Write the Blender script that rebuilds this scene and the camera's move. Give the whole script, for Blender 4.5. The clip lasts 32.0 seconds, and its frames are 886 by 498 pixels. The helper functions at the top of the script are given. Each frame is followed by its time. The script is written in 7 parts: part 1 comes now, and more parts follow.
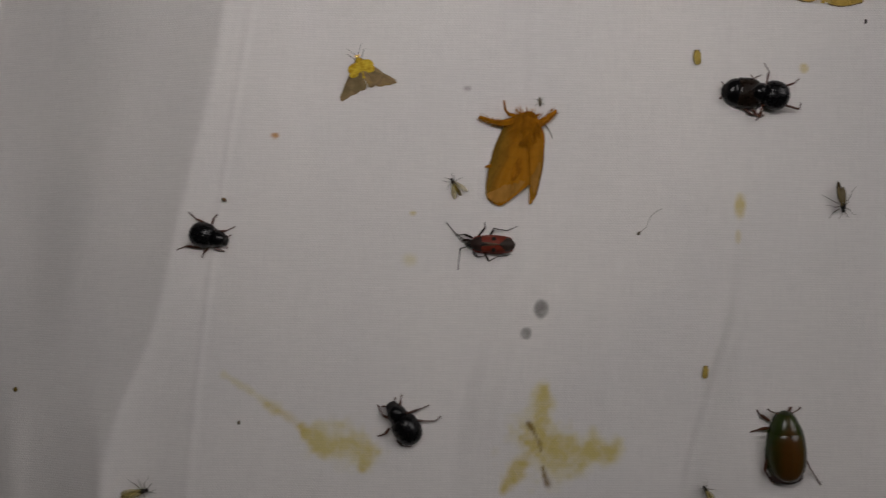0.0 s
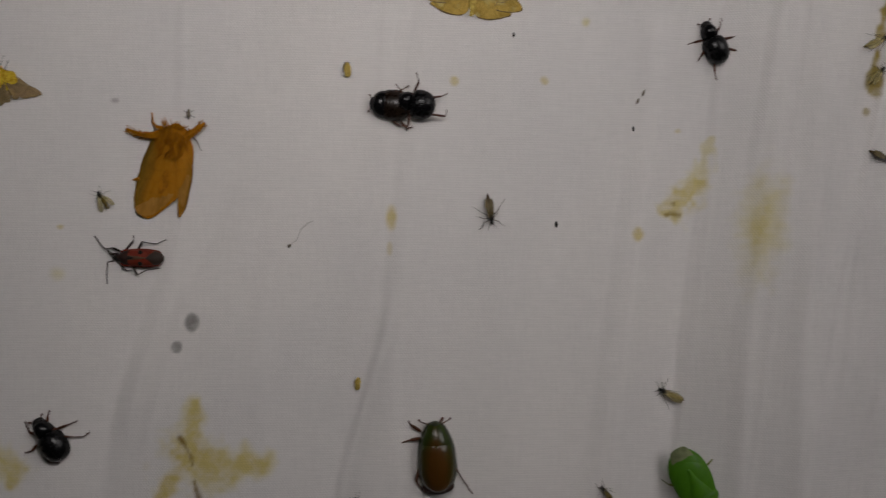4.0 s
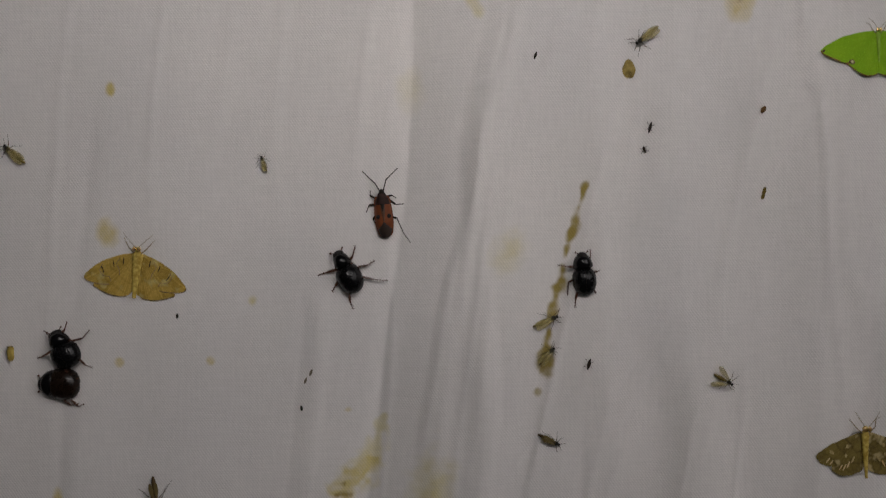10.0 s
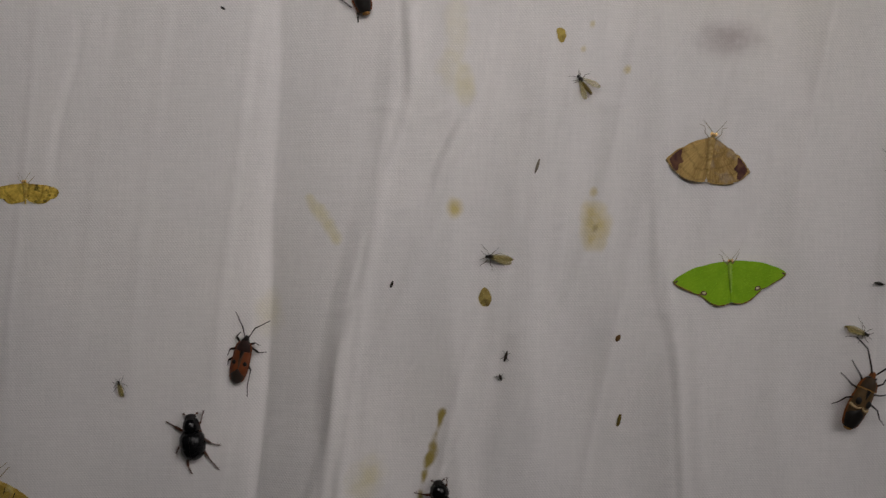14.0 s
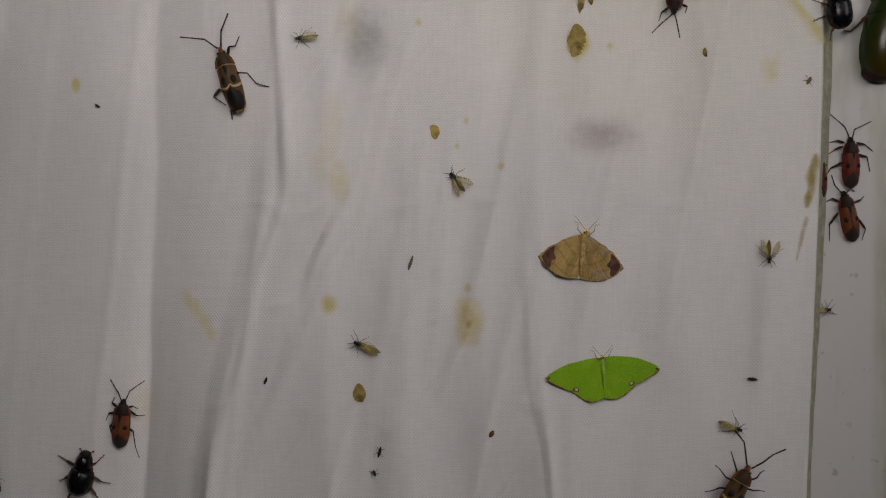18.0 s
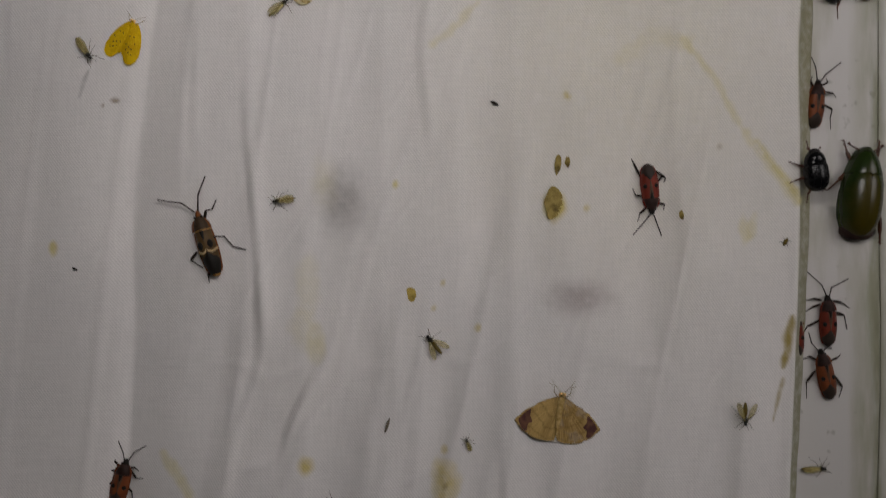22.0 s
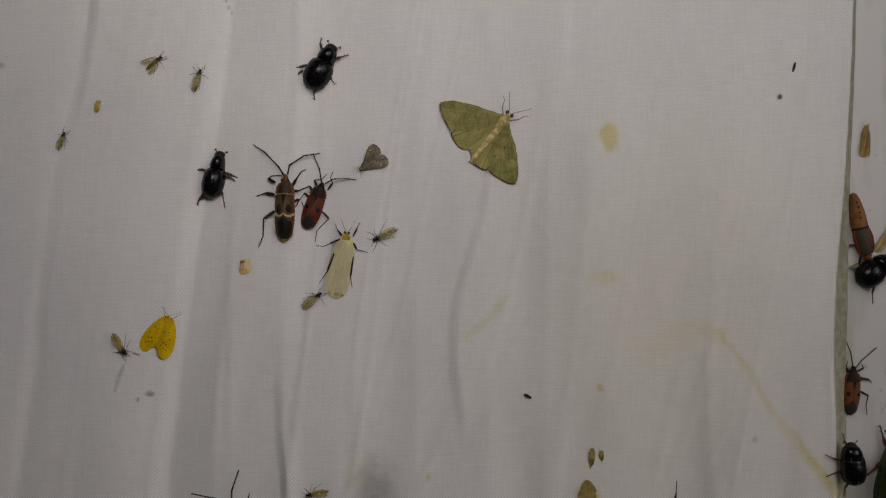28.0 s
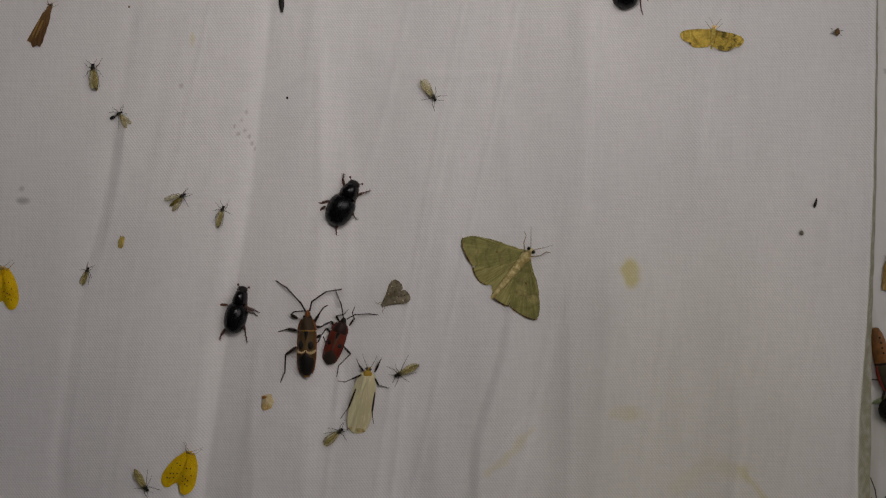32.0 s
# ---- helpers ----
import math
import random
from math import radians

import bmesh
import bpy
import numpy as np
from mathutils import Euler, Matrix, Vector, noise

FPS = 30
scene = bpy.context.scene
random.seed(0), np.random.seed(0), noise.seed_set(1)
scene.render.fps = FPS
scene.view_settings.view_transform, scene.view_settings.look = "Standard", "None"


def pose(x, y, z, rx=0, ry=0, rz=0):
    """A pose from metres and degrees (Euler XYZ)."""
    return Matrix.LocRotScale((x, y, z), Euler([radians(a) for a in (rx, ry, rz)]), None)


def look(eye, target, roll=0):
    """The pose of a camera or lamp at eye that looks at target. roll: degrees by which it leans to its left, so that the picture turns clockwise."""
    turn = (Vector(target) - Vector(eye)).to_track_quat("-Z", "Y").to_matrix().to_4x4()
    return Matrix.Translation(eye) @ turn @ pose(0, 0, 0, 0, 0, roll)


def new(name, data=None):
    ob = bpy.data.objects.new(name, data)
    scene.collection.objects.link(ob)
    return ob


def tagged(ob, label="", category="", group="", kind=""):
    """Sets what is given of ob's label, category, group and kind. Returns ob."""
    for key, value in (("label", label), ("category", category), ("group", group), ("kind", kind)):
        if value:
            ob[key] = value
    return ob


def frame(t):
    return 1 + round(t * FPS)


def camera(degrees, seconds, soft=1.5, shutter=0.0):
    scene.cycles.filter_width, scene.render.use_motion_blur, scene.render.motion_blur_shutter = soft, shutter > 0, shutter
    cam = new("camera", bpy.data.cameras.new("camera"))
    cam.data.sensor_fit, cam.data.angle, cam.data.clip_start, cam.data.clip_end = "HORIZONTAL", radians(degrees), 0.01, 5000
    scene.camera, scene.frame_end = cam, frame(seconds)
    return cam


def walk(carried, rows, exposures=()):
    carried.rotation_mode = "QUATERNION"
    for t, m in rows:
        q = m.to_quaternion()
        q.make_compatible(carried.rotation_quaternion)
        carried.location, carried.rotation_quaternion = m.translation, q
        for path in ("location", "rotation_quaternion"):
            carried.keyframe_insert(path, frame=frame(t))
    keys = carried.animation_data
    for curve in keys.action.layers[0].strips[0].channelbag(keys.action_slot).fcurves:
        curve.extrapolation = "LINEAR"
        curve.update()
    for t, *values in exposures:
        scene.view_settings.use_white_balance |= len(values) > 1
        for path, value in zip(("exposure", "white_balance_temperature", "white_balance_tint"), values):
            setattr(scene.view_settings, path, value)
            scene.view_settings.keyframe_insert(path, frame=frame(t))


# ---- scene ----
# A white cotton sheet hung at night as an insect trap, filmed from a hand's width away.
# u, v: millimetres along the sheet, to the right and up, from a point 1.2 m above the ground.
cam = camera(55.0, 32.0, soft=1.2, shutter=0.6)
PATH = [
    (0, (0.00000, -0.21750, 1.20000), (-0.00538, 0.08245, 1.20049), 0.72),
    (0.5, (0.01338, -0.21732, 1.20015), (0.00885, 0.08265, 1.20089), 0.64),
    (1, (0.02283, -0.21697, 1.20096), (0.02001, 0.08302, 1.20079), 0.59),
    (1.5, (0.03021, -0.21694, 1.20122), (0.02901, 0.08305, 1.20052), 0.56),
    (2, (0.03734, -0.21671, 1.20187), (0.03719, 0.08329, 1.20212), 0.49),
    (2.5, (0.04630, -0.21661, 1.20177), (0.04714, 0.08338, 1.20419), 0.50),
    (3, (0.05691, -0.21682, 1.20271), (0.05938, 0.08317, 1.20480), 0.43),
    (3.5, (0.06785, -0.21688, 1.20449), (0.07243, 0.08309, 1.20435), 0.41),
    (4, (0.07948, -0.21743, 1.20475), (0.08744, 0.08246, 1.20433), 0.37),
    (4.5, (0.09332, -0.21796, 1.20730), (0.10252, 0.08189, 1.20502), 0.31),
    (6.5, (0.14650, -0.21561, 1.23264), (0.14110, 0.08422, 1.22422), 0.18),
    (7, (0.15404, -0.21529, 1.23985), (0.14872, 0.08449, 1.22958), 0.09),
    (7.5, (0.16074, -0.21499, 1.24413), (0.15705, 0.08485, 1.23511), 0.05),
    (8, (0.16636, -0.21485, 1.24966), (0.16342, 0.08499, 1.24024), 0.02),
    (8.5, (0.16873, -0.21478, 1.25479), (0.16670, 0.08510, 1.24647), 0.02),
    (9, (0.17061, -0.21426, 1.26223), (0.16781, 0.08564, 1.25510), -0.05),
    (9.5, (0.17164, -0.21424, 1.27095), (0.16900, 0.08571, 1.26605), -0.07),
    (10, (0.17325, -0.21407, 1.27973), (0.16973, 0.08587, 1.27540), -0.12),
    (10.5, (0.17462, -0.21419, 1.28757), (0.17091, 0.08576, 1.28310), -0.13),
    (11, (0.17539, -0.21383, 1.29473), (0.17340, 0.08612, 1.28988), -0.11),
    (11.5, (0.17817, -0.21383, 1.30190), (0.17625, 0.08612, 1.29717), -0.16),
    (12, (0.18101, -0.21364, 1.30870), (0.17994, 0.08633, 1.30483), -0.15),
    (12.5, (0.18577, -0.21342, 1.31505), (0.18451, 0.08656, 1.31251), -0.12),
    (13, (0.19153, -0.21338, 1.32178), (0.19166, 0.08661, 1.31945), -0.14),
    (13.5, (0.19828, -0.21342, 1.32714), (0.20024, 0.08657, 1.32642), -0.11),
    (14, (0.20421, -0.21374, 1.33489), (0.20758, 0.08623, 1.33288), -0.08),
    (14.5, (0.21185, -0.21403, 1.33694), (0.21372, 0.08595, 1.33996), -0.08),
    (15, (0.21640, -0.21422, 1.34104), (0.21931, 0.08575, 1.34420), -0.03),
    (15.5, (0.22083, -0.21418, 1.34486), (0.22397, 0.08579, 1.34721), -0.07),
    (17.5, (0.23420, -0.21490, 1.35496), (0.23829, 0.08507, 1.35592), -0.12),
    (18, (0.23611, -0.21479, 1.35868), (0.23907, 0.08519, 1.35705), -0.12),
    (18.5, (0.23611, -0.21486, 1.35953), (0.24031, 0.08511, 1.35954), -0.12),
    (19, (0.23771, -0.21489, 1.36236), (0.24121, 0.08509, 1.36239), -0.12),
    (19.5, (0.23829, -0.21496, 1.36497), (0.24282, 0.08501, 1.36561), -0.16),
    (20, (0.23979, -0.21492, 1.36832), (0.24433, 0.08504, 1.36902), -0.08),
    (20.5, (0.24060, -0.21502, 1.37204), (0.24579, 0.08493, 1.37332), -0.13),
    (21, (0.24124, -0.21485, 1.37679), (0.24605, 0.08510, 1.37865), -0.17),
    (21.5, (0.24165, -0.21493, 1.38637), (0.24558, 0.08505, 1.38689), -0.14),
    (22, (0.24242, -0.21493, 1.39990), (0.24486, 0.08505, 1.39762), -0.10),
    (22.5, (0.24233, -0.21476, 1.40917), (0.24407, 0.08523, 1.40795), -0.11),
    (23, (0.24219, -0.21493, 1.41752), (0.24418, 0.08507, 1.41764), -0.09),
    (23.5, (0.24115, -0.21539, 1.42524), (0.24353, 0.08460, 1.42586), -0.18),
    (24, (0.24110, -0.21513, 1.43270), (0.24338, 0.08486, 1.43336), -0.13),
    (24.5, (0.24054, -0.21494, 1.44019), (0.24237, 0.08505, 1.44017), -0.14),
    (25, (0.24057, -0.21491, 1.44693), (0.24143, 0.08509, 1.44736), -0.18),
    (25.5, (0.23920, -0.21514, 1.45214), (0.23990, 0.08485, 1.45425), -0.19),
    (27.5, (0.23753, -0.21486, 1.46700), (0.23581, 0.08513, 1.46876), -0.18),
    (28, (0.23778, -0.21494, 1.46976), (0.23535, 0.08504, 1.47282), -0.20),
    (28.5, (0.23774, -0.21498, 1.47288), (0.23476, 0.08498, 1.47738), -0.19),
    (29, (0.23635, -0.21527, 1.47763), (0.23448, 0.08470, 1.48134), -0.19),
    (29.5, (0.23637, -0.21527, 1.48192), (0.23293, 0.08469, 1.48602), -0.19),
    (30, (0.23479, -0.21544, 1.48630), (0.23143, 0.08451, 1.49073), -0.14),
    (30.5, (0.23462, -0.21540, 1.48898), (0.22986, 0.08449, 1.49555), -0.16),
    (31, (0.23533, -0.21550, 1.49231), (0.22972, 0.08434, 1.49998), -0.11),
    (31.5, (0.23484, -0.21580, 1.49521), (0.22971, 0.08401, 1.50439), -0.10),
    (32, (0.23424, -0.21594, 1.49951), (0.22931, 0.08388, 1.50883), -0.13),
]
EXPOSURES = [(0, 0.01), (4, -0.08), (8, -0.15), (13, -0.16), (18, -0.18), (21, -0.24), (24, -0.18), (32, -0.24)]
CARRIED = [(t, look(eye, target, roll)) for t, eye, target, roll in PATH]
walk(cam, CARRIED, EXPOSURES)

# ---- light: a video light carried above the lens, a large dim lamp added beside the sheet to shade its folds, a dark night sky ----
world = bpy.data.worlds.new("night_sky")
scene.world = world
world.use_nodes = True
world.node_tree.nodes["Background"].inputs[0].default_value = (0.42, 0.4, 0.38, 1)
world.node_tree.nodes["Background"].inputs[1].default_value = 0.04
# added lamp, never in view: side light that brings out the pleats
lamp_data = bpy.data.lights.new("fold_shading_lamp", "AREA")
lamp_data.shape, lamp_data.size = "DISK", 0.9
lamp_data.energy, lamp_data.color = 5.8, (1.0, 0.953, 0.95)
lamp = new("fold_shading_lamp", lamp_data)
lamp.matrix_world = look((1.15, -1.0, 1.85), (0.14, 0.0, 1.33))

BASE = 1.2


# ---- materials ----
def rgb(h):
    """Linear colour from a hex sRGB number."""
    s = [((h >> k) & 255) / 255 for k in (16, 8, 0)]
    return tuple(c / 12.92 if c <= 0.04045 else ((c + 0.055) / 1.055) ** 2.4 for c in s) + (1.0,)


class Mat:
    """A node material under construction."""

    def __init__(self, name):
        self.m = bpy.data.materials.new(name)
        self.m.use_nodes = True
        self.t = self.m.node_tree
        self.b = self.t.nodes["Principled BSDF"]
        self.out = self.t.nodes["Material Output"]

    def n(self, kind, **sets):
        node = self.t.nodes.new(kind)
        for k, v in sets.items():
            if k == "op":
                node.operation = v
            elif k == "blend":
                node.blend_type = v
        return node

    def link(self, a, b):
        self.t.links.new(a, b)

    def coords(self):
        return self.n("ShaderNodeTexCoord").outputs["Object"]

    def scaled(self, src, s):
        m = self.n("ShaderNodeMapping")
        m.inputs["Scale"].default_value = s if isinstance(s, tuple) else (s, s, s)
        self.link(src, m.inputs["Vector"])
        return m.outputs[0]

    def noise(self, src, scale, detail=3.0, rough=0.55):
        n = self.n("ShaderNodeTexNoise")
        n.inputs["Scale"].default_value, n.inputs["Detail"].default_value, n.inputs["Roughness"].default_value = scale, detail, rough
        self.link(src, n.inputs["Vector"])
        return n.outputs["Fac"]

    def math(self, op, a, b=0.0, clamp=False):
        n = self.n("ShaderNodeMath", op=op)
        n.use_clamp = clamp
        for k, v in enumerate((a, b)):
            if isinstance(v, (int, float)):
                n.inputs[k].default_value = v
            else:
                self.link(v, n.inputs[k])
        return n.outputs[0]

    def ramp(self, fac, lo, hi):
        n = self.n("ShaderNodeMapRange")
        n.inputs["From Min"].default_value, n.inputs["From Max"].default_value = lo, hi
        self.link(fac, n.inputs["Value"])
        return n.outputs[0]

    def ramp_to(self, fac, lo, hi):
        n = self.n("ShaderNodeMapRange")
        n.inputs["From Min"].default_value, n.inputs["From Max"].default_value = 0.3, 0.7
        n.inputs["To Min"].default_value, n.inputs["To Max"].default_value = lo, hi
        self.link(fac, n.inputs["Value"])
        return n.outputs[0]

    def mix(self, fac, a, b, blend="MIX"):
        n = self.t.nodes.new("ShaderNodeMix")
        n.data_type, n.blend_type = "RGBA", blend
        for sock, v in ((n.inputs[0], fac), (n.inputs[6], a), (n.inputs[7], b)):
            if isinstance(v, (int, float, tuple)):
                sock.default_value = v
            else:
                self.link(v, sock)
        return n.outputs[2]

    def bump(self, height, strength, distance):
        n = self.n("ShaderNodeBump")
        n.inputs["Strength"].default_value, n.inputs["Distance"].default_value = strength, distance
        self.link(height, n.inputs["Height"])
        self.link(n.outputs[0], self.b.inputs["Normal"])

    def set(self, color=None, rough=None, metal=None, spec=None, coat=None):
        for key, v in (("Base Color", color), ("Roughness", rough), ("Metallic", metal), ("Specular IOR Level", spec), ("Coat Weight", coat)):
            if v is None:
                continue
            if isinstance(v, (int, float, tuple)):
                self.b.inputs[key].default_value = v
            else:
                self.link(v, self.b.inputs[key])
        return self.m


def cloth():
    """White cotton: a fine twill, slubs; a colour attribute holds stains and hem shade."""
    k = Mat("white_cotton_sheet")
    uv = k.coords()
    sep = k.n("ShaderNodeSeparateXYZ")
    k.link(uv, sep.inputs[0])
    drift = k.math("ADD", k.math("MULTIPLY", k.noise(uv, 420, 2), 3.6), k.math("MULTIPLY", k.noise(uv, 22, 1), 7.0))
    twill = k.math("ADD", sep.outputs[0], k.math("MULTIPLY", sep.outputs[2], 0.72))
    twill = k.math("SINE", k.math("ADD", k.math("MULTIPLY", twill, 2 * math.pi / 0.00074), drift))
    weft = k.math("SINE", k.math("ADD", k.math("MULTIPLY", sep.outputs[2], 2 * math.pi / 0.00062), k.math("MULTIPLY", drift, 0.5)))
    weave = k.math("ADD", k.math("MULTIPLY", twill, 0.7), k.math("MULTIPLY", weft, 0.28))
    weave = k.math("MULTIPLY", weave, k.math("ADD", k.math("MULTIPLY", k.noise(uv, 90, 3), 1.5), 0.1))
    slub = k.noise(k.scaled(uv, (180, 1, 1500)), 1.0, 2)
    slub2 = k.noise(k.scaled(uv, (1500, 1, 150)), 1.0, 2)
    grain = k.math("ADD", k.math("MULTIPLY", weave, 0.115), k.math("MULTIPLY", k.math("SUBTRACT", k.math("ADD", slub, slub2), 1.0), 0.13))
    big = k.noise(uv, 14, 4)
    tone = k.mix(k.ramp(big, 0.35, 0.7), rgb(0xDEDAD8), rgb(0xE8E3DF))
    shade = k.math("ADD", 0.97, grain)
    comb = k.n("ShaderNodeCombineColor")
    for c in range(3):
        k.link(shade, comb.inputs[c])
    tone = k.mix(1.0, tone, comb.outputs[0], "MULTIPLY")
    at = k.n("ShaderNodeAttribute")
    at.attribute_name = "stain"
    fray = k.ramp(k.noise(uv, 420, 3), 0.15, 0.6)
    amount = k.math("MULTIPLY", at.outputs["Alpha"], k.math("ADD", k.math("MULTIPLY", fray, 0.5), 0.7), True)
    tone = k.mix(amount, tone, k.mix(1.0, tone, at.outputs["Color"], "MULTIPLY"))
    k.bump(k.math("ADD", weave, k.math("MULTIPLY", k.math("ADD", slub, slub2), 0.8)), 0.16, 0.0001)
    k.b.inputs["Sheen Weight"].default_value = 0.15
    return k.set(tone, 0.92, spec=0.12)


def painted():
    """White gloss paint on wood, with grime and drips."""
    k = Mat("white_painted_wood")
    uv = k.coords()
    dirt = k.ramp(k.noise(k.scaled(uv, (90, 90, 22)), 1.0, 5), 0.52, 0.75)
    spots = k.ramp(k.noise(uv, 260, 2), 0.68, 0.76)
    sep = k.n("ShaderNodeSeparateXYZ")
    k.link(uv, sep.inputs[0])
    near = k.math("SUBTRACT", 1.0, k.math("DIVIDE", k.math("ABSOLUTE", k.math("SUBTRACT", sep.outputs[0], 0.3555)), 0.0065), True)
    mould = k.math("MULTIPLY", near, k.ramp(k.noise(k.scaled(uv, (160, 160, 30)), 1.0, 4), 0.34, 0.58))
    tone = k.mix(dirt, rgb(0xCAC6C2), rgb(0xA9A694))
    tone = k.mix(k.math("MULTIPLY", spots, 0.6), tone, rgb(0x8E8B80))
    tone = k.mix(k.math("MULTIPLY", mould, 0.75), tone, rgb(0x8C8C68))
    line = k.math("SUBTRACT", 1.0, k.math("DIVIDE", k.math("ABSOLUTE", k.math("SUBTRACT", sep.outputs[0], 0.3569)), 0.0022), True)
    tone = k.mix(k.math("MULTIPLY", line, k.ramp(k.noise(k.scaled(uv, (300, 300, 60)), 1.0, 4), 0.25, 0.6)), tone, rgb(0x84846A))
    k.bump(k.noise(k.scaled(uv, (160, 160, 30)), 1.0, 3), 0.25, 0.0006)
    return k.set(tone, 0.42)


def plaster():
    k = Mat("grey_plaster")
    uv = k.coords()
    tone = k.mix(k.noise(uv, 9, 5), rgb(0x77746E), rgb(0x9A968E))
    k.bump(k.noise(uv, 160, 4), 0.4, 0.003)
    return k.set(tone, 0.9)


def soil():
    k = Mat("dark_soil")
    uv = k.coords()
    tone = k.mix(k.noise(uv, 22, 6), rgb(0x2E2A20), rgb(0x4C4A33))
    k.bump(k.noise(uv, 60, 6), 0.8, 0.02)
    return k.set(tone, 0.95)


# ---- large structure ----
def mesh_ob(name, verts, faces, mat, smooth=True):
    me = bpy.data.meshes.new(name)
    me.from_pydata(verts, [], faces)
    me.materials.append(mat)
    if smooth:
        me.polygons.foreach_set("use_smooth", [True] * len(me.polygons))
    return new(name, me)


def box(name, lo, hi, mat, bevel=0.0):
    bm = bmesh.new()
    bmesh.ops.create_cube(bm, size=1.0)
    for p in bm.verts:
        p.co = Vector([lo[i] + (p.co[i] + 0.5) * (hi[i] - lo[i]) for i in range(3)])
    if bevel:
        bmesh.ops.bevel(bm, geom=bm.edges[:], offset=bevel, segments=3, affect="EDGES", profile=0.5)
    me = bpy.data.meshes.new(name)
    bm.to_mesh(me)
    bm.free()
    me.materials.append(mat)
    return new(name, me)


def at_v(v, *pts):
    """u of a crease at heights v, from its (v, u) stations."""
    a, b = [p[0] for p in pts], [p[1] for p in pts]
    return sum(np.interp(v + d, a, b) for d in (-9, -6, -3, 0, 3, 6, 9)) / 7


def soft_step(x):
    x = np.clip(x, 0, 1)
    return x * x * (3 - 2 * x)


CELL = 0.6
US = np.concatenate([np.arange(-700, -130, 12), np.arange(-130, 352, CELL)])
VS = np.concatenate([np.arange(-1080, -75, 15), np.arange(-75, 385, CELL), np.arange(385, 700, 15)])
UG, VG = np.meshgrid(US, VS)
EDGE = at_v(VS, (-1080, 328), (99, 333.3), (140, 335.8), (172, 337.6), (205, 339.0), (240, 339.2), (258, 339.8), (290, 340.6), (319, 342.1), (362, 343.4), (700, 351))[:, None]
TURN = at_v(VS, (-1080, 325.0), (92, 330.2), (140, 332.2), (172, 333.5), (197, 334.4), (229, 334.6), (240, 334.0), (256, 334.2), (268, 335.0), (278, 336.2), (292, 337.4), (318, 339.1), (360, 340.7), (700, 348.2))[:, None]

SLOPE = np.zeros_like(UG)


def band(left, right, slope0, slope1, soft_l=2.0, soft_r=2.0, v0=-2000, v1=2000, fade=25.0):
    """A strip of cloth between two creases that leans by slope0 at its left crease and slope1 at its right."""
    global SLOPE
    l, r = at_v(VS, *left)[:, None], at_v(VS, *right)[:, None]
    along = np.clip((UG - l) / np.maximum(r - l, 1), 0, 1)
    inside = soft_step((UG - l) / soft_l + 0.5) * soft_step((r - UG) / soft_r + 0.5)
    ends = soft_step((VG - v0) / fade + 0.5) * soft_step((v1 - VG) / fade + 0.5)
    SLOPE = SLOPE - 1.2 * inside * ends * (slope0 + (slope1 - slope0) * along)


def off(pts, du):
    return [(v, u + du) for v, u in pts]


MAIN = [(-65, 145), (-18, 147), (11, 151), (34, 154), (60, 157), (91, 161.5), (119, 163), (140, 163), (183, 166), (209, 165), (245, 170), (281, 175), (307, 180), (349, 185), (370, 187)]
RIDGE = [(-59, 176), (-18, 178), (34, 182), (77, 181), (95, 179), (117, 183), (146, 190), (175, 195), (209, 197), (252, 196), (307, 198), (341, 198.5), (370, 200)]
LEFT = [(-65, -91), (-44, -88), (-24, -78), (16, -70), (38, -64), (64, -60), (120, -50)]
THIRD = [(-59, 59), (-21, 68), (10, 72), (39, 74), (68, 78), (119, 83), (200, 96)]
SECOND = [(-63, -1), (-28, 3), (-11, 17), (7, 27), (40, 36)]
UPPER = [(150, 118), (209, 128), (235, 132), (314, 145), (336, 147.5), (371, 152)]
FAR = [(57, 265), (119, 262), (140, 263), (200, 262), (298, 263), (331, 268), (370, 268)]
band([(0, -700)], LEFT, 0.10, 0.26, 5, 3)
band(LEFT, off(LEFT, 10), -0.12, 0.0, 3, 6)
band(off(LEFT, -26), off(LEFT, -14), -0.10, -0.04, 6, 6)
band(off(MAIN, -9), MAIN, -0.03, -0.18, 6, 1.5)
band(MAIN, RIDGE, 0.10, 0.04, 2.2, 5)
band(MAIN, RIDGE, 0.24, 0.13, 1.5, 5, v1=150, fade=90)
band(RIDGE, off(RIDGE, 12), -0.20, -0.02, 3, 8)
band(off(MAIN, 13), off(MAIN, 16), 0.16, 0.16, 2, 3, -70, 70)
band(off(MAIN, 17), off(MAIN, 20), -0.20, -0.16, 2, 3, -70, 70)
band(off(RIDGE, -5), off(RIDGE, -1), 0.28, 0.34, 3, 2, 90, 190)
band(THIRD, off(THIRD, 6), 0.16, 0.05, 3, 6, -80, 110)
band(off(THIRD, -6), THIRD, -0.05, -0.08, 4, 2, -80, 110)
band(SECOND, off(SECOND, 9), 0.14, 0.05, 4, 8, -80, 25)
band(off(SECOND, -8), SECOND, -0.06, -0.07, 5, 4, -80, 25)
band(off(UPPER, -5), UPPER, -0.08, -0.12, 5, 3, 170)
band(UPPER, off(UPPER, 9), 0.16, 0.03, 3, 8, 170)
band(off(MAIN, -26), off(MAIN, -21), 0.10, 0.10, 4, 6, 220)
band(FAR, off(FAR, 6), -0.13, -0.04, 3, 5)
band(off(FAR, -6), FAR, 0.10, 0.14, 4, 2)
band(off(FAR, 28), off(FAR, 33), -0.07, -0.05, 3, 5)
band(off(FAR, 22), off(FAR, 28), 0.06, 0.08, 4, 3)
band(off(FAR, -40), off(FAR, -33), 0.10, 0.12, 4, 3, 30, 330)
band(off(FAR, -33), off(FAR, -26), -0.13, -0.05, 3, 6, 30, 330)
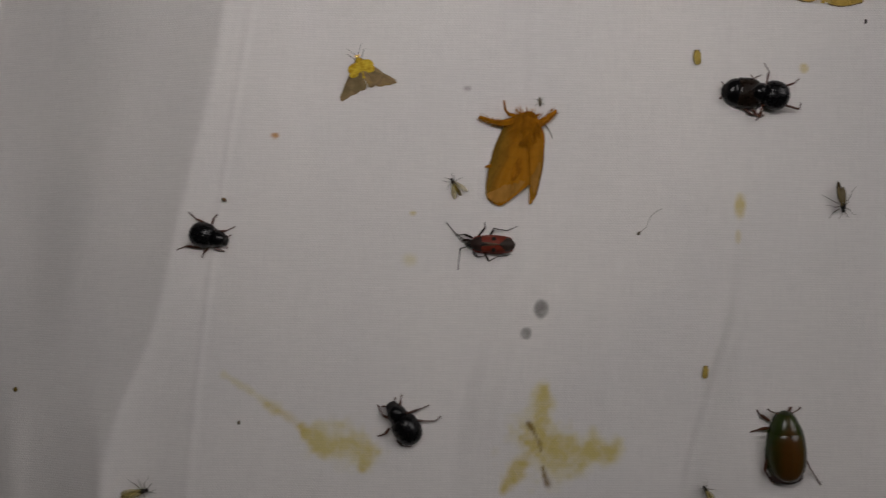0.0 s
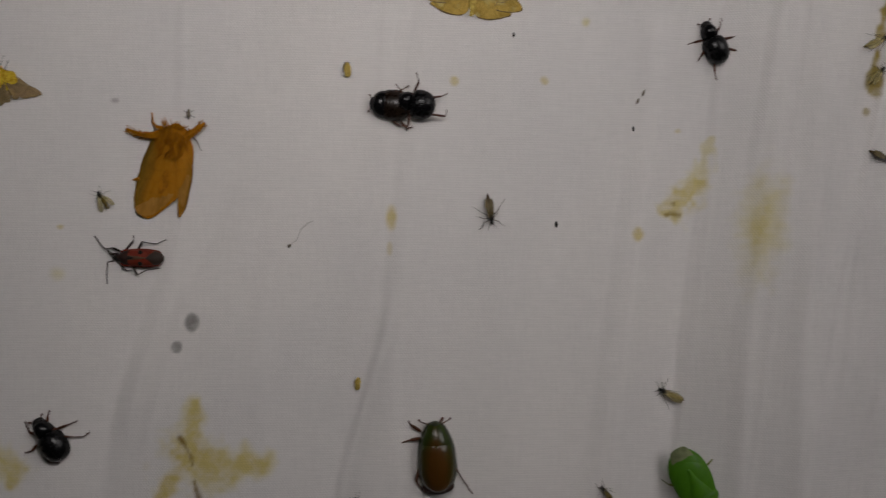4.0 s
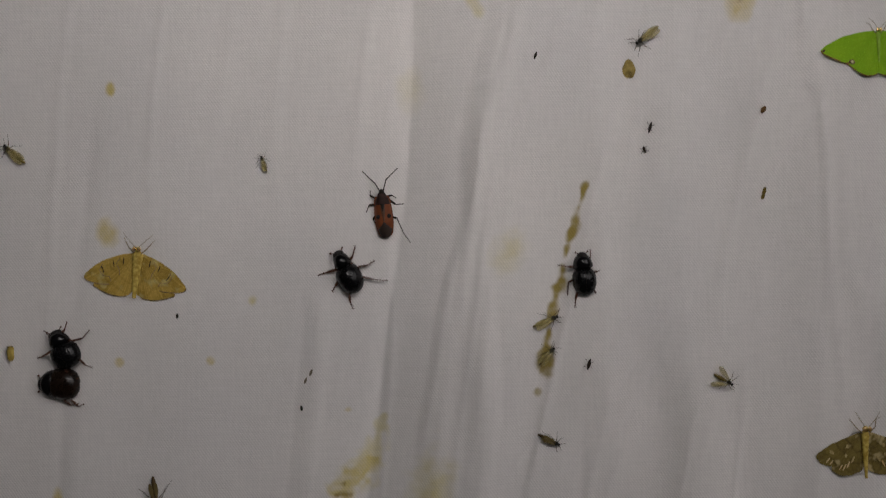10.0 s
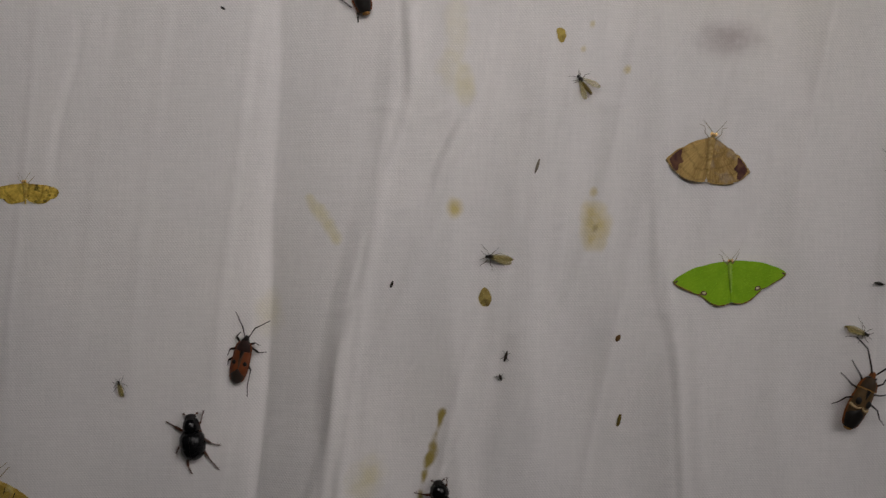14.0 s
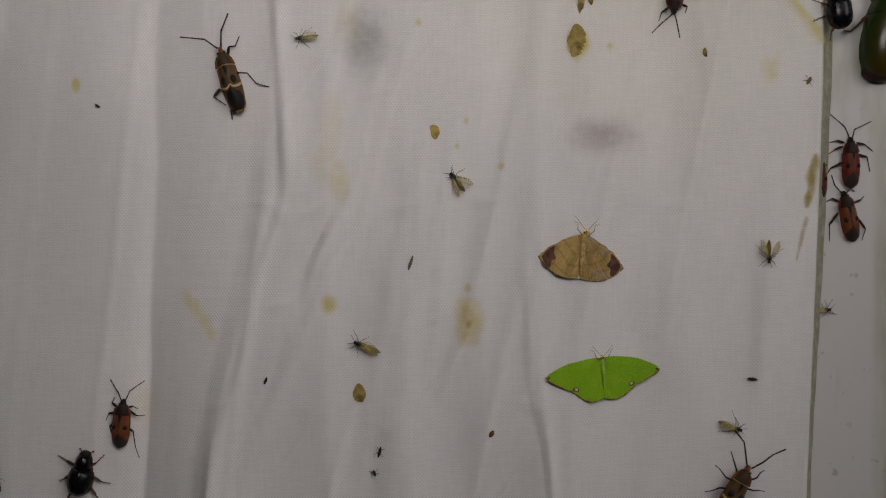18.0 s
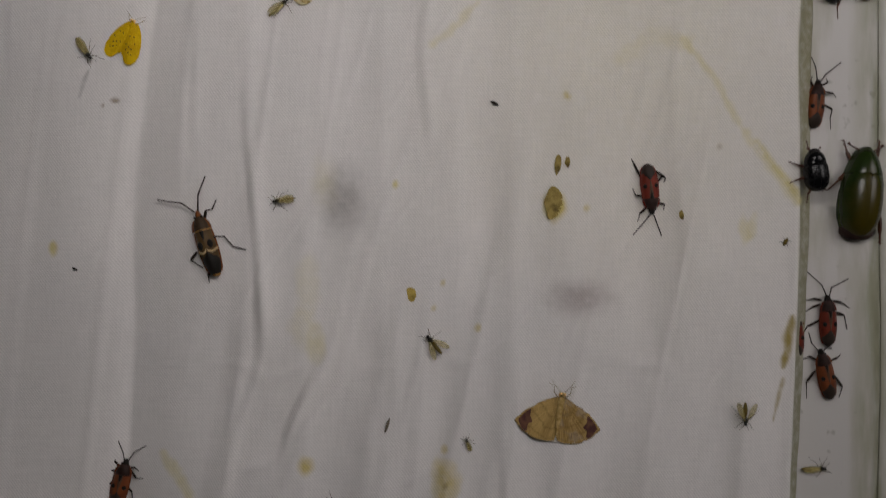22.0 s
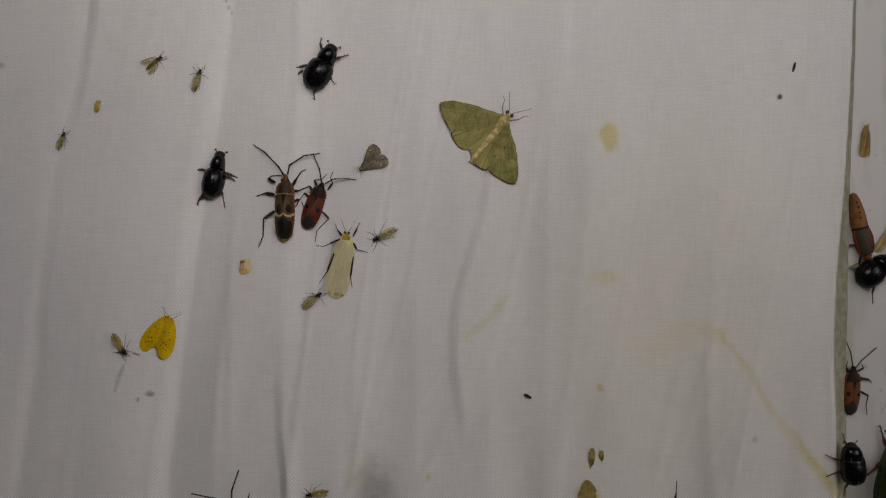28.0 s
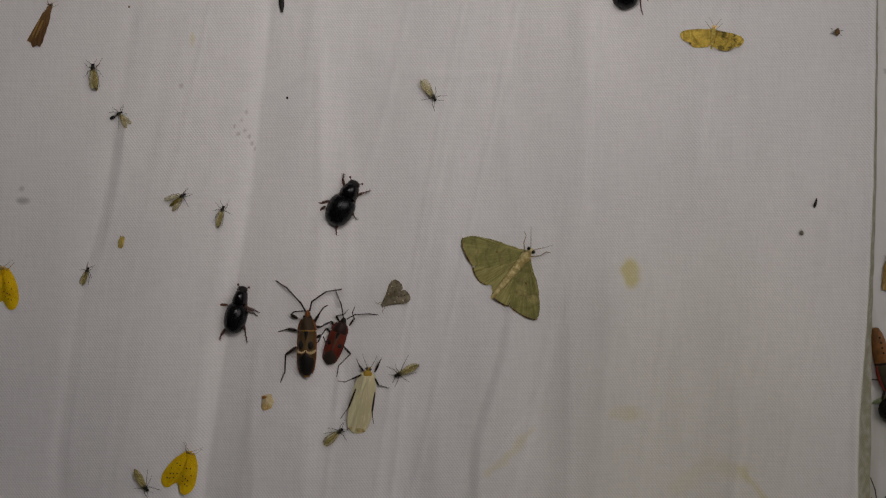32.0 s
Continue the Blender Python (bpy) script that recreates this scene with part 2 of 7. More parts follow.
band(off(FAR, -19), off(FAR, -14), 0.08, 0.10, 4, 3, -80, 250)
band(off(FAR, -14), off(FAR, -9), -0.10, -0.04, 3, 6, -80, 250)
band(off(FAR, -58), off(FAR, -53), 0.12, 0.14, 4, 3, 20, 220)
band(off(FAR, -53), off(FAR, -46), -0.14, -0.04, 3, 6, 20, 220)


def fold(line, amp, dark, light):
    """A crisp crease along (v, u) stations: the cloth dips over dark millimetres and comes back over light millimetres; below 0, a ridge."""
    lo, hi = line[0][0] - 3, line[-1][0] + 3
    band(line, off(line, dark), amp, amp * 0.8, 1.0, 1.2, lo, hi, 14.0)
    band(off(line, dark), off(line, dark + light), -amp * 0.9 * dark / light * 1.5, 0.0, 1.2, 2.0, lo, hi, 14.0)


fold([(-59, 57.2), (-49, 60.0), (-36, 63.5), (-24, 67.0), (-13, 71.2)], 0.32, 1.6, 3)
fold([(-58, 122.0), (-24, 126.1), (21, 131.7), (60, 135.8)], 0.16, 4, 8)
fold([(26, 163.1), (38, 166.0), (52, 168.1), (65, 169.5), (83, 175.2), (93, 177.3), (106, 178.7)], 0.32, 2.2, 4)
fold([(-14, 176.8), (4, 180.8), (23, 182.5), (36, 184.6), (65, 182.4)], -0.32, 2.0, 5)
fold([(26, 212.4), (39, 216.6), (48, 225.1)], 0.24, 1.8, 4)
fold([(0, 206.9), (12, 205.4), (29, 206.0)], 0.28, 1.8, 4)
fold([(38, 269.3), (69, 266.0), (103, 262.7)], 0.24, 2.0, 5)
fold([(64, 173.5), (84, 176.4), (101, 178.5), (116, 181.4), (128, 186.4), (140, 189.2), (152, 190.0), (161, 193.5), (171, 197.8), (189, 197.1)], 0.32, 2.2, 5)
fold([(90, 184.2), (107, 187.7), (121, 193.4), (131, 199.1)], 0.2, 2.5, 5)
fold([(152, 202.0), (161, 207.7), (168, 214.8)], 0.24, 2, 4)
fold([(162, 233.2), (166, 236.1), (176, 238.2)], 0.28, 1.8, 4)
fold([(64, 265.1), (90, 264.4), (110, 263.0), (127, 260.9)], 0.32, 1.8, 4)
fold([(132, 258.7), (152, 257.3)], 0.24, 2, 4)
fold([(155, 106.6), (171, 110.2), (185, 114.5)], -0.28, 2, 4)
fold([(180, 197.2), (195, 196.5), (215, 195.1)], 0.28, 2.4, 5)
fold([(152, 202.0), (159, 206.3), (166, 212.0)], 0.28, 1.8, 4)
fold([(128, 231.9), (140, 234.8), (163, 236.2), (185, 239.1)], 0.16, 3, 5)
fold([(99, 264.7), (112, 261.9), (128, 257.6), (140, 258.3), (160, 261.9)], 0.24, 2, 4)
fold([(149, 292.0), (166, 294.9)], 0.16, 2, 4)
fold([(180, 196.6), (214, 196.0), (224, 193.2), (237, 194.0)], 0.26, 2, 4)
fold([(228, 180.4), (263, 181.2)], 0.16, 2, 4)
fold([(150, 203.0), (163, 208.7), (178, 217.3)], 0.2, 2, 4)
fold([(163, 230.1), (180, 231.5)], 0.2, 2, 4)
fold([(234, 300.9), (267, 303.0)], 0.2, 2, 4)
fold([(253, 132.7), (293, 138.3), (316, 144.0), (337, 147.6)], 0.2, 3, 6)
fold([(293, 196.7), (317, 198.1), (353, 198.1)], 0.28, 2.2, 5)
fold([(230, 239.5), (250, 236.7), (267, 240.3), (281, 246.1), (294, 246.1)], 0.32, 2.2, 5)
fold([(291, 288.2), (324, 291.9)], -0.2, 2, 5)
fold([(317, 266.9), (353, 267.8)], -0.28, 2, 5)
fold([(-39, 1.1), (-28, 4.5), (-10, 10.1), (7, 14.7)], 0.13, 4, 8)
fold([(-43, 7.5), (-26, 13.5), (-10, 17.7)], 0.1, 2.5, 6)
band(off(MAIN, -4), MAIN, -0.12, -0.3, 2.5, 1.0)


def value_noise(du, dv, seed, lean=0.0):
    """Smooth random field with cells of du by dv millimetres, about -1 to 1."""
    r = np.random.RandomState(seed)
    x, y = (UG - lean * VG) / du + 500, VG / dv + 500
    xi, yi = np.floor(x).astype(int), np.floor(y).astype(int)
    fx, fy = soft_step(x - xi), soft_step(y - yi)
    tab = r.rand(1200, 1200) * 2 - 1
    xi, yi = xi % 1199, yi % 1199
    return (tab[yi, xi] * (1 - fx) + tab[yi, xi + 1] * fx) * (1 - fy) + (tab[yi + 1, xi] * (1 - fx) + tab[yi + 1, xi + 1] * fx) * fy


NEAR = (soft_step((UG + 140) / 20) * soft_step((VG + 90) / 20) * soft_step((400 - VG) / 20))
crumple = soft_step((UG - 120) / 80)
STEP = np.gradient(US)[None, :]
DEPTH = np.cumsum(SLOPE * STEP, axis=1)
# the cloth hangs from its top: its folds neither drift forward nor back as a whole
i0, i1 = int(np.argmin(abs(US + 55))), int(np.argmin(abs(US - 334)))
trend = DEPTH[:, i0:i0 + 1] + (DEPTH[:, i1:i1 + 1] - DEPTH[:, i0:i0 + 1]) * (UG - US[i0]) / (US[i1] - US[i0])
DEPTH = DEPTH - np.where(UG < US[i0], DEPTH[:, i0:i0 + 1], trend)
DEPTH = np.where(UG < -130, np.minimum(DEPTH, 0) * 0.4 + DEPTH[:, [int(np.argmin(abs(US + 130)))]] * 0.6, DEPTH)


def pleats(amount, du, dv, seed, lean):
    """Fine upright ripples: a random lean of the cloth, summed across and freed of its slow drift."""
    h = np.cumsum(amount * value_noise(du, dv, seed, lean) * STEP, axis=1)
    total = np.pad(np.cumsum(np.pad(h, ((0, 0), (33, 33)), mode="edge"), axis=1), ((0, 0), (1, 0)))
    return h - (total[:, 67:] - total[:, :-67]) / 67


def creases(amount, du, dv, seed, lean, sharp=0.16):
    """Narrow ridges that wander upward."""
    return -amount * np.exp(-(value_noise(du, dv, seed, lean) / sharp) ** 2)


HANGS = 0.4 + 0.6 * crumple
between = soft_step((UG - at_v(VS, *MAIN)[:, None]) / 6) * soft_step((at_v(VS, *RIDGE)[:, None] - UG) / 6)
HANGS = HANGS * (1 - 0.65 * between * soft_step((260 - VG) / 80)) * (1 - 0.45 * soft_step((VG - 200) / 60))
DEPTH += NEAR * HANGS * (pleats(0.22, 14, 95, 1, 0.1) + pleats(0.18, 8, 55, 2, 0.16) + pleats(0.22, 5.5, 48, 3, 0.24) * crumple + pleats(0.13, 6, 40, 4, -0.2) * crumple)
DEPTH += NEAR * HANGS * (creases(0.50, 18, 130, 21, 0.12, 0.12) + creases(0.46, 13, 90, 22, 0.2, 0.14) * crumple + creases(0.28, 12, 26, 23, 0.7, 0.13) * crumple)
DEPTH += NEAR * crumple * (0.16 * value_noise(18, 15, 5, 0.4) + 0.07 * value_noise(6, 6, 6, -0.3))

DEPTH = DEPTH * (1 - 0.9 * soft_step((UG - TURN + 14) / 12))
# the hem at the sheet's right end rolls back on to the boards behind
HEM = EDGE - TURN
past = np.clip((UG - TURN) / 6.0, 0, 1)
SHOWN_U = np.where(UG > TURN, TURN + HEM * np.clip(past * 1.25, 0, 1), UG)
SHOWN_D = np.where(UG > TURN, DEPTH + 4.2 * np.clip(past * 1.25, 0, 1) ** 0.75 + 9.0 * np.clip((UG - TURN) / 6.0 - 0.8, 0, 1.5), DEPTH)
SHOWN_D = SHOWN_D - 0.5 * np.exp(-((UG - TURN + 0.6) / 1.3) ** 2)


def depth_at(u, v, foot=1.5):
    """Depth of the cloth behind its plane at (u, v), in mm: its highest folds within foot mm count most."""
    i = int(np.clip(np.searchsorted(US, u), 1, len(US) - 1))
    j = int(np.clip(np.searchsorted(VS, v), 1, len(VS) - 1))
    r = max(int(foot / CELL), 2)
    under = DEPTH[max(j - r, 0):j + r, max(i - r, 0):i + r]
    return float(0.35 * under.mean() + 0.65 * np.percentile(under, 3))


def spread_out(a, reach, pick):
    """Slides a window over both axes of a and combines what it holds."""
    for axis in (0, 1):
        a = pick([np.roll(a, d, axis) for d in range(-reach, reach + 1)])
    return a


# what is stiff, like a wing, bridges the folds instead of sinking into them
STIFF = spread_out(spread_out(DEPTH, 4, lambda w: np.minimum.reduce(w)), 7, lambda w: sum(w) / len(w))


def cloth_depth(u, v):
    """Depth at which a stiff wing lies on the cloth at (u, v), in mm."""
    i = min(max((u - US[i_near]) / CELL + i_near, 0), len(US) - 2)
    j = min(max((v - VS[j_near]) / CELL + j_near, 0), len(VS) - 2)
    fi, fj = i - int(i), j - int(j)
    i, j = int(i), int(j)
    return float((STIFF[j, i] * (1 - fi) + STIFF[j, i + 1] * fi) * (1 - fj) + (STIFF[j + 1, i] * (1 - fi) + STIFF[j + 1, i + 1] * fi) * fj)


i_near, j_near = int(np.argmin(abs(US + 129))), int(np.argmin(abs(VS + 74)))
STAIN_SHADE_RGB = np.ones(UG.shape + (3,))
STAIN_SHADE_A = np.zeros_like(UG)


def soak_shade(amount, color):
    global STAIN_SHADE_RGB, STAIN_SHADE_A
    a = np.clip(amount, 0, 1)
    whole = 1 - (1 - STAIN_SHADE_A) * (1 - a)
    k = np.where(whole > 1e-6, a / np.maximum(whole, 1e-6), 0)[..., None]
    STAIN_SHADE_RGB = STAIN_SHADE_RGB * (1 - k) + np.array(rgb(color)[:3]) * k
    STAIN_SHADE_A = whole


RAGGED = value_noise(3.2, 3.2, 11) * 0.6 + value_noise(1.4, 1.4, 12) * 0.4


def stain(u, v, ru, rv, color, strength, turn=0.0, soft=0.6, ragged=0.25, ring=0.0):
    """A dried blot: an uneven ellipse, with a darker rim where ring is above 0."""
    c, s = math.cos(radians(turn)), math.sin(radians(turn))
    x, y = (UG - u) * c + (VG - v) * s, -(UG - u) * s + (VG - v) * c
    d = np.sqrt((x / ru) ** 2 + (y / rv) ** 2) + RAGGED * ragged
    body = soft_step((1 - d) / soft)
    if ring:
        body = np.clip(body * (1 - ring) + ring * np.exp(-((d - 0.85) / 0.13) ** 2), 0, 1)
    soak_shade(body * strength, color)


def smear(color, strength, *stations, soft=0.9, ragged=0.5, wide=1.25):
    """A run along stations (u, v, half width)."""
    best = np.full(UG.shape, 9.0)
    for (u0, v0, r0), (u1, v1, r1) in zip(stations, stations[1:]):
        n = max((u1 - u0) ** 2 + (v1 - v0) ** 2, 1e-6)
        k = np.clip(((UG - u0) * (u1 - u0) + (VG - v0) * (v1 - v0)) / n, 0, 1)
        d = np.hypot(UG - u0 - k * (u1 - u0), VG - v0 - k * (v1 - v0)) / (r0 + k * (r1 - r0)) / wide
        best = np.minimum(best, d)
    soak_shade(soft_step((1 - best - RAGGED * ragged) / soft) * strength, color)


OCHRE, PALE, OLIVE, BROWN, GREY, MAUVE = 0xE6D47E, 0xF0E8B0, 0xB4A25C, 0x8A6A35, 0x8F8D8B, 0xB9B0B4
# turned-back hem: its olive grime and its shade are put into the colour
soak_shade(soft_step((UG - TURN + 0.3) / 0.8) * 0.85, 0xA4A48A)
stain(196.3, 48.7, 2.4, 4.4, OLIVE, 0.95, ring=0.25, soft=0.3)
stain(217.1, 121.3, 2.0, 2.9, OCHRE, 0.7)
stain(194.4, 40.6, 1.3, 1.4, OLIVE, 0.7)
stain(272.2, 209.6, 3.3, 4.9, OCHRE, 0.9)
smear(PALE, 0.45, (-59.5, -32.5, 1.1), (-52.0, -37.5, 1.5), (-46.0, -41.0, 1.9))
smear(OCHRE, 0.45, (-48.9, -39.5, 1.2), (-40.1, -45.6, 1.9), (-36.0, -49.0, 2.4))
smear(OCHRE, 0.75, (-40.1, -45.6, 1.6), (-34.2, -50.5, 3.1), (-27.0, -49.7, 3.7), (-22.6, -51.8, 2.9), (-24.0, -56.2, 1.3))
smear(PALE, 0.7, (22.2, -35.2, 2.0), (21.3, -45.3, 5.7), (22.1, -51.1, 8.6), (33.6, -50.9, 6.4), (40.1, -50.8, 4.0))
smear(PALE, 0.6, (-35.7, -48.4, 4.3), (-27.0, -49.7, 6.4), (-23.3, -52.5, 4.3))
smear(OCHRE, 0.55, (22.6, -35.2, 1.3), (21.7, -43.9, 3.1), (20.6, -49.6, 5.3), (27.9, -51.0, 4.6), (39.3, -50.8, 2.9))
smear(OCHRE, 0.75, (20.6, -49.6, 4.0), (14.3, -58.4, 2.9), (12.2, -61.3, 1.4))
smear(BROWN, 0.8, (18.6, -43.9, 0.9), (21.4, -48.9, 0.7), (21.8, -51.1, 0.6))
smear(BROWN, 0.8, (22.2, -55.1, 0.6), (23.4, -59.4, 1.3))
stain(71.9, 12.2, 2.0, 4.9, OCHRE, 0.7)
stain(71.6, 4.3, 1.0, 2.3, OCHRE, 0.4)
stain(-12.4, -2.5, 3.1, 2.9, PALE, 0.5, soft=1.0)
stain(-47.3, 29.0, 1.4, 1.0, 0xD8A060, 0.8)
stain(1.9, 41.6, 1.4, 0.9, MAUVE, 0.6)
stain(-11.8, 9.5, 1.3, 0.9, OCHRE, 0.6)
stain(21.4, -14.6, 2.4, 3.0, GREY, 0.75, soft=0.35, ragged=0.12)
stain(17.7, -21.0, 1.7, 1.9, GREY, 0.7, soft=0.4, ragged=0.12)
stain(88.0, 47.9, 1.6, 1.6, OCHRE, 0.6)
stain(111.2, 48.2, 1.6, 1.6, OCHRE, 0.6)
stain(122.0, 63.6, 1.7, 1.7, PALE, 0.5)
smear(PALE, 0.6, (155.5, 34.0, 1.0), (152.8, 26.9, 2.8), (148.9, 18.8, 4.4), (145.7, 15.2, 3.9), (143.0, 14.0, 1.5), ragged=0.8)
smear(OCHRE, 0.5, (152.0, 22.0, 1.4), (148.0, 17.8, 3.2), (145.7, 14.8, 2.8), (143.5, 14.0, 1.3), ragged=1.1)
stain(143.4, 13.6, 0.8, 0.7, BROWN, 0.6)
stain(145.2, 16.6, 0.7, 0.7, BROWN, 0.5)
smear(BROWN, 0.6, (144.3, 14.0, 0.7), (146.9, 13.7, 0.7))
stain(136.0, 8.4, 2.0, 2.4, OCHRE, 0.65)
stain(167.1, 11.0, 8.6, 21.0, PALE, 0.75, turn=-6, soft=1.0)
stain(166.3, 9.5, 3.1, 11.4, OCHRE, 0.35, turn=-6, soft=1.0)
stain(146.3, 35.5, 1.1, 0.7, OCHRE, 0.5)
stain(85.4, 80.8, 3.3, 4.1, OCHRE, 0.75, ring=0.15)
stain(86.2, 117.6, 1.6, 2.3, OCHRE, 0.6)
stain(122.0, 63.4, 1.1, 1.1, PALE, 0.6)
stain(187.0, 76.0, 6.0, 9.0, PALE, 0.5, turn=-25, soft=1.0)
stain(162.4, 116.7, 5.0, 9.0, PALE, 0.25, soft=1.0)
smear(OLIVE, 0.9, (206.3, 92.6, 0.7), (205.7, 90.5, 0.9), (204.6, 86.3, 1.1), (203.5, 82.1, 1.3), (202.4, 78.5, 0.9), ragged=0.8)
smear(OLIVE, 0.95, (202.0, 77.1, 0.9), (201.5, 74.6, 0.6))
smear(OLIVE, 0.9, (201.0, 72.2, 0.9), (200.4, 67.9, 1.3), (198.7, 62.9, 1.6), (197.6, 58.7, 1.1), (197.2, 55.1, 1.1), (196.5, 53.0, 1.4), (196.3, 48.7, 2.0), ragged=0.75)
smear(PALE, 0.5, (172.8, 146.6, 1.3), (176.3, 141.6, 2.0), (179.9, 136.0, 1.4))
stain(209.5, 143.6, 2.7, 3.4, OCHRE, 0.75, soft=0.9)
stain(244.5, 139.3, 4.3, 6.7, OCHRE, 0.8, ring=0.2, soft=0.6)
stain(244.5, 147.7, 1.1, 1.7, OCHRE, 0.5)
stain(86.5, 117.2, 1.4, 2.1, OCHRE, 0.6)
stain(244.5, 138.6, 1.0, 1.4, BROWN, 0.4)
stain(208.9, 178.2, 4.6, 6.3, PALE, 0.2)
stain(146.6, 198.6, 1.6, 2.3, OCHRE, 0.55)
stain(212.2, 172.6, 3.1, 4.9, PALE, 0.25)
stain(322.6, 203.6, 1.6, 4.3, PALE, 0.4, turn=-15)
stain(252.9, 178.4, 1.0, 1.3, OCHRE, 0.5)
stain(244.1, 189.8, 1.0, 1.3, OCHRE, 0.5)
stain(241.9, 183.4, 1.0, 1.1, OCHRE, 0.5)
stain(210.1, 189.0, 4.3, 10.0, PALE, 0.2)
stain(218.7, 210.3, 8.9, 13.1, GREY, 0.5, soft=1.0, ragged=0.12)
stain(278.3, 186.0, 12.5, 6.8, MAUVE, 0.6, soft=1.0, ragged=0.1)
stain(211.9, 175.4, 2.9, 5.4, PALE, 0.25)
stain(232.2, 214.6, 1.0, 1.4, PALE, 0.8)
stain(214.1, 215.3, 4.6, 10.0, PALE, 0.25, soft=1.0)
smear(OLIVE, 0.8, (332.6, 181.0, 1.0), (331.6, 175.2, 1.4), (330.4, 168.1, 0.7))
smear(OLIVE, 0.6, (330.3, 165.2, 0.6), (328.5, 158.0, 0.6), (327.7, 154.5, 0.4))
smear(PALE, 0.7, (324.4, 225.4, 1.0), (327.9, 219.7, 1.1), (332.3, 214.0, 1.1), (334.8, 210.4, 1.0))
stain(280.2, 208.5, 1.1, 1.3, OCHRE, 0.5)
stain(320.7, 202.5, 2.0, 4.3, PALE, 0.4)
smear(PALE, 0.2, (289.0, 246.0, 2.4), (297.4, 252.0, 2.8), (306.0, 250.2, 2.2))
smear(PALE, 0.42, (305.0, 251.0, 1.0), (311.7, 242.7, 1.0), (317.5, 232.6, 1.3), (324.6, 222.6, 1.4), (330.3, 215.5, 1.6), (334.3, 210.2, 1.6))
smear(PALE, 0.35, (241.7, 249.9, 1.3), (248.1, 254.9, 1.4), (253.1, 260.6, 1.0))
stain(275.2, 237.0, 1.0, 1.3, OCHRE, 0.5)
stain(161.9, 235.7, 1.6, 1.0, BROWN, 0.6)
stain(159.1, 234.3, 0.7, 0.7, BROWN, 0.5)
stain(313.9, 224.1, 1.1, 1.3, BROWN, 0.3)
stain(276.7, 264.8, 4.9, 2.6, PALE, 0.35)
stain(146.3, 198.4, 1.3, 2.3, PALE, 0.8)
smear(GREY, 0.35, (153.4, 236.4, 0.4), (154.6, 240.7, 0.6), (155.6, 242.8, 0.4))
stain(277.8, 300.1, 2.9, 5.1, PALE, 0.95, soft=0.6)
stain(275.9, 236.4, 0.9, 1.0, OCHRE, 0.4)
for du, dv in ((0, 0), (0.9, -1.6), (-0.9, 2.5), (1.5, -3.3), (-1.6, -1.1), (0.3, 4.7), (-2.6, 1.0), (2.2, -4.6)):
    stain(180.4 + du, 336.6 + dv, 0.6, 0.8, BROWN, 0.38, ragged=0.5)
stain(122.9, 321.9, 1.1, 1.0, GREY, 0.3, ragged=0.5)
stain(123.2, 318.8, 2.3, 1.3, GREY, 0.5)
stain(164.2, 347.9, 0.9, 1.0, BROWN, 0.3)
stain(321.1, 310.0, 1.0, 1.0, GREY, 0.5)
stain(167.0, 359.6, 0.9, 2.6, PALE, 0.5)
stain(292, 250, 75, 95, PALE, 0.2, soft=1.0, ragged=0.05)

rows_n, cols_n = UG.shape
verts = np.stack([SHOWN_U / 1000, SHOWN_D / 1000, BASE + VG / 1000], -1).reshape(-1, 3)
idx = np.arange(rows_n * cols_n).reshape(rows_n, cols_n)
quads = np.stack([idx[:-1, :-1], idx[:-1, 1:], idx[1:, 1:], idx[1:, :-1]], -1).reshape(-1, 4)
sheet_me = bpy.data.meshes.new("hanging_sheet")
sheet_me.vertices.add(len(verts))
sheet_me.vertices.foreach_set("co", verts.ravel())
sheet_me.loops.add(quads.size)
sheet_me.loops.foreach_set("vertex_index", quads.ravel().astype(np.int32))
sheet_me.polygons.add(len(quads))
sheet_me.polygons.foreach_set("loop_start", np.arange(0, quads.size, 4, dtype=np.int32))
sheet_me.polygons.foreach_set("use_smooth", np.ones(len(quads), dtype=bool))
sheet_me.update(calc_edges=True)
# holds the stains and the hem's painted shade
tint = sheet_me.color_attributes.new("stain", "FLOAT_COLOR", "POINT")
tint.data.foreach_set("color", np.concatenate([STAIN_SHADE_RGB, STAIN_SHADE_A[..., None]], -1).astype(np.float32).ravel())
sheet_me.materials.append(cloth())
sheet = tagged(new("hanging_sheet", sheet_me), "white cotton sheet with pleats, yellow blots and smears, hung upright", "sheet")

PAINT, PLASTER = painted(), plaster()
BOARD = 5.0
edge_at = lambda z: (328.0 + (z * 1000 - 1292) * 0.0395) / 1000
SEAM = 0.3569


def board_mesh(name, lo, hi):
    """An upright board with eased edges; lo, hi: its edges in metres as functions of the height."""
    prof = lambda z: [(lo(z), 0.034), (lo(z), BOARD / 1000 + 0.0002), (lo(z) + 0.00015, BOARD / 1000), (hi(z) - 0.00015, BOARD / 1000), (hi(z), BOARD / 1000 + 0.0002), (hi(z), 0.034)]
    zs = [0.6 + 0.02 * i for i in range(71)]
    pts = [(x, y + (0.00025 * math.sin(z * 31) if 0 < i < 5 else 0), z) for z in zs for i, (x, y) in enumerate(prof(z))]
    faces = [(6 * k + i, 6 * k + (i + 1) % 6, 6 * k + 6 + (i + 1) % 6, 6 * k + 6 + i) for k in range(70) for i in range(6)]
    return mesh_ob(name, pts, faces + [(5, 4, 3, 2, 1, 0), tuple(420 + i for i in range(6))], PAINT, False)


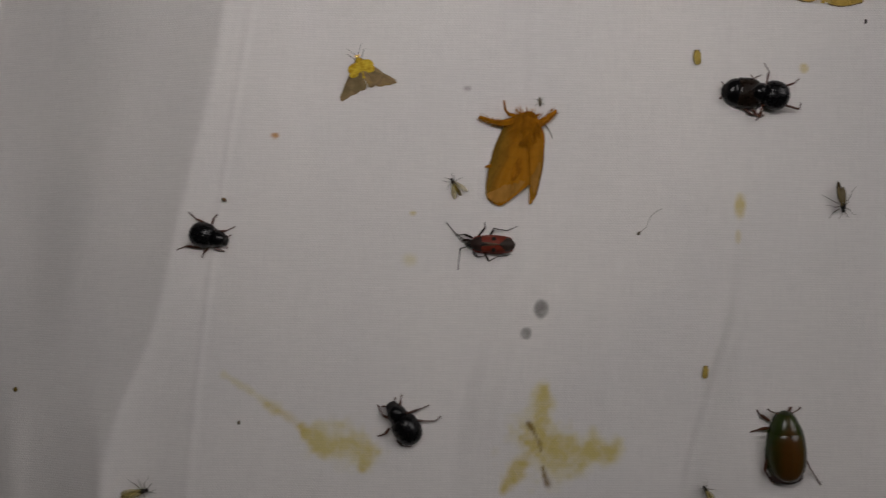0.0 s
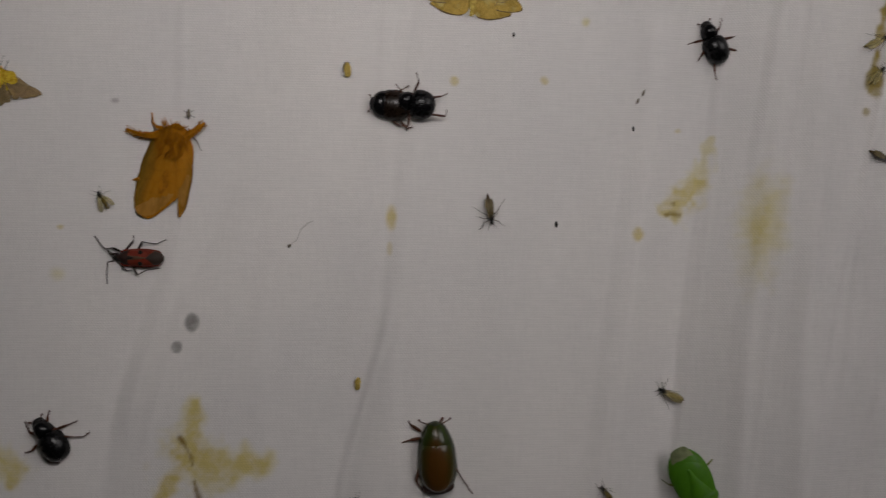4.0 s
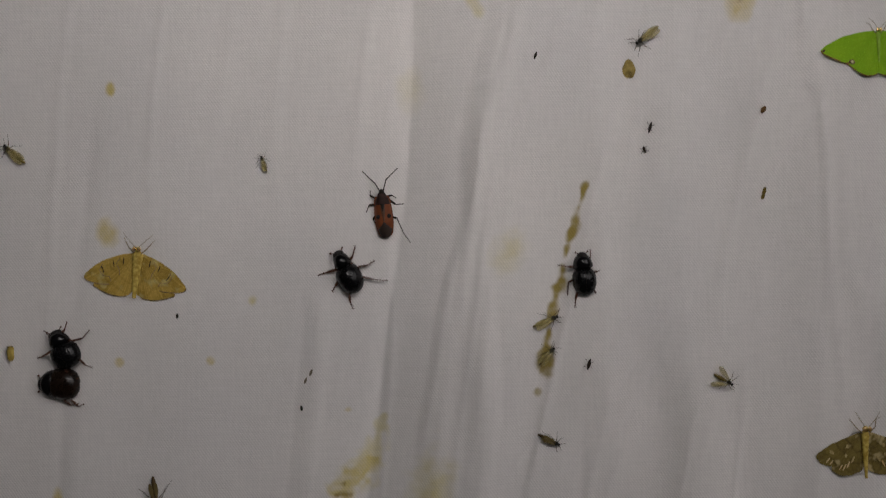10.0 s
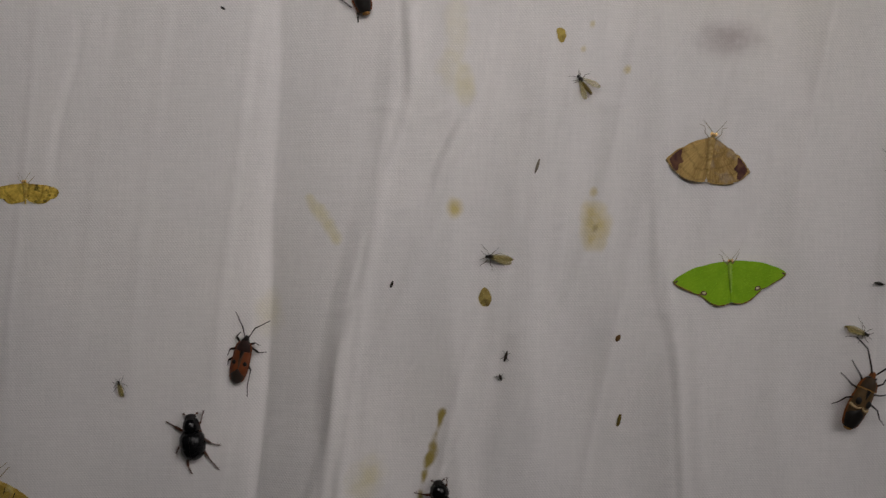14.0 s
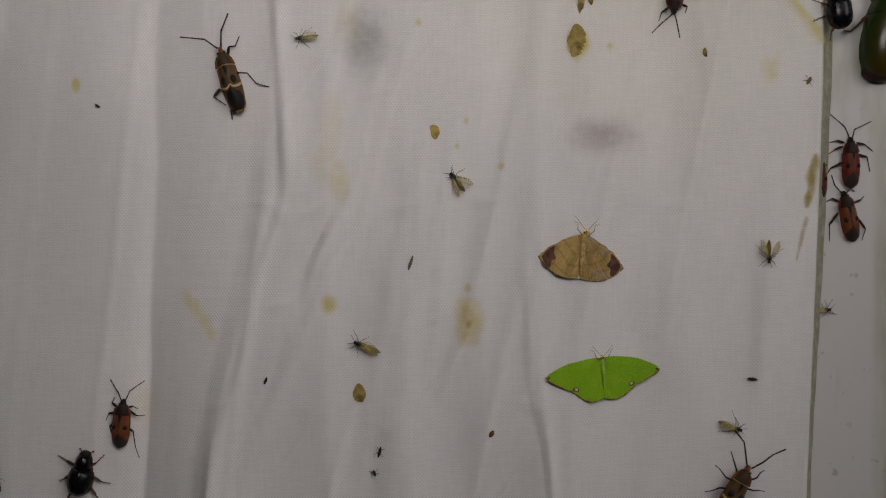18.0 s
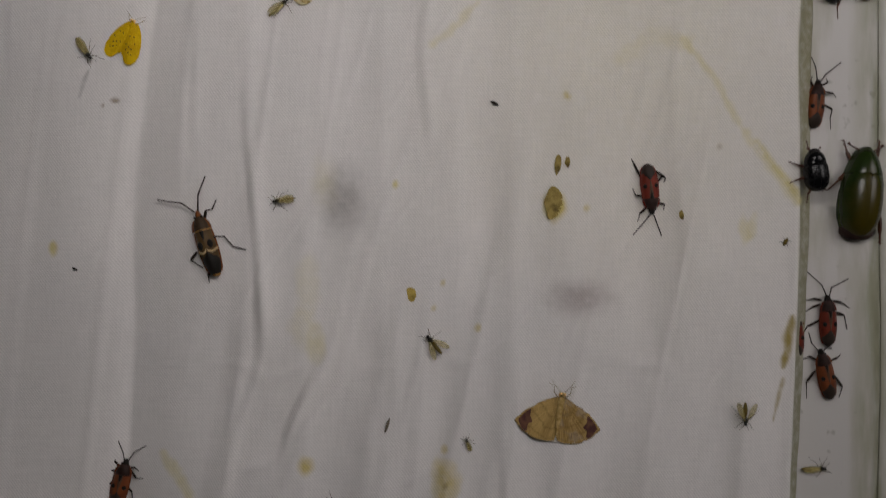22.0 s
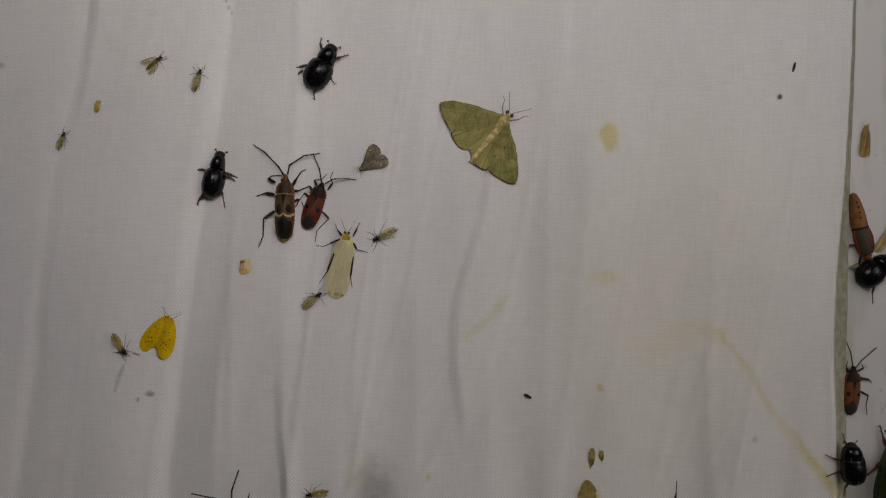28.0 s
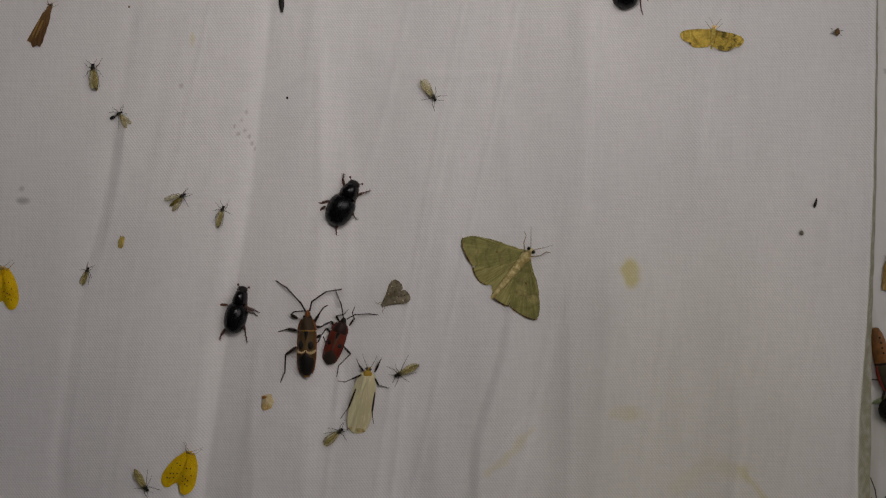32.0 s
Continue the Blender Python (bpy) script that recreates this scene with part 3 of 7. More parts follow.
seam_at = lambda z: SEAM + 0.0006 * math.sin(z * 23 + 1) + 0.0003 * math.sin(z * 61)
board_1 = tagged(board_mesh("wall_board_1", edge_at, lambda z: seam_at(z) - 0.00007), "white painted upright board, grimy gloss paint", "board", kind="structure")
board_2 = tagged(board_mesh("wall_board_2", lambda z: seam_at(z) + 0.00007, lambda z: 0.46), "white painted upright board, grimy gloss paint", "board", kind="structure")
trim = tagged(box("trim", (SEAM - 0.003, BOARD / 1000 + 0.0005, 0.6), (SEAM + 0.003, 0.033, 2.0), PLASTER), "grimy grey filler in the joint between the boards", "filler", kind="structure")
wall = tagged(box("wall_back", (-2.5, 0.04, 0.0), (2.5, 0.24, 2.6), PLASTER), "grey plastered wall behind the sheet", "wall", kind="structure")
ground = tagged(mesh_ob("ground", [(-60, -60, 0), (60, -60, 0), (60, 60, 0), (-60, 60, 0)], [(0, 1, 2, 3)], soil(), False), "dark bare soil at night", "ground", kind="structure")

# ---- insects: materials ----
def chitin(name, color, rough=0.28, dark=0.5, pits=1400.0, spec=0.22, coat=0.0, grooves=0.0):
    """Hard, slightly pitted insect shell."""
    k = Mat(name)
    uv = k.coords()
    tone = k.mix(k.ramp(k.noise(uv, 420, 3), 0.3, 0.7), color, tuple(c * dark for c in color[:3]) + (1.0,))
    height = k.noise(uv, pits, 2)
    if grooves:
        sep = k.n("ShaderNodeSeparateXYZ")
        k.link(uv, sep.inputs[0])
        height = k.math("ADD", height, k.math("MULTIPLY", k.math("SINE", k.math("MULTIPLY", sep.outputs[0], grooves)), 0.3))
    k.bump(height, 0.35, 0.00009)
    return k.set(tone, k.ramp_to(k.noise(uv, 700, 2), rough * 0.8, rough * 1.35), spec=spec, coat=coat)


def scaly(name, base, other, scale=500.0, stretch=(1, 1, 1), lo=0.4, hi=0.6, rough=0.75, third=None, third_scale=180.0, sheen=0.0, veins=0.0, lines=0.0, flush=None):
    """Wing scales: two tones in streaks or flecks, a third in larger marks; veins fan out from the wing root, wavy lines cross them."""
    k = Mat(name)
    uv = k.coords()
    tone = k.mix(k.ramp(k.noise(k.scaled(uv, stretch), scale, 4), lo, hi), base, other)
    if third:
        tone = k.mix(k.ramp(k.noise(uv, third_scale, 2), 0.56, 0.66), tone, third)
    if flush:
        sep = k.n("ShaderNodeSeparateXYZ")
        k.link(uv, sep.inputs[0])
        off = k.math("DIVIDE", k.math("ABSOLUTE", k.math("SUBTRACT", sep.outputs[0], flush[1])), flush[2])
        off = k.math("ADD", off, k.math("MULTIPLY", k.math("SUBTRACT", k.noise(k.scaled(uv, stretch), 420, 3), 0.5), 0.7))
        tone = k.mix(k.ramp(off, 0.55, 1.0), flush[0], tone)
    height = k.noise(k.scaled(uv, stretch), scale * 3, 3)
    if veins or lines:
        sep = k.n("ShaderNodeSeparateXYZ")
        k.link(uv, sep.inputs[0])
        x, y = k.math("ABSOLUTE", sep.outputs[0]), k.math("ADD", sep.outputs[1], 0.0016)
        turn = k.math("ARCTAN2", y, x)
        far = k.math("SQRT", k.math("ADD", k.math("MULTIPLY", x, x), k.math("MULTIPLY", y, y)))
        fan = k.n("ShaderNodeCombineXYZ")
        k.link(k.math("MULTIPLY", turn, 34.0), fan.inputs[0])
        k.link(k.math("MULTIPLY", far, 90.0), fan.inputs[1])
        streak = k.noise(fan.outputs[0], 1.0, 4)
        dark = tuple(c * 0.45 for c in other[:3]) + (1.0,)
        pale = tuple(min(c * 1.5 + 0.02, 1) for c in base[:3]) + (1.0,)
        tone = k.mix(k.math("MULTIPLY", k.ramp(streak, 0.5, 0.75), veins), tone, pale)
        tone = k.mix(k.math("MULTIPLY", k.ramp(streak, 0.5, 0.25), veins), tone, dark)
        height = k.math("ADD", height, k.math("MULTIPLY", streak, 2.0))
        if lines:
            wave = k.math("SINE", k.math("ADD", k.math("MULTIPLY", far, 2100.0), k.math("MULTIPLY", k.noise(uv, 260, 2), 9.0)))
            tone = k.mix(k.math("MULTIPLY", k.ramp(wave, 0.72, 1.0), lines), tone, dark)
    k.bump(height, 0.5, 0.00015)
    k.b.inputs["Sheen Weight"].default_value = sheen
    # sparkle of single scales put into the colour as random paler flecks
    painted_glints = k.ramp(k.noise(k.scaled(uv, stretch), 2400, 2), 0.55, 0.75)
    tone = k.mix(k.math("MULTIPLY", painted_glints, 0.35), tone, tuple(min(c * 1.7 + 0.01, 1) for c in base[:3]) + (1.0,))
    return k.set(tone, rough, spec=0.14)


def clear_wing(name, color, alpha):
    k = Mat(name)
    uv = k.coords()
    tone = k.mix(k.ramp(k.noise(uv, 900, 2), 0.35, 0.65), color, tuple(c * 0.7 for c in color[:3]) + (1.0,))
    k.b.inputs["Alpha"].default_value = alpha
    return k.set(tone, 0.35)


def two_tone(name, mid, side, half):
    """A glossy shell, bronze along the back and green towards its flanks."""
    k = Mat(name)
    uv = k.coords()
    sep = k.n("ShaderNodeSeparateXYZ")
    k.link(uv, sep.inputs[0])
    off = k.math("DIVIDE", k.math("ABSOLUTE", sep.outputs[0]), half)
    ahead = k.math("MULTIPLY", k.math("MAXIMUM", sep.outputs[1], 0.0), 95.0)
    far = k.math("ADD", k.math("ADD", off, ahead), k.math("MULTIPLY", k.math("SUBTRACT", k.noise(uv, 260, 3), 0.5), 0.5))
    tone = k.mix(k.ramp(far, 0.35, 0.95), mid, side)
    k.bump(k.noise(uv, 1300, 2), 0.2, 0.00006)
    return k.set(tone, 0.27, spec=0.42)


def haze(name, color, reach, most):
    """A wing in flight, so quick and near that it thins out to nothing at its rim."""
    k = Mat(name)
    grad = k.n("ShaderNodeTexGradient")
    grad.gradient_type = "SPHERICAL"
    k.link(k.scaled(k.coords(), (1 / reach,) * 3), grad.inputs[0])
    k.link(k.math("MULTIPLY", k.ramp(grad.outputs[0], 0.0, 1.0), most), k.b.inputs["Alpha"])
    return k.set(color, 0.9, spec=0.0)


M_BLACK = chitin("black_chitin", (0.005, 0.005, 0.0055, 1), 0.24, 0.6, spec=0.26, grooves=9500.0)
M_BLACK_PLAIN = chitin("smooth_black_chitin", (0.005, 0.005, 0.0055, 1), 0.2, 0.6, spec=0.3)
M_BLACK_DULL = chitin("dull_black_chitin", (0.013, 0.011, 0.010, 1), 0.42, 0.6, spec=0.25)
M_BROWN_BLACK = chitin("brown_black_chitin", rgb(0x20160F), 0.27, 0.5, spec=0.3)
M_LEG_BROWN = chitin("brown_leg", rgb(0x583422), 0.35, spec=0.4)
M_LEG_DARK = chitin("dark_leg", rgb(0x2E221A), 0.45)
M_LEG_FLY = chitin("thread_leg", rgb(0x54482E), 0.6)
M_LEG_PALE = chitin("pale_brown_leg", rgb(0x94825A), 0.6)
M_STRAW = scaly("straw_wing", rgb(0xC8B680), rgb(0xA08A58), 420, (1.6, 0.15, 1), veins=0.4)
M_LEG_GREY = chitin("grey_leg", rgb(0x7A7060), 0.5)
M_RED = chitin("red_shell", rgb(0x702E1F), 0.45, 0.6)
M_RED_DARK = chitin("dark_red_shell", rgb(0x7C3020), 0.45, 0.6)
M_ORANGE = chitin("orange_red_shell", rgb(0x7E4426), 0.45, 0.6)
M_TAN = chitin("tan_brown_shell", rgb(0xA87C40), 0.5, 0.7)
M_OLIVE_SHELL = chitin("dark_olive_brown_shell", rgb(0x5C4628), 0.5, 0.6)
M_DARK_OLIVE = chitin("blackish_olive_shell", rgb(0x443422), 0.5, 0.7)
M_DOVE = chitin("grey_olive_back", rgb(0x4E4636), 0.5, 0.7)
M_RUST = chitin("rust_orange_shell", rgb(0x824A20), 0.5, 0.65)
M_ORANGE_TAN = chitin("orange_tan_skin", rgb(0x926236), 0.5, 0.45)
M_SMOKY = scaly("smoky_wing_skin", rgb(0x7E8460), rgb(0x646A4C), 300)
M_DUSKY = chitin("dusky_red_brown_shell", rgb(0x3A2620), 0.5, 0.4)
M_ASH = chitin("ash_brown_shell", rgb(0x5A4232), 0.55, 0.6)
M_SOOT = chitin("sooty_shell", rgb(0x1E1A16), 0.5, 0.6)
M_MEMBRANE = chitin("dark_membrane", rgb(0x382E28), 0.45, 0.75)
M_CREAM = chitin("cream_band", rgb(0xC2A87C), 0.6, 0.8)
M_GREEN_SHELL = two_tone("glossy_green_shell", rgb(0x40380C), rgb(0x20300A), 0.0056)
M_GREEN_DARK = chitin("dark_green_shell", rgb(0x28300C), 0.35, 0.5, spec=0.3)
M_GREEN_BROWN = two_tone("bronze_green_shell", rgb(0x4C300E), rgb(0x28340C), 0.0052)
M_GREEN_BUG = chitin("bright_green_shell", rgb(0x457614), 0.4, 0.85)
M_LEG_OLIVE = chitin("olive_green_leg", rgb(0x7C8040), 0.5)
M_EYE = chitin("bronze_eye", rgb(0xFFD48A), 0.3, 0.8, spec=1.0, coat=1.0)
M_EYE.node_tree.nodes["Principled BSDF"].inputs["Metallic"].default_value = 1.0
M_EYE_DARK = chitin("dark_eye", rgb(0x17110C), 0.1, 0.8, spec=1.0, coat=1.0)
M_ORANGE_FUR = scaly("orange_fur", rgb(0xA86C0A), rgb(0x885608), 700, (1, 0.25, 1))
M_ORANGE_WING = scaly("orange_brown_wing", rgb(0x846018), rgb(0x684A14), 330, (1, 0.3, 1), veins=0.35, lines=0.1, flush=(rgb(0xA46A0A), 0.0012, 0.0062))
M_ORANGE_PALE = scaly("pale_tan_wing_end", rgb(0xA87834), rgb(0x8E6628), 330, (1, 0.3, 1))
M_YELLOW_TUFT = scaly("bright_yellow_scales", rgb(0xD3B53A), rgb(0xB08A1E), 900)
M_DUSK_WING = scaly("grey_brown_wing", rgb(0x786848), rgb(0x947C5A), 300, third=rgb(0xA58A5A), third_scale=260, veins=0.4, lines=0.3)
M_GOLD_WING = scaly("olive_gold_wing", rgb(0xBC9E4E), rgb(0x987E38), 160, third=rgb(0xB7A768), third_scale=300, veins=0.5, lines=0.25)
M_GOLD_BODY = scaly("gold_body_scales", rgb(0xD0B860), rgb(0xA88C40), 900)
M_GREEN_WING = scaly("leaf_green_wing", rgb(0x8AB422), rgb(0x7AA61A), 260, lo=0.3, hi=0.7, veins=0.12)
M_GREEN_BODY = scaly("pale_green_scales", rgb(0x9CBC4A), rgb(0x86A83A), 600)
M_BROWN_WING = scaly("fawn_brown_wing", rgb(0xB4965C), rgb(0x967A48), 260, (1, 0.35, 1), third=rgb(0x9A866A), third_scale=240, veins=0.5, lines=0.35)
M_FAWN_BODY = scaly("fawn_body_scales", rgb(0xC2A66E), rgb(0x9E824A), 700)
M_PLUM = scaly("plum_brown_patch", rgb(0x4C3230), rgb(0x6B4A3A), 500)
M_OCHRE_WING = scaly("mottled_ochre_wing", rgb(0xDCBC54), rgb(0xB0923E), 620, third=rgb(0x56481E), third_scale=480, veins=0.3, lines=0.5)
M_STREAK_WING = scaly("streaked_brown_wing", rgb(0x6E5D45), rgb(0x9A8868), 420, (1.6, 0.18, 1), third=rgb(0x3A2E22), third_scale=200, veins=0.5)
M_MOTTLE_WING = scaly("mottled_grey_wing", rgb(0x7E6E3A), rgb(0x5E502A), 320, third=rgb(0xB4A272), third_scale=330, veins=0.45, lines=0.4)
M_YELLOW_WING = scaly("egg_yellow_wing", rgb(0xDDB60E), rgb(0xCCA20A), 400, veins=0.12)
M_WHITE_WING = scaly("ivory_white_wing", rgb(0xD4CAA2), rgb(0xC6BA92), 260, (1.5, 0.15, 1), veins=0.06)
M_CREAM_EDGE = scaly("cream_yellow_scales", rgb(0xBE9A3C), rgb(0xA8842E), 500)
M_OLIVE_WING = scaly("greenish_olive_wing", rgb(0x8E8850), rgb(0x747040), 240, (1, 0.6, 1), third=rgb(0x9A8E58), third_scale=260, veins=0.3, lines=0.25)
M_OLIVE_HIND = scaly("pale_streaked_olive_wing", rgb(0xA0965C), rgb(0x827A46), 300, (1, 0.4, 1), veins=0.75)
M_SILK_BODY = scaly("silky_straw_scales", rgb(0xD2C088), rgb(0xA08C54), 700)
M_GREY_WING = scaly("speckled_grey_wing", rgb(0x8A806A), rgb(0x665C48), 750, veins=0.25, lines=0.2)
M_BRONZE_WING = scaly("bronze_brown_wing", rgb(0x7A5A36), rgb(0x5A4026), 380, (1.6, 0.15, 1), veins=0.4)
M_BRONZE_PALE = scaly("pale_bronze_streak", rgb(0x9A7644), rgb(0x7C5C34), 500, (1.6, 0.15, 1))
M_FLY_BODY = chitin("black_fly_body", rgb(0x1C1814), 0.35, 0.7)
M_FLY_BELLY = chitin("olive_yellow_belly", rgb(0x6E5C24), 0.5, 0.7)
M_FLY_BROWN = chitin("brown_belly", rgb(0x4C3A20), 0.5, 0.7)
M_FLY_WING = clear_wing("pale_fly_wing", rgb(0xC0B070), 0.42)
M_FLY_WING_GREY = clear_wing("smoky_fly_wing", rgb(0x8A7A4A), 0.45)
M_FLY_WING_DARK = clear_wing("dusky_fly_wing", rgb(0x74643C), 0.8)
M_BLUR_WING = haze("fluttering_wing", rgb(0xDAD4C6), 0.0078, 0.16)
M_BLUR_GREEN = haze("dim_haze_wing", rgb(0xA6A892), 0.0066, 0.15)
M_SPECK = chitin("dark_speck", rgb(0x2A241C), 0.6)
M_SPECK_BROWN = chitin("brown_speck", rgb(0x6A4A20), 0.5)
M_SPECK_TAN = chitin("yellow_tan_shell", rgb(0xC8AE58), 0.5)
M_CRUST = scaly("dried_olive_crust", rgb(0xA08C50), rgb(0x867440), 500, third=rgb(0x685830), third_scale=300)
M_SCRAP = scaly("faded_orange_scrap", rgb(0xC08A4C), rgb(0xA87038), 500)
M_PETAL = scaly("cream_petal", rgb(0xD8C69A), rgb(0xC9A86A), 300)


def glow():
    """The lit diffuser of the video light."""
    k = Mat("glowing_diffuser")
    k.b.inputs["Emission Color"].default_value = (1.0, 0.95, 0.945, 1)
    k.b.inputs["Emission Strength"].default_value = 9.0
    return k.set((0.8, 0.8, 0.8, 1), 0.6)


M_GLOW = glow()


# ---- insects: shapes, in millimetres; +y runs to the head, +z away from the sheet ----
DRAPE = []


def drape(u, v, turn, board):
    """From here on, parts follow the folds of the cloth below them."""
    DRAPE[:] = [] if board else [u, v, math.cos(radians(turn)), math.sin(radians(turn)), depth_at(u, v, 2.0)]


def part(name, bm, mat, parent, label="", root=None):
    """Links a bmesh in millimetres as one mesh object under parent; root: the point about which it can turn."""
    me = bpy.data.meshes.new(name)
    o = Vector(root) if root else Vector((0, 0, 0))
    if DRAPE:
        u, v, c, s, d = DRAPE
        for p in bm.verts:
            p.co.z += d - cloth_depth(u + p.co.x * c - p.co.y * s, v + p.co.x * s + p.co.y * c)
    for p in bm.verts:
        p.co = (p.co - o) / 1000
    bmesh.ops.recalc_face_normals(bm, faces=bm.faces[:])
    for f in bm.faces:
        f.smooth = True
    bm.to_mesh(me)
    bm.free()
    me.set_sharp_from_angle(angle=radians(48))
    me.materials.append(mat)
    ob = new(name, me)
    ob.parent = parent
    ob.location = o / 1000
    if label:
        ob["label"] = label
    return ob


def loft(secs, n=10, a0=0.0, a1=math.pi):
    """A shell over cross-sections (y, centre x, half width, floor z, height)."""
    bm = bmesh.new()
    rings = []
    for y, cx, w, z0, h in secs:
        ring = [bm.verts.new((cx + w * math.cos(a0 + (a1 - a0) * i / n), y, z0 + h * math.sin(a0 + (a1 - a0) * i / n))) for i in range(n + 1)]
        rings.append(ring)
    for a, b in zip(rings, rings[1:]):
        for i in range(n):
            bm.faces.new((a[i], a[i + 1], b[i + 1], b[i]))
        bm.faces.new((a[n], a[0], b[0], b[n]))
    bm.faces.new(rings[0])
    bm.faces.new(rings[-1][::-1])
    return bm


def egg(y0, y1, w, h, z0=0.0, cx=0.0, k=8, n=10, fat=0.5, power=2.0, a0=0.0, a1=math.pi):
    """A domed oval from y0 to y1, widest at the share fat of its length."""
    secs = []
    for i in range(k + 1):
        s = 0.5 - 0.5 * math.cos(math.pi * (0.03 + 0.94 * i / k))
        d = (s - fat) / (fat if s < fat else 1 - fat)
        r = max(1 - abs(d) ** power, 0.0) ** 0.5
        r = max(r, 0.12)
        secs.append((y0 + (y1 - y0) * s, cx, w * r, z0, h * (0.35 + 0.65 * r)))
    return loft(secs, n, a0, a1)


def tube(pts, radii, n=5, bm=None):
    bm = bm or bmesh.new()
    pts = [Vector(p) for p in pts]
    rings = []
    for i, p in enumerate(pts):
        d = (pts[min(i + 1, len(pts) - 1)] - pts[max(i - 1, 0)]).normalized()
        side = d.cross(Vector((0, 0, 1)))
        side = side.normalized() if side.length > 1e-4 else Vector((1, 0, 0))
        up = side.cross(d)
        r = radii[i] if isinstance(radii, (list, tuple)) else radii
        rings.append([bm.verts.new(p + side * r * math.cos(6.2832 * j / n) + up * r * math.sin(6.2832 * j / n)) for j in range(n)])
    for a, b in zip(rings, rings[1:]):
        for j in range(n):
            bm.faces.new((a[j], a[(j + 1) % n], b[(j + 1) % n], b[j]))
    bm.faces.new(rings[0][::-1])
    bm.faces.new(rings[-1])
    return bm


def ball(x, y, z, rx, ry, rz, n=8):
    bm = bmesh.new()
    bmesh.ops.create_uvsphere(bm, u_segments=n, v_segments=max(n - 2, 4), radius=1)
    for p in bm.verts:
        p.co = Vector((x + rx * p.co.x, y + ry * p.co.y, z + rz * p.co.z))
    return bm


def disc(x, y, z, r, n=32):
    bm = bmesh.new()
    bm.faces.new([bm.verts.new((x + r * math.cos(6.28319 * i / n), y + r * math.sin(6.28319 * i / n), z)) for i in range(n)])
    return bm


def rounded(pts, k=4):
    """A closed curve through the corner points."""
    out, n = [], len(pts)
    for i in range(n):
        p0, p1, p2, p3 = (Vector(pts[(i + j - 1) % n]) for j in range(4))
        for s in range(k):
            t = s / k
            out.append(0.5 * (2 * p1 + (p2 - p0) * t + (2 * p0 - 5 * p1 + 4 * p2 - p3) * t * t + (3 * p1 - p0 - 3 * p2 + p3) * t ** 3))
    return out


def blade(outline, root, z_root, z_edge, thick=0.14, rings=4, ripple=0.05, seed=0, fray=0.0):
    """A wing: a thin plate with faint ribs that fan out from its root."""
    r = random.Random(seed)
    line = [p + Vector((r.uniform(-fray, fray), r.uniform(-fray, fray))) for p in rounded([(x, y) for x, y in outline])]
    root = Vector(root)
    bm = bmesh.new()
    layers = []
    for low in (0, 1):
        hub = bm.verts.new((root.x, root.y, z_root - thick * low))
        loops = []
        for k in range(1, rings + 1):
            f = k / rings
            z = z_root + (z_edge - z_root) * f
            loops.append([bm.verts.new((*(root + (p - root) * f), z + ripple * f * math.sin(i * 2.3) - thick * low)) for i, p in enumerate(line)])
        n = len(line)
        for i in range(n):
            j = (i + 1) % n
            bm.faces.new((hub, loops[0][i], loops[0][j]))
            for a, b in zip(loops, loops[1:]):
                bm.faces.new((a[i], b[i], b[j], a[j]))
        layers.append(loops[-1])
    for i in range(len(line)):
        j = (i + 1) % len(line)
        bm.faces.new((layers[0][i], layers[1][i], layers[1][j], layers[0][j]))
    return bm


def mirrored(outline):
    return [(-x, y) for x, y in outline][::-1]


def place(u, v, turn=0.0, board=False, lift=0.0, foot=1.5):
    """The pose of a thing that clings to the cloth, or to the boards: turn is counter-clockwise from head up."""
    d = BOARD if board else depth_at(u, v, foot)
    if board and u > 356:
        d = BOARD - 1.0
    return pose(u / 1000, (d - lift) / 1000 - 0.00012, BASE + v / 1000, 90, 0, 0) @ pose(0, 0, 0, 0, 0, turn)


def thing(name, u, v, turn, label, category, group="", board=False, lift=0.0, foot=2.0):
    ob = new(name)
    ob.empty_display_size = 0.003
    ob.matrix_world = place(u, v, turn, board, lift, foot)
    return tagged(ob, label, category, group)


def add_leg(body, pts, r, mat, name="leg"):
    n = len(pts)
    return part(name, tube(pts, [r * (1.15 - 0.75 * i / (n - 1)) for i in range(n)]), mat, body, root=pts[0])


def six_legs(body, L, W, reach, r, mat, seed=0, jitter=0.18, spots=(0.27, 0.12, -0.05), angles=(48, 5, -42), lift=0.35):
    """Three pairs: thigh out and up, shin down, foot along the cloth. angles: degrees above sideways for each pair."""
    rd, legs = random.Random(seed), []
    for (ys, an, far) in zip(spots, angles, (0.85, 0.85, 1.15)):
        for side in (1, -1):
            a = radians(an + rd.uniform(-60, 60) * jitter)
            bend = radians(rd.uniform(8, 42) * (1 if an >= 0 else -1))
            f = reach * far * rd.uniform(0.85, 1.12)
            p0 = Vector((side * W * 0.36, ys * L, L * 0.06))
            p1 = p0 + Vector((side * math.cos(a), math.sin(a), 0)) * f * 0.42 + Vector((0, 0, lift * L * 0.12))
            p2 = p1 + Vector((side * math.cos(a + bend), math.sin(a + bend), 0)) * f * 0.38
            p2.z = r * 1.6
            p3 = p2 + Vector((side * math.cos(a + bend * 0.4), math.sin(a + bend * 0.4), 0)) * f * 0.28
            p3.z = r * 0.7
            mid = (p0 + p1) / 2 + Vector((0, 0, 0.02 * L))
            legs.append(add_leg(body, [p0, mid, p1, (p1 + p2) / 2, p2, p3], r, mat))
    return legs


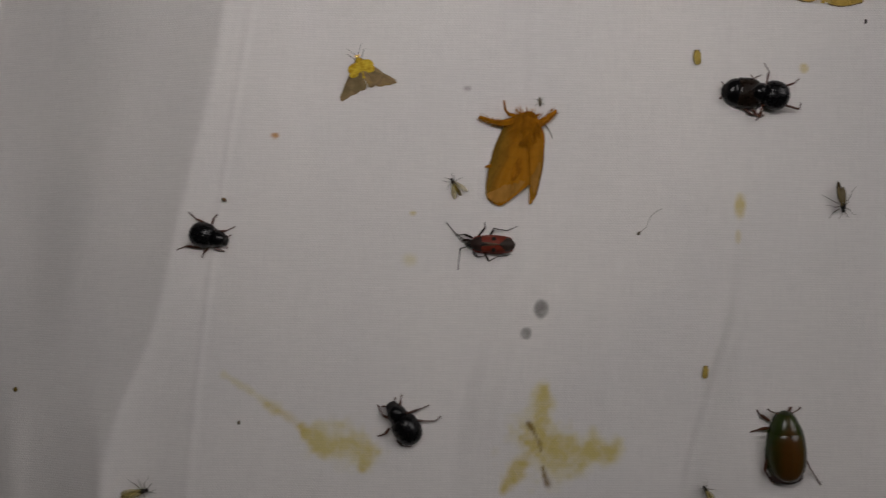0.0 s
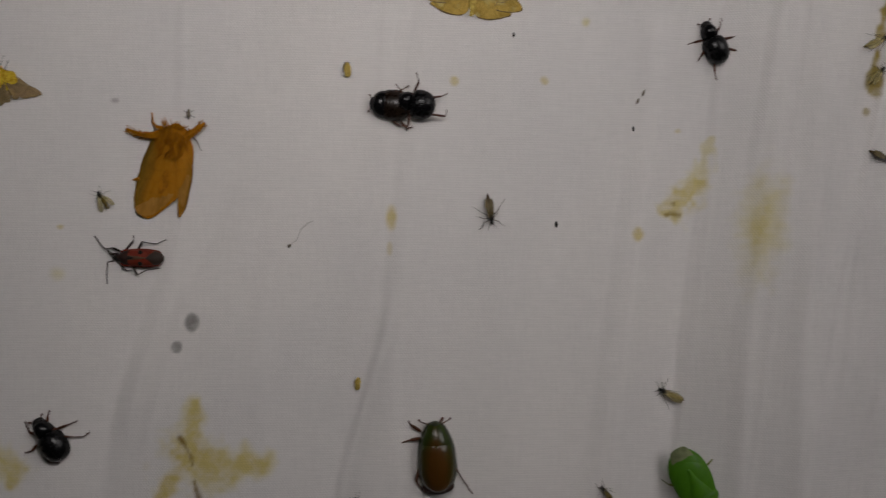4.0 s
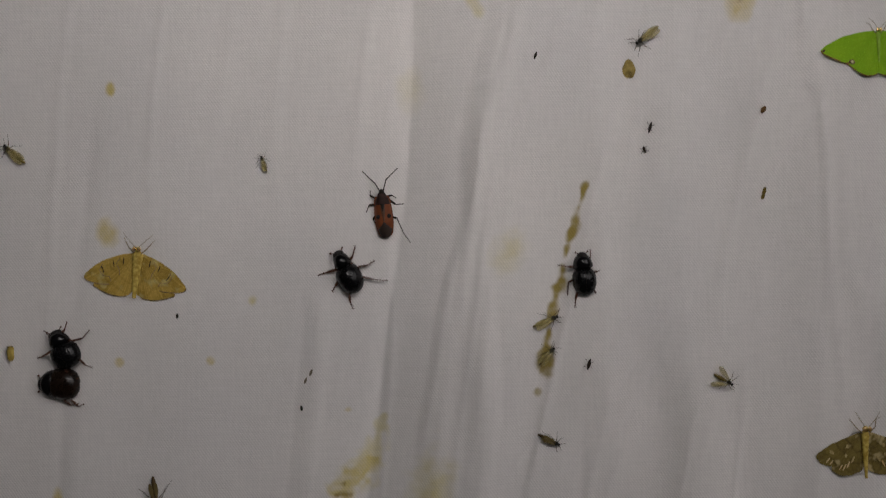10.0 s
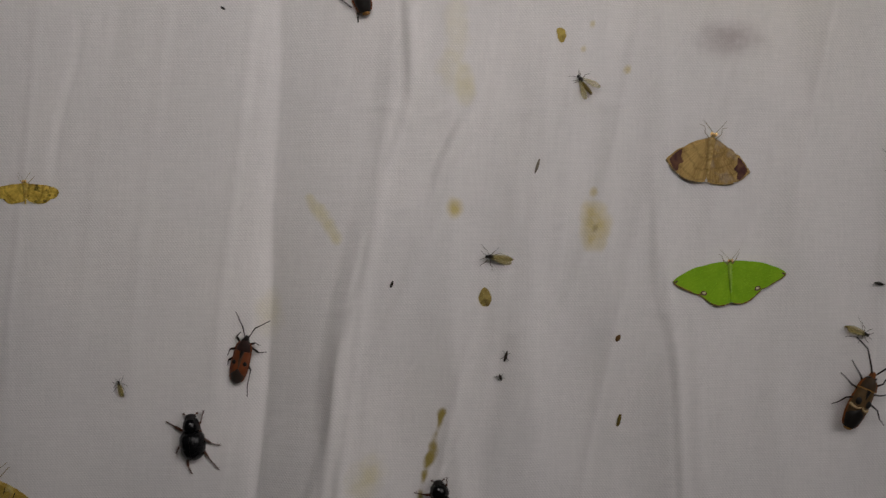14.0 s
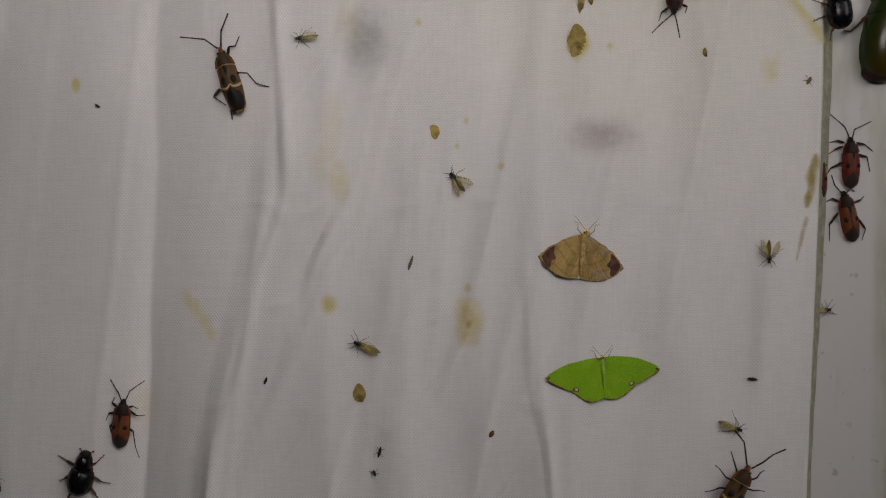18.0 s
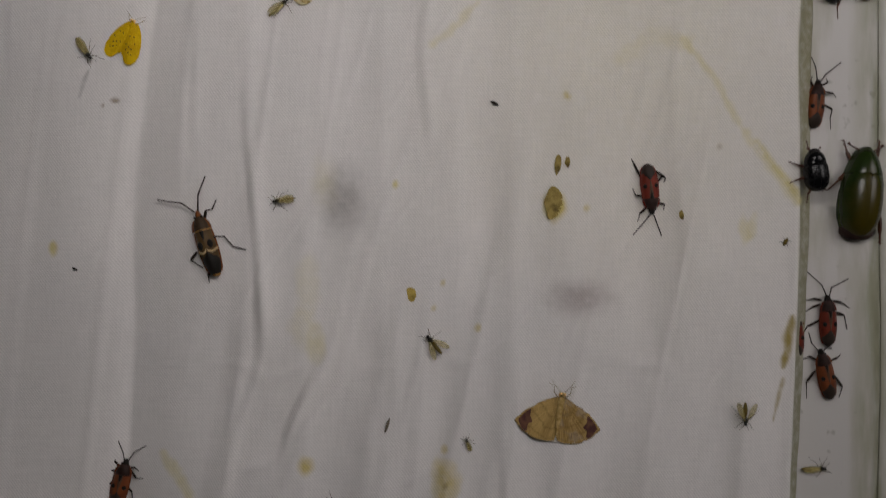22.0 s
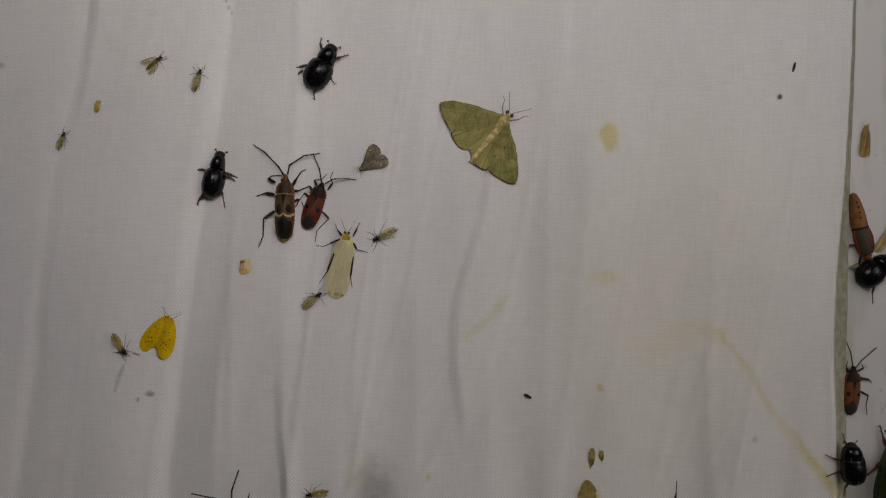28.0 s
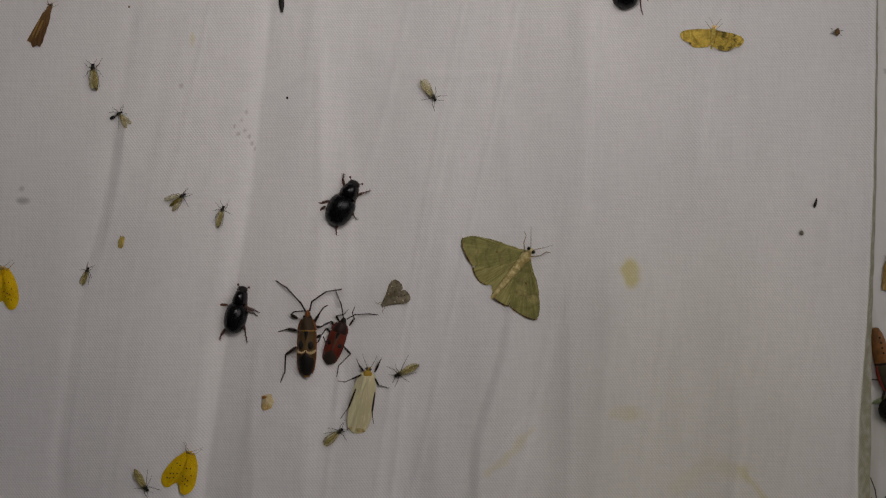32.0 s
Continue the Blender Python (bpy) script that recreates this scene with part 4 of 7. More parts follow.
def bent_leg(body, line, r, high, mat, name="leg", spines=False):
    """A leg through the joints (x, y) of line: it rises to the knee and comes down to the cloth; a shin may bear spines."""
    n = len(line)
    z = [high * 0.6] + [max(high * (1 - i / (n - 1)) * 1.25, r) for i in range(1, n)]
    pts = [Vector((x, y, h)) for (x, y), h in zip(line, z)]
    full = [pts[0]]
    for a, b in zip(pts, pts[1:]):
        full += [a.lerp(b, 0.3) + Vector((0, 0, 0.04 * high)), a.lerp(b, 0.85), b]
    k = len(full) - 1
    if name == "feeler":
        thick = [r * (1.0 if i % 3 else 1.25) * (1 - 0.25 * i / k) for i in range(k + 1)]
    else:
        thick = [r * (0.9 + 0.75 * math.sin(math.pi * min(i / 3.0, 1)) if i < 4 else 0.95 - 0.5 * i / k) for i in range(k + 1)]
    bm = tube(full, thick)
    if spines and n > 2:
        shin = pts[-1] - pts[-2]
        side = Vector((-shin.y, shin.x, 0)).normalized()
        for i, f in enumerate((0.3, 0.5, 0.7, 0.85)):
            at = pts[-2] + shin * f
            tube([at, at + side * r * (2.1 if i % 2 else -2.1) + shin.normalized() * r * 1.3], [r * 0.35, r * 0.08], 4, bm)
    return part(name, bm, mat, body, root=pts[0])


# ---- insects: kinds ----
def dung_beetle(u, v, turn, L=11.0, W=6.4, seed=0, label="", board=False, mat=None, group="black beetles", legs=None, neck=0.70, lift=0.0, snug=False, limbs=()):
    """A black scarab: clubbed feelers, small head, rounded pronotum, waist, two swollen wing cases, toothed legs."""
    mat = mat or M_BLACK
    b = thing("beetle", u, v, turn, label or "glossy black dung beetle with brown legs, clinging to the sheet", "beetle", group, board, lift)
    head = part("head", egg(0.36 * L, 0.5 * L, W * 0.22, L * 0.12, 0.06 * L, fat=0.45), M_BLACK_DULL, b)
    for side in (1, -1):
        part("eye", ball(side * W * 0.19, 0.405 * L, 0.11 * L, 0.022 * L, 0.022 * L, 0.022 * L, 7), M_EYE_DARK, head)
    part("pronotum", loft([(y * L, 0, W * w * neck, 0.05 * L, h * L) for y, w, h in ((0.42, 0.2, 0.1), (0.41, 0.29, 0.15), (0.37, 0.37, 0.19), (0.3, 0.44, 0.225), (0.22, 0.49, 0.235), (0.165, 0.5, 0.22), (0.135, 0.5 if snug else 0.46, 0.25 if snug else 0.19), (0.115, 0.49 if snug else 0.36, 0.24 if snug else 0.14))], 14), M_BLACK_PLAIN, b)
    part("waist", loft([(0.13 * L, 0, W * 0.26, 0.05 * L, 0.13 * L), (0.07 * L, 0, W * 0.3, 0.05 * L, 0.15 * L)], 10), M_BLACK_DULL, b)
    for side, (a0, a1) in ((1, (0.0, math.pi / 2)), (-1, (math.pi / 2, math.pi))):
        part("wing_case", loft([(y * L, 0.012 * side, W * w, 0.05 * L, h * L) for y, w, h in ((0.12, 0.46 if snug else 0.24, 0.24 if snug else 0.13), (0.1, 0.475 if snug else 0.36, 0.255 if snug else 0.19), (0.06, 0.48 if snug else 0.43, 0.26 if snug else 0.235), (-0.02, 0.485, 0.27), (-0.13, 0.5, 0.285), (-0.25, 0.485, 0.275), (-0.35, 0.43, 0.245), (-0.42, 0.35, 0.2), (-0.47, 0.23, 0.14), (-0.498, 0.09, 0.06))], 9, a0, a1), mat, b)
    part("belly", egg(-0.47 * L, 0.36 * L, W * 0.4, L * 0.08, 0.01 * L), M_LEG_BROWN, b)
    for side in (1, -1):
        root = (side * W * 0.14, 0.46 * L, 0.09 * L)
        bm = tube([root, (side * W * 0.2, 0.48 * L, 0.08 * L), (side * W * 0.24, 0.495 * L, 0.07 * L)], 0.009 * L)
        tube([(side * W * 0.24, 0.49 * L, 0.07 * L), (side * W * 0.275, 0.52 * L, 0.07 * L)], [0.024 * L, 0.02 * L], bm=bm)
        part("feeler", bm, M_LEG_BROWN, b, root=root)
    if limbs:
        b_legs = [bent_leg(b, line, L * 0.019, L * 0.1, legs or M_LEG_BROWN, spines=True) for line in limbs]
    else:
        b_legs = six_legs(b, L, W * 0.95, L * 0.42, L * 0.023, legs or M_LEG_BROWN, seed, 0.4, (0.26, 0.08, -0.08), (42, -8, -50))
    return b, b_legs


def ground_beetle(u, v, turn, L=12, W=6.0, seed=0, limbs=()):
    b, _ = dung_beetle(u, v, turn, L, W, seed, "slender glossy black beetle with narrow waist, on the sheet", neck=0.66, limbs=limbs)
    return b


def seed_bug(u, v, turn, L=12.5, W=4.9, seed=0, label="", board=False, shell=None, big=False, group="red and black bugs", limbs=(), horns=()):
    """A flat oval true bug: head, pronotum, scutellum, two spotted fore wings, dark membrane, long jointed feelers."""
    shell = shell or M_RED
    b = thing("seed_bug", u, v, turn, label or "red and black seed bug with two round spots, on the sheet", "bug", group, board)
    H, W = 0.15 * L, W * 0.9
    part("belly", egg(-0.49 * L, 0.3 * L, W * 0.5, H * 0.7, 0.03 * L, fat=0.45, power=2.6), M_RUST if big else shell, b)
    head = part("head", egg(0.37 * L, 0.5 * L, W * (0.14 if big else 0.17), H * 0.7, 0.05 * L, fat=0.35), M_RUST if big else M_SOOT, b)
    for side in (1, -1):
        part("eye", ball(side * W * 0.18, 0.4 * L, 0.11 * L, 0.018 * L, 0.022 * L, 0.018 * L, 7), M_EYE_DARK, head)
    pron = part("pronotum", loft([(0.405 * L, 0, W * 0.17, 0.05 * L, H * 0.65), (0.37 * L, 0, W * 0.27, 0.05 * L, H * 0.82), (0.29 * L, 0, W * 0.4, 0.05 * L, H * 0.97), (0.22 * L, 0, W * 0.45, 0.05 * L, H), (0.18 * L, 0, W * 0.46, 0.05 * L, H * 0.93)]), M_DARK_OLIVE if big else M_DUSKY, b)
    if big:
        part("hind_rim", loft([(0.205 * L, 0, W * 0.462, 0.05 * L, H * 1.0), (0.185 * L, 0, W * 0.464, 0.05 * L, H * 0.97)]), M_TAN, pron)
    wing = M_OLIVE_SHELL if big else shell
    for side, (a0, a1) in ((1, (0.0, math.pi / 2)), (-1, (math.pi / 2, math.pi))):
        rows = [(0.18, 0.455, 0.96), (0.05, 0.485, 1.0), (-0.1, 0.5, 0.98), (-0.24, 0.475, 0.9), (-0.3, 0.44, 0.8)]
        rim = rows + [(-0.38, 0.40, 0.6), (-0.44, 0.3, 0.5)]
        fore = part("fore_wing", loft([(y * L, 0, W * w, 0.05 * L, H * h) for y, w, h in rows], 8, a0, a1), wing, b)
        sy = -0.02 * L if big else -0.06 * L
        part("spot", ball(side * W * (0.24 if big else 0.29), sy, 0.05 * L + H * (0.82 if big else 0.74), W * (0.18 if big else 0.155), (0.068 if big else 0.05) * L, 0.03 * L), M_SOOT, fore, "round black spot")
        part("edge", tube([(side * W * w * 0.985, y * L, 0.05 * L + H * h * 0.16) for y, w, h in rim], 0.017 * L), M_RUST if big else shell, fore)
        part("shoulder", tube([(side * W * w, y * L, 0.05 * L + H * 0.25) for y, w in ((0.36, 0.3), (0.29, 0.4), (0.2, 0.45))], [0.012 * L, 0.022 * L, 0.026 * L]), M_RUST if big else shell, pron)
        if big:
            arc = [(side * W * x, y * L, 0.05 * L + H * z) for x, y, z in ((0.49, -0.10, 0.3), (0.38, -0.125, 0.66), (0.24, -0.135, 0.9), (0.1, -0.12, 1.0), (0.02, -0.09, 1.01))]
            part("pale_band", tube(arc, [0.022 * L, 0.022 * L, 0.018 * L, 0.013 * L, 0.006 * L]), M_CREAM, fore, "cream arc")
    if not big:
        part("inner_wing", loft([(y * L, 0, W * w, 0.055 * L, H * h) for y, w, h in ((0.18, 0.34, 0.97), (0.08, 0.33, 1.0), (0.0, 0.27, 1.015), (-0.08, 0.19, 1.015), (-0.16, 0.07, 1.0))], 10), M_ASH, b, "ash-grey middle of the folded wings")
    part("scutellum", loft([(0.19 * L, 0, W * 0.26, 0.055 * L, H * 1.02), (0.11 * L, 0, W * 0.16, 0.06 * L, H * 1.03), (0.04 * L, 0, W * 0.03, 0.065 * L, H * 0.99)]), M_SOOT, b)
    start = -0.13 if big else -0.17
    part("membrane", loft([(y * L, 0, W * w, 0.052 * L, H * h) for y, w, h in ((start, 0.06, 1.0), (start - 0.03, 0.3 if big else 0.2, 1.01), (start - 0.08, 0.46 if big else 0.36, 0.99), (start - 0.15, 0.465 if big else 0.43, 0.9), (-0.4, 0.37, 0.75), (-0.46, 0.25, 0.55), (-0.495, 0.1, 0.35))], 12), M_SOOT if big else M_MEMBRANE, b)
    if big:
        part("pale_tip", egg(-0.505 * L, -0.44 * L, W * 0.22, H * 0.55, 0.045 * L), M_TAN, b)
    if horns:
        for line in horns:
            bent_leg(b, line, L * 0.012, L * 0.13, M_LEG_DARK, "feeler")
    else:
        rd = random.Random(seed + 50)
        for side in (1, -1):
            root = Vector((side * W * 0.12, 0.47 * L, 0.1 * L))
            a = radians(rd.uniform(18, 42))
            f = L * (0.62 if big else 0.5)
            p1 = root + Vector((side * math.sin(a), math.cos(a), 0)) * f * 0.3 + Vector((0, 0, 0.05 * L))
            p2 = p1 + Vector((side * math.sin(a * 0.9), math.cos(a * 0.9), 0)) * f * 0.35
            p3 = p2 + Vector((side * math.sin(a * 1.6), math.cos(a * 1.6), 0)) * f * 0.38 - Vector((0, 0, 0.06 * L))
            part("feeler", tube([root, p1, p2, p3], [0.014 * L, 0.014 * L, 0.011 * L, 0.013 * L]), M_LEG_DARK, b, root=root)
    if limbs:
        legs = [bent_leg(b, line, L * 0.015, L * 0.09, M_LEG_DARK) for line in limbs]
    else:
        legs = six_legs(b, L, W, L * 0.36, L * 0.016, M_LEG_DARK, seed, 0.4, (0.3, 0.16, 0.02), (35, 2, -38))
    return b, legs


def long_bug(u, v, turn, L=17.5, W=4.3, limbs=()):
    """A long orange bug that shows its spotted hind body."""
    b = thing("long_bug", u, v, turn, "long orange bug with dark dots, on the white board", "bug", "red and black bugs", True)
    body = part("abdomen", loft([(y * L, 0, W * w, 0.03 * L, 0.11 * L * h) for y, w, h in ((-0.5, 0.12, 0.3), (-0.48, 0.24, 0.6), (-0.4, 0.36, 0.85), (-0.25, 0.46, 1.0), (-0.05, 0.5, 1.0), (0.05, 0.48, 0.9))], 12), M_ORANGE_TAN, b)
    for k in range(4):
        part("dot", ball(W * 0.02, (-0.36 + 0.075 * k) * L, 0.03 * L + 0.105 * L, 0.016 * L, 0.018 * L, 0.012 * L, 7), M_SOOT, body, "dark dot")
    part("belt", loft([(0.0, 0, W * 0.505, 0.028 * L, 0.115 * L), (0.03 * L, 0, W * 0.51, 0.028 * L, 0.115 * L)], 12), M_SOOT, b, "dark cross belt")
    part("back", loft([(y * L, 0, W * w, 0.03 * L, 0.12 * L * h) for y, w, h in ((0.03, 0.46, 0.95), (0.15, 0.48, 1.0), (0.28, 0.44, 1.0), (0.38, 0.34, 0.85), (0.41, 0.2, 0.6))], 12), M_DOVE, b)
    for side in (1, -1):
        part("side_flap", tube([(side * W * 0.46, 0.04 * L, 0.05 * L), (side * W * 0.5, 0.16 * L, 0.06 * L), (side * W * 0.46, 0.29 * L, 0.06 * L), (side * W * 0.3, 0.4 * L, 0.05 * L)], [0.018 * L, 0.026 * L, 0.024 * L, 0.015 * L], 7), M_RED_DARK, b)
    part("head", egg(0.39 * L, 0.5 * L, W * 0.2, 0.1 * L, 0.03 * L), M_RUST, b)
    for line in limbs:
        bent_leg(b, line, 0.22, 1.2, M_LEG_DARK)
    return b


def grey_thread(u, v, turn, L):
    b = thing("thread", u, v, turn, "thin grey husk thread with a dark knot on the sheet", "thread")
    part("strand", tube([(0, -0.5 * L, 0.25), (0.5, -0.2 * L, 0.3), (-0.3, 0.1 * L, 0.3), (0.1, 0.35 * L, 0.3), (0.9, 0.5 * L, 0.25)], [0.08, 0.05, 0.05, 0.06, 0.04]), M_LEG_GREY, b)
    part("knot", ball(0, -0.48 * L, 0.4, 0.45, 0.6, 0.35), M_LEG_GREY, b)
    return b


def shed_wing(u, v, turn, L=5.5, W=1.3):
    b = thing("loose_wing", u, v, turn, "narrow smoky shed insect wing on the white board", "wing", board=True)
    part("blade", blade([(0, 0.5 * L), (0.4 * W, 0.3 * L), (0.5 * W, -0.1 * L), (0.2 * W, -0.5 * L), (-0.3 * W, -0.4 * L), (-0.5 * W, 0.1 * L)], (0, 0.4 * L), 0.8, 0.5, 0.1), M_SMOKY, b)
    return b


def chafer(u, v, turn, L=18.0, W=10.6, bronze=True, board=False, limbs=()):
    """A large glossy leaf chafer."""
    b = thing("chafer_beetle", u, v, turn, "large glossy green chafer with bronze back" if bronze else "large glossy olive-green chafer on the white board", "beetle", "green chafers", board)
    mat = M_GREEN_BROWN if bronze else M_GREEN_SHELL
    part("head", egg(0.42 * L, 0.5 * L, W * 0.15, L * 0.11, 0.07 * L, fat=0.4), M_GREEN_DARK, b)
    part("pronotum", loft([(y * L, 0, W * w, 0.05 * L, h * L) for y, w, h in ((0.478, 0.15, 0.09), (0.46, 0.2, 0.12), (0.41, 0.265, 0.155), (0.34, 0.33, 0.19), (0.27, 0.385, 0.21), (0.22, 0.42, 0.22), (0.2, 0.43, 0.22))], 14), mat if bronze else M_GREEN_SHELL, b)
    part("rim", egg(-0.5 * L, 0.24 * L, W * 0.5, L * 0.15, 0.03 * L, fat=0.5, power=2.5, n=14), M_GREEN_DARK if bronze else M_GREEN_SHELL, b)
    for side, (a0, a1) in ((1, (0.0, math.pi / 2)), (-1, (math.pi / 2, math.pi))):
        part("wing_case", loft([(y * L, 0.012 * side, W * w, 0.05 * L, h * L) for y, w, h in ((0.205, 0.4, 0.21), (0.18, 0.435, 0.225), (0.1, 0.465, 0.24), (-0.05, 0.485, 0.245), (-0.2, 0.475, 0.24), (-0.32, 0.425, 0.215), (-0.4, 0.34, 0.18), (-0.45, 0.24, 0.14), (-0.475, 0.12, 0.09))], 10, a0, a1), mat, b)
    part("tail_plate", egg(-0.515 * L, -0.3 * L, W * 0.4, L * 0.13, 0.035 * L, fat=0.5, power=2.4, n=14), M_DUSKY, b, "dull brown tail plate")
    part("scutellum", loft([(0.2 * L, 0, W * 0.09, 0.18 * L, L * 0.1), (0.13 * L, 0, W * 0.02, 0.2 * L, L * 0.085)], 6), M_GREEN_SHELL, b)
    for side in (1, -1):
        root = (side * W * 0.16, 0.46 * L, 0.1 * L)
        part("feeler", tube([root, (side * W * 0.34, 0.5 * L, 0.08 * L), (side * W * 0.4, 0.53 * L, 0.07 * L)], [0.01 * L, 0.008 * L, 0.018 * L]), M_LEG_BROWN, b, root=root)
    for line in limbs:
        bent_leg(b, line, L * 0.015, L * 0.08, M_LEG_BROWN, spines=True)
    return b


def shield_bug(u, v, turn, L=17.0, W=10.5, limbs=()):
    """A flat leaf-green bug: low rounded body, shield, two hard wings, a clear wing end and thin legs."""
    b = thing("shield_bug", u, v, turn, "flat leaf-green shield bug with clear wing end and thin olive legs", "bug")
    part("body", egg(-0.47 * L, 0.42 * L, W * 0.5, L * 0.1, 0.04 * L, fat=0.5, power=2.5, n=16, k=12), M_GREEN_BUG, b)
    for side, (a0, a1) in ((1, (0.0, math.pi / 2)), (-1, (math.pi / 2, math.pi))):
        part("fore_wing", egg(-0.36 * L, 0.2 * L, W * 0.47, L * 0.11, 0.045 * L, fat=0.55, power=2.3, n=9, k=10, a0=a0, a1=a1), M_GREEN_BUG, b)
    part("membrane", blade([(-2.6, -0.3 * L), (2.6, -0.3 * L), (2.7, -0.42 * L), (1.6, -0.495 * L), (-1.6, -0.495 * L), (-2.7, -0.42 * L)], (0, -0.36 * L), 0.13 * L, 0.1 * L, 0.08, 3, 0.03), M_SMOKY, b, "clear greyish wing end")
    part("scutellum", loft([(0.2 * L, 0, W * 0.3, 0.1 * L, L * 0.065), (0.0, 0, W * 0.2, 0.1 * L, L * 0.07), (-0.2 * L, 0, W * 0.05, 0.1 * L, L * 0.06)]), M_GREEN_BUG, b)
    part("pronotum", egg(0.16 * L, 0.43 * L, W * 0.46, L * 0.115, 0.045 * L, fat=0.3, n=14), M_GREEN_BUG, b)
    head = part("head", egg(0.38 * L, 0.5 * L, W * 0.17, L * 0.07, 0.05 * L), M_GREEN_BUG, b)
    for side in (1, -1):
        part("eye", ball(side * W * 0.15, 0.42 * L, 0.09 * L, 0.02 * L, 0.022 * L, 0.02 * L, 7), M_EYE_DARK, head)
        root = (side * W * 0.1, 0.47 * L, 0.08 * L)
        part("feeler", tube([root, (side * W * 0.24, 0.56 * L, 0.08 * L), (side * W * 0.34, 0.68 * L, 0.04 * L)], 0.007 * L), M_LEG_OLIVE, b, root=root)
    for line in limbs:
        bent_leg(b, line, L * 0.011, L * 0.06, M_LEG_OLIVE)
    return b


def moth_body(b, L, mat, eye=None, length=0.5, width=0.1, feeler=0.32, spread=40, z=0.5, legs=True, seed=0, feeler_mat=None):
    """Head with shining eyes, thorax, ringed abdomen, feelers and fore legs; the head's front lies at y = 0."""
    rd = random.Random(seed)
    head = part("head", ball(0, -0.05 * L, z + 0.03 * L, 0.055 * L, 0.05 * L, 0.05 * L), mat, b)
    for side in (1, -1):
        if eye:
            part("eye", ball(side * 0.045 * L, -0.04 * L, z + 0.075 * L, 0.032 * L, 0.034 * L, 0.03 * L), eye, head)
        else:
            part("eye", ball(side * 0.04 * L, -0.045 * L, z + 0.085 * L, 0.036 * L, 0.042 * L, 0.011 * L, 12), M_EYE, head, "shining golden eye")
    part("thorax", egg(-0.3 * L, -0.07 * L, width * L, 0.06 * L, z * 0.5 + 0.2, fat=0.55), mat, b)
    secs = [(-0.26 * L - length * L * i / 9, 0, width * L * (0.86 - 0.06 * i) * (1.0 if i % 2 else 0.92), z * 0.5 + 0.35, 0.034 * L * (1 - 0.06 * i)) for i in range(10)]
    part("abdomen", loft(secs, 8), mat, b)
    for side in (1, -1):
        a = radians(spread + rd.uniform(-12, 12))
        root = Vector((side * 0.03 * L, -0.01 * L, z + 0.08 * L))
        tip = root + Vector((side * math.sin(a), math.cos(a), -0.1)) * feeler * L
        mid = (root + tip) / 2 + Vector((side * 0.02 * L, 0.02 * L, 0.02 * L))
        part("feeler", tube([root, mid, tip], [0.006 * L, 0.0045 * L, 0.003 * L]), feeler_mat or M_LEG_PALE, b, root=root)
        if legs:
            root = (side * 0.06 * L, -0.12 * L, 0.06 * L)
            pts = [root, (side * 0.16 * L, -0.02 * L, 0.06 * L), (side * (0.2 + rd.uniform(-0.04, 0.06)) * L, 0.1 * L, 0.02 * L), (side * 0.27 * L, 0.13 * L, 0.015 * L)]
            add_leg(b, pts, 0.009 * L, feeler_mat or M_LEG_PALE)


def spread_moth(u, v, turn, fore, hind, body, mats, label, name="moth", marks=(), lean=(0, 0), seed=0, eye=None, group="", fray=0.08, fringe=None, lines=(), **kw):
    """A moth at rest with flat open wings. fore, hind: right-hand outlines from the head's front, in mm; fringe: its material and the stretches of both outlines that carry it; lines: thin dark lines across the fore wings."""
    b = thing(name, u, v, turn, label, "moth", group, foot=2.0)
    drape(u, v, turn, False)
    fore, hind = ([(max(x - 0.65, -0.05) if x < 2.1 else x, y) for x, y in w] for w in (fore, hind))
    for side in (1, -1):
        c, s = math.cos(radians(lean[0] if side > 0 else -lean[1])), math.sin(radians(lean[0] if side > 0 else -lean[1]))
        spin = lambda pts: [(x * c + y * s, -x * s + y * c) for x, y in pts]
        h = spin(hind if side > 0 else mirrored(hind))
        f = spin(fore if side > 0 else mirrored(fore))
        root = spin([(side * 0.6, -2.2)])[0]
        part("hind_wing", blade(h, root, 0.42, 0.08, 0.08, seed=seed + 1, fray=fray), mats[1], b)
        wing = part("fore_wing", blade(f, root, 0.62, 0.17, 0.08, seed=seed, fray=fray), mats[0], b)
        if fringe:
            rd = random.Random(seed + side)
            for outline, (a, z), z_edge in ((fore, fringe[1], 0.16), (hind, fringe[2], 0.08)):
                rim = spin([(side * p.x, p.y) for p in rounded(outline)[a * 4:z * 4 + 1]])
                part("fringe", tube([(x, y, z_edge) for x, y in rim], [rd.uniform(0.07, 0.2) for _ in rim], 4), fringe[0], wing)
        for line in lines:
            path = [(p, min(math.hypot(p[0], p[1] + 2.2) / 12, 1)) for p in spin([(side * x, y) for x, y in line])]
            part("wing_line", tube([(*p, 0.70 - 0.46 * far) for p, far in path], 0.1, 4), M_DUSK_WING, wing)
        for nth, (mx, my, rx, ry, tilt, mat, on) in enumerate(marks):
            if on not in (0, side):
                continue
            if isinstance(rx, list):
                ring = rounded(rx, 3)
            else:
                ring = [(mx + rx * math.cos(k * 0.785) * math.cos(radians(tilt)) - ry * math.sin(k * 0.785) * math.sin(radians(tilt)), my + rx * math.cos(k * 0.785) * math.sin(radians(tilt)) + ry * math.sin(k * 0.785) * math.cos(radians(tilt))) for k in range(8)]
            ring = spin(ring if side > 0 else mirrored(ring))
            mid = (sum(p[0] for p in ring) / len(ring), sum(p[1] for p in ring) / len(ring))
            f_z = 0.62 - 0.42 * min(math.hypot(mid[0], mid[1] + 2.2) / 12, 1)
            part("marking", blade(ring, mid, f_z + 0.12 + 0.02 * nth, f_z + 0.10 + 0.02 * nth, 0.08, 2, 0.0), mat, wing)
    moth_body(b, body, mats[2], eye, seed=seed, **kw)
    DRAPE.clear()
    return b


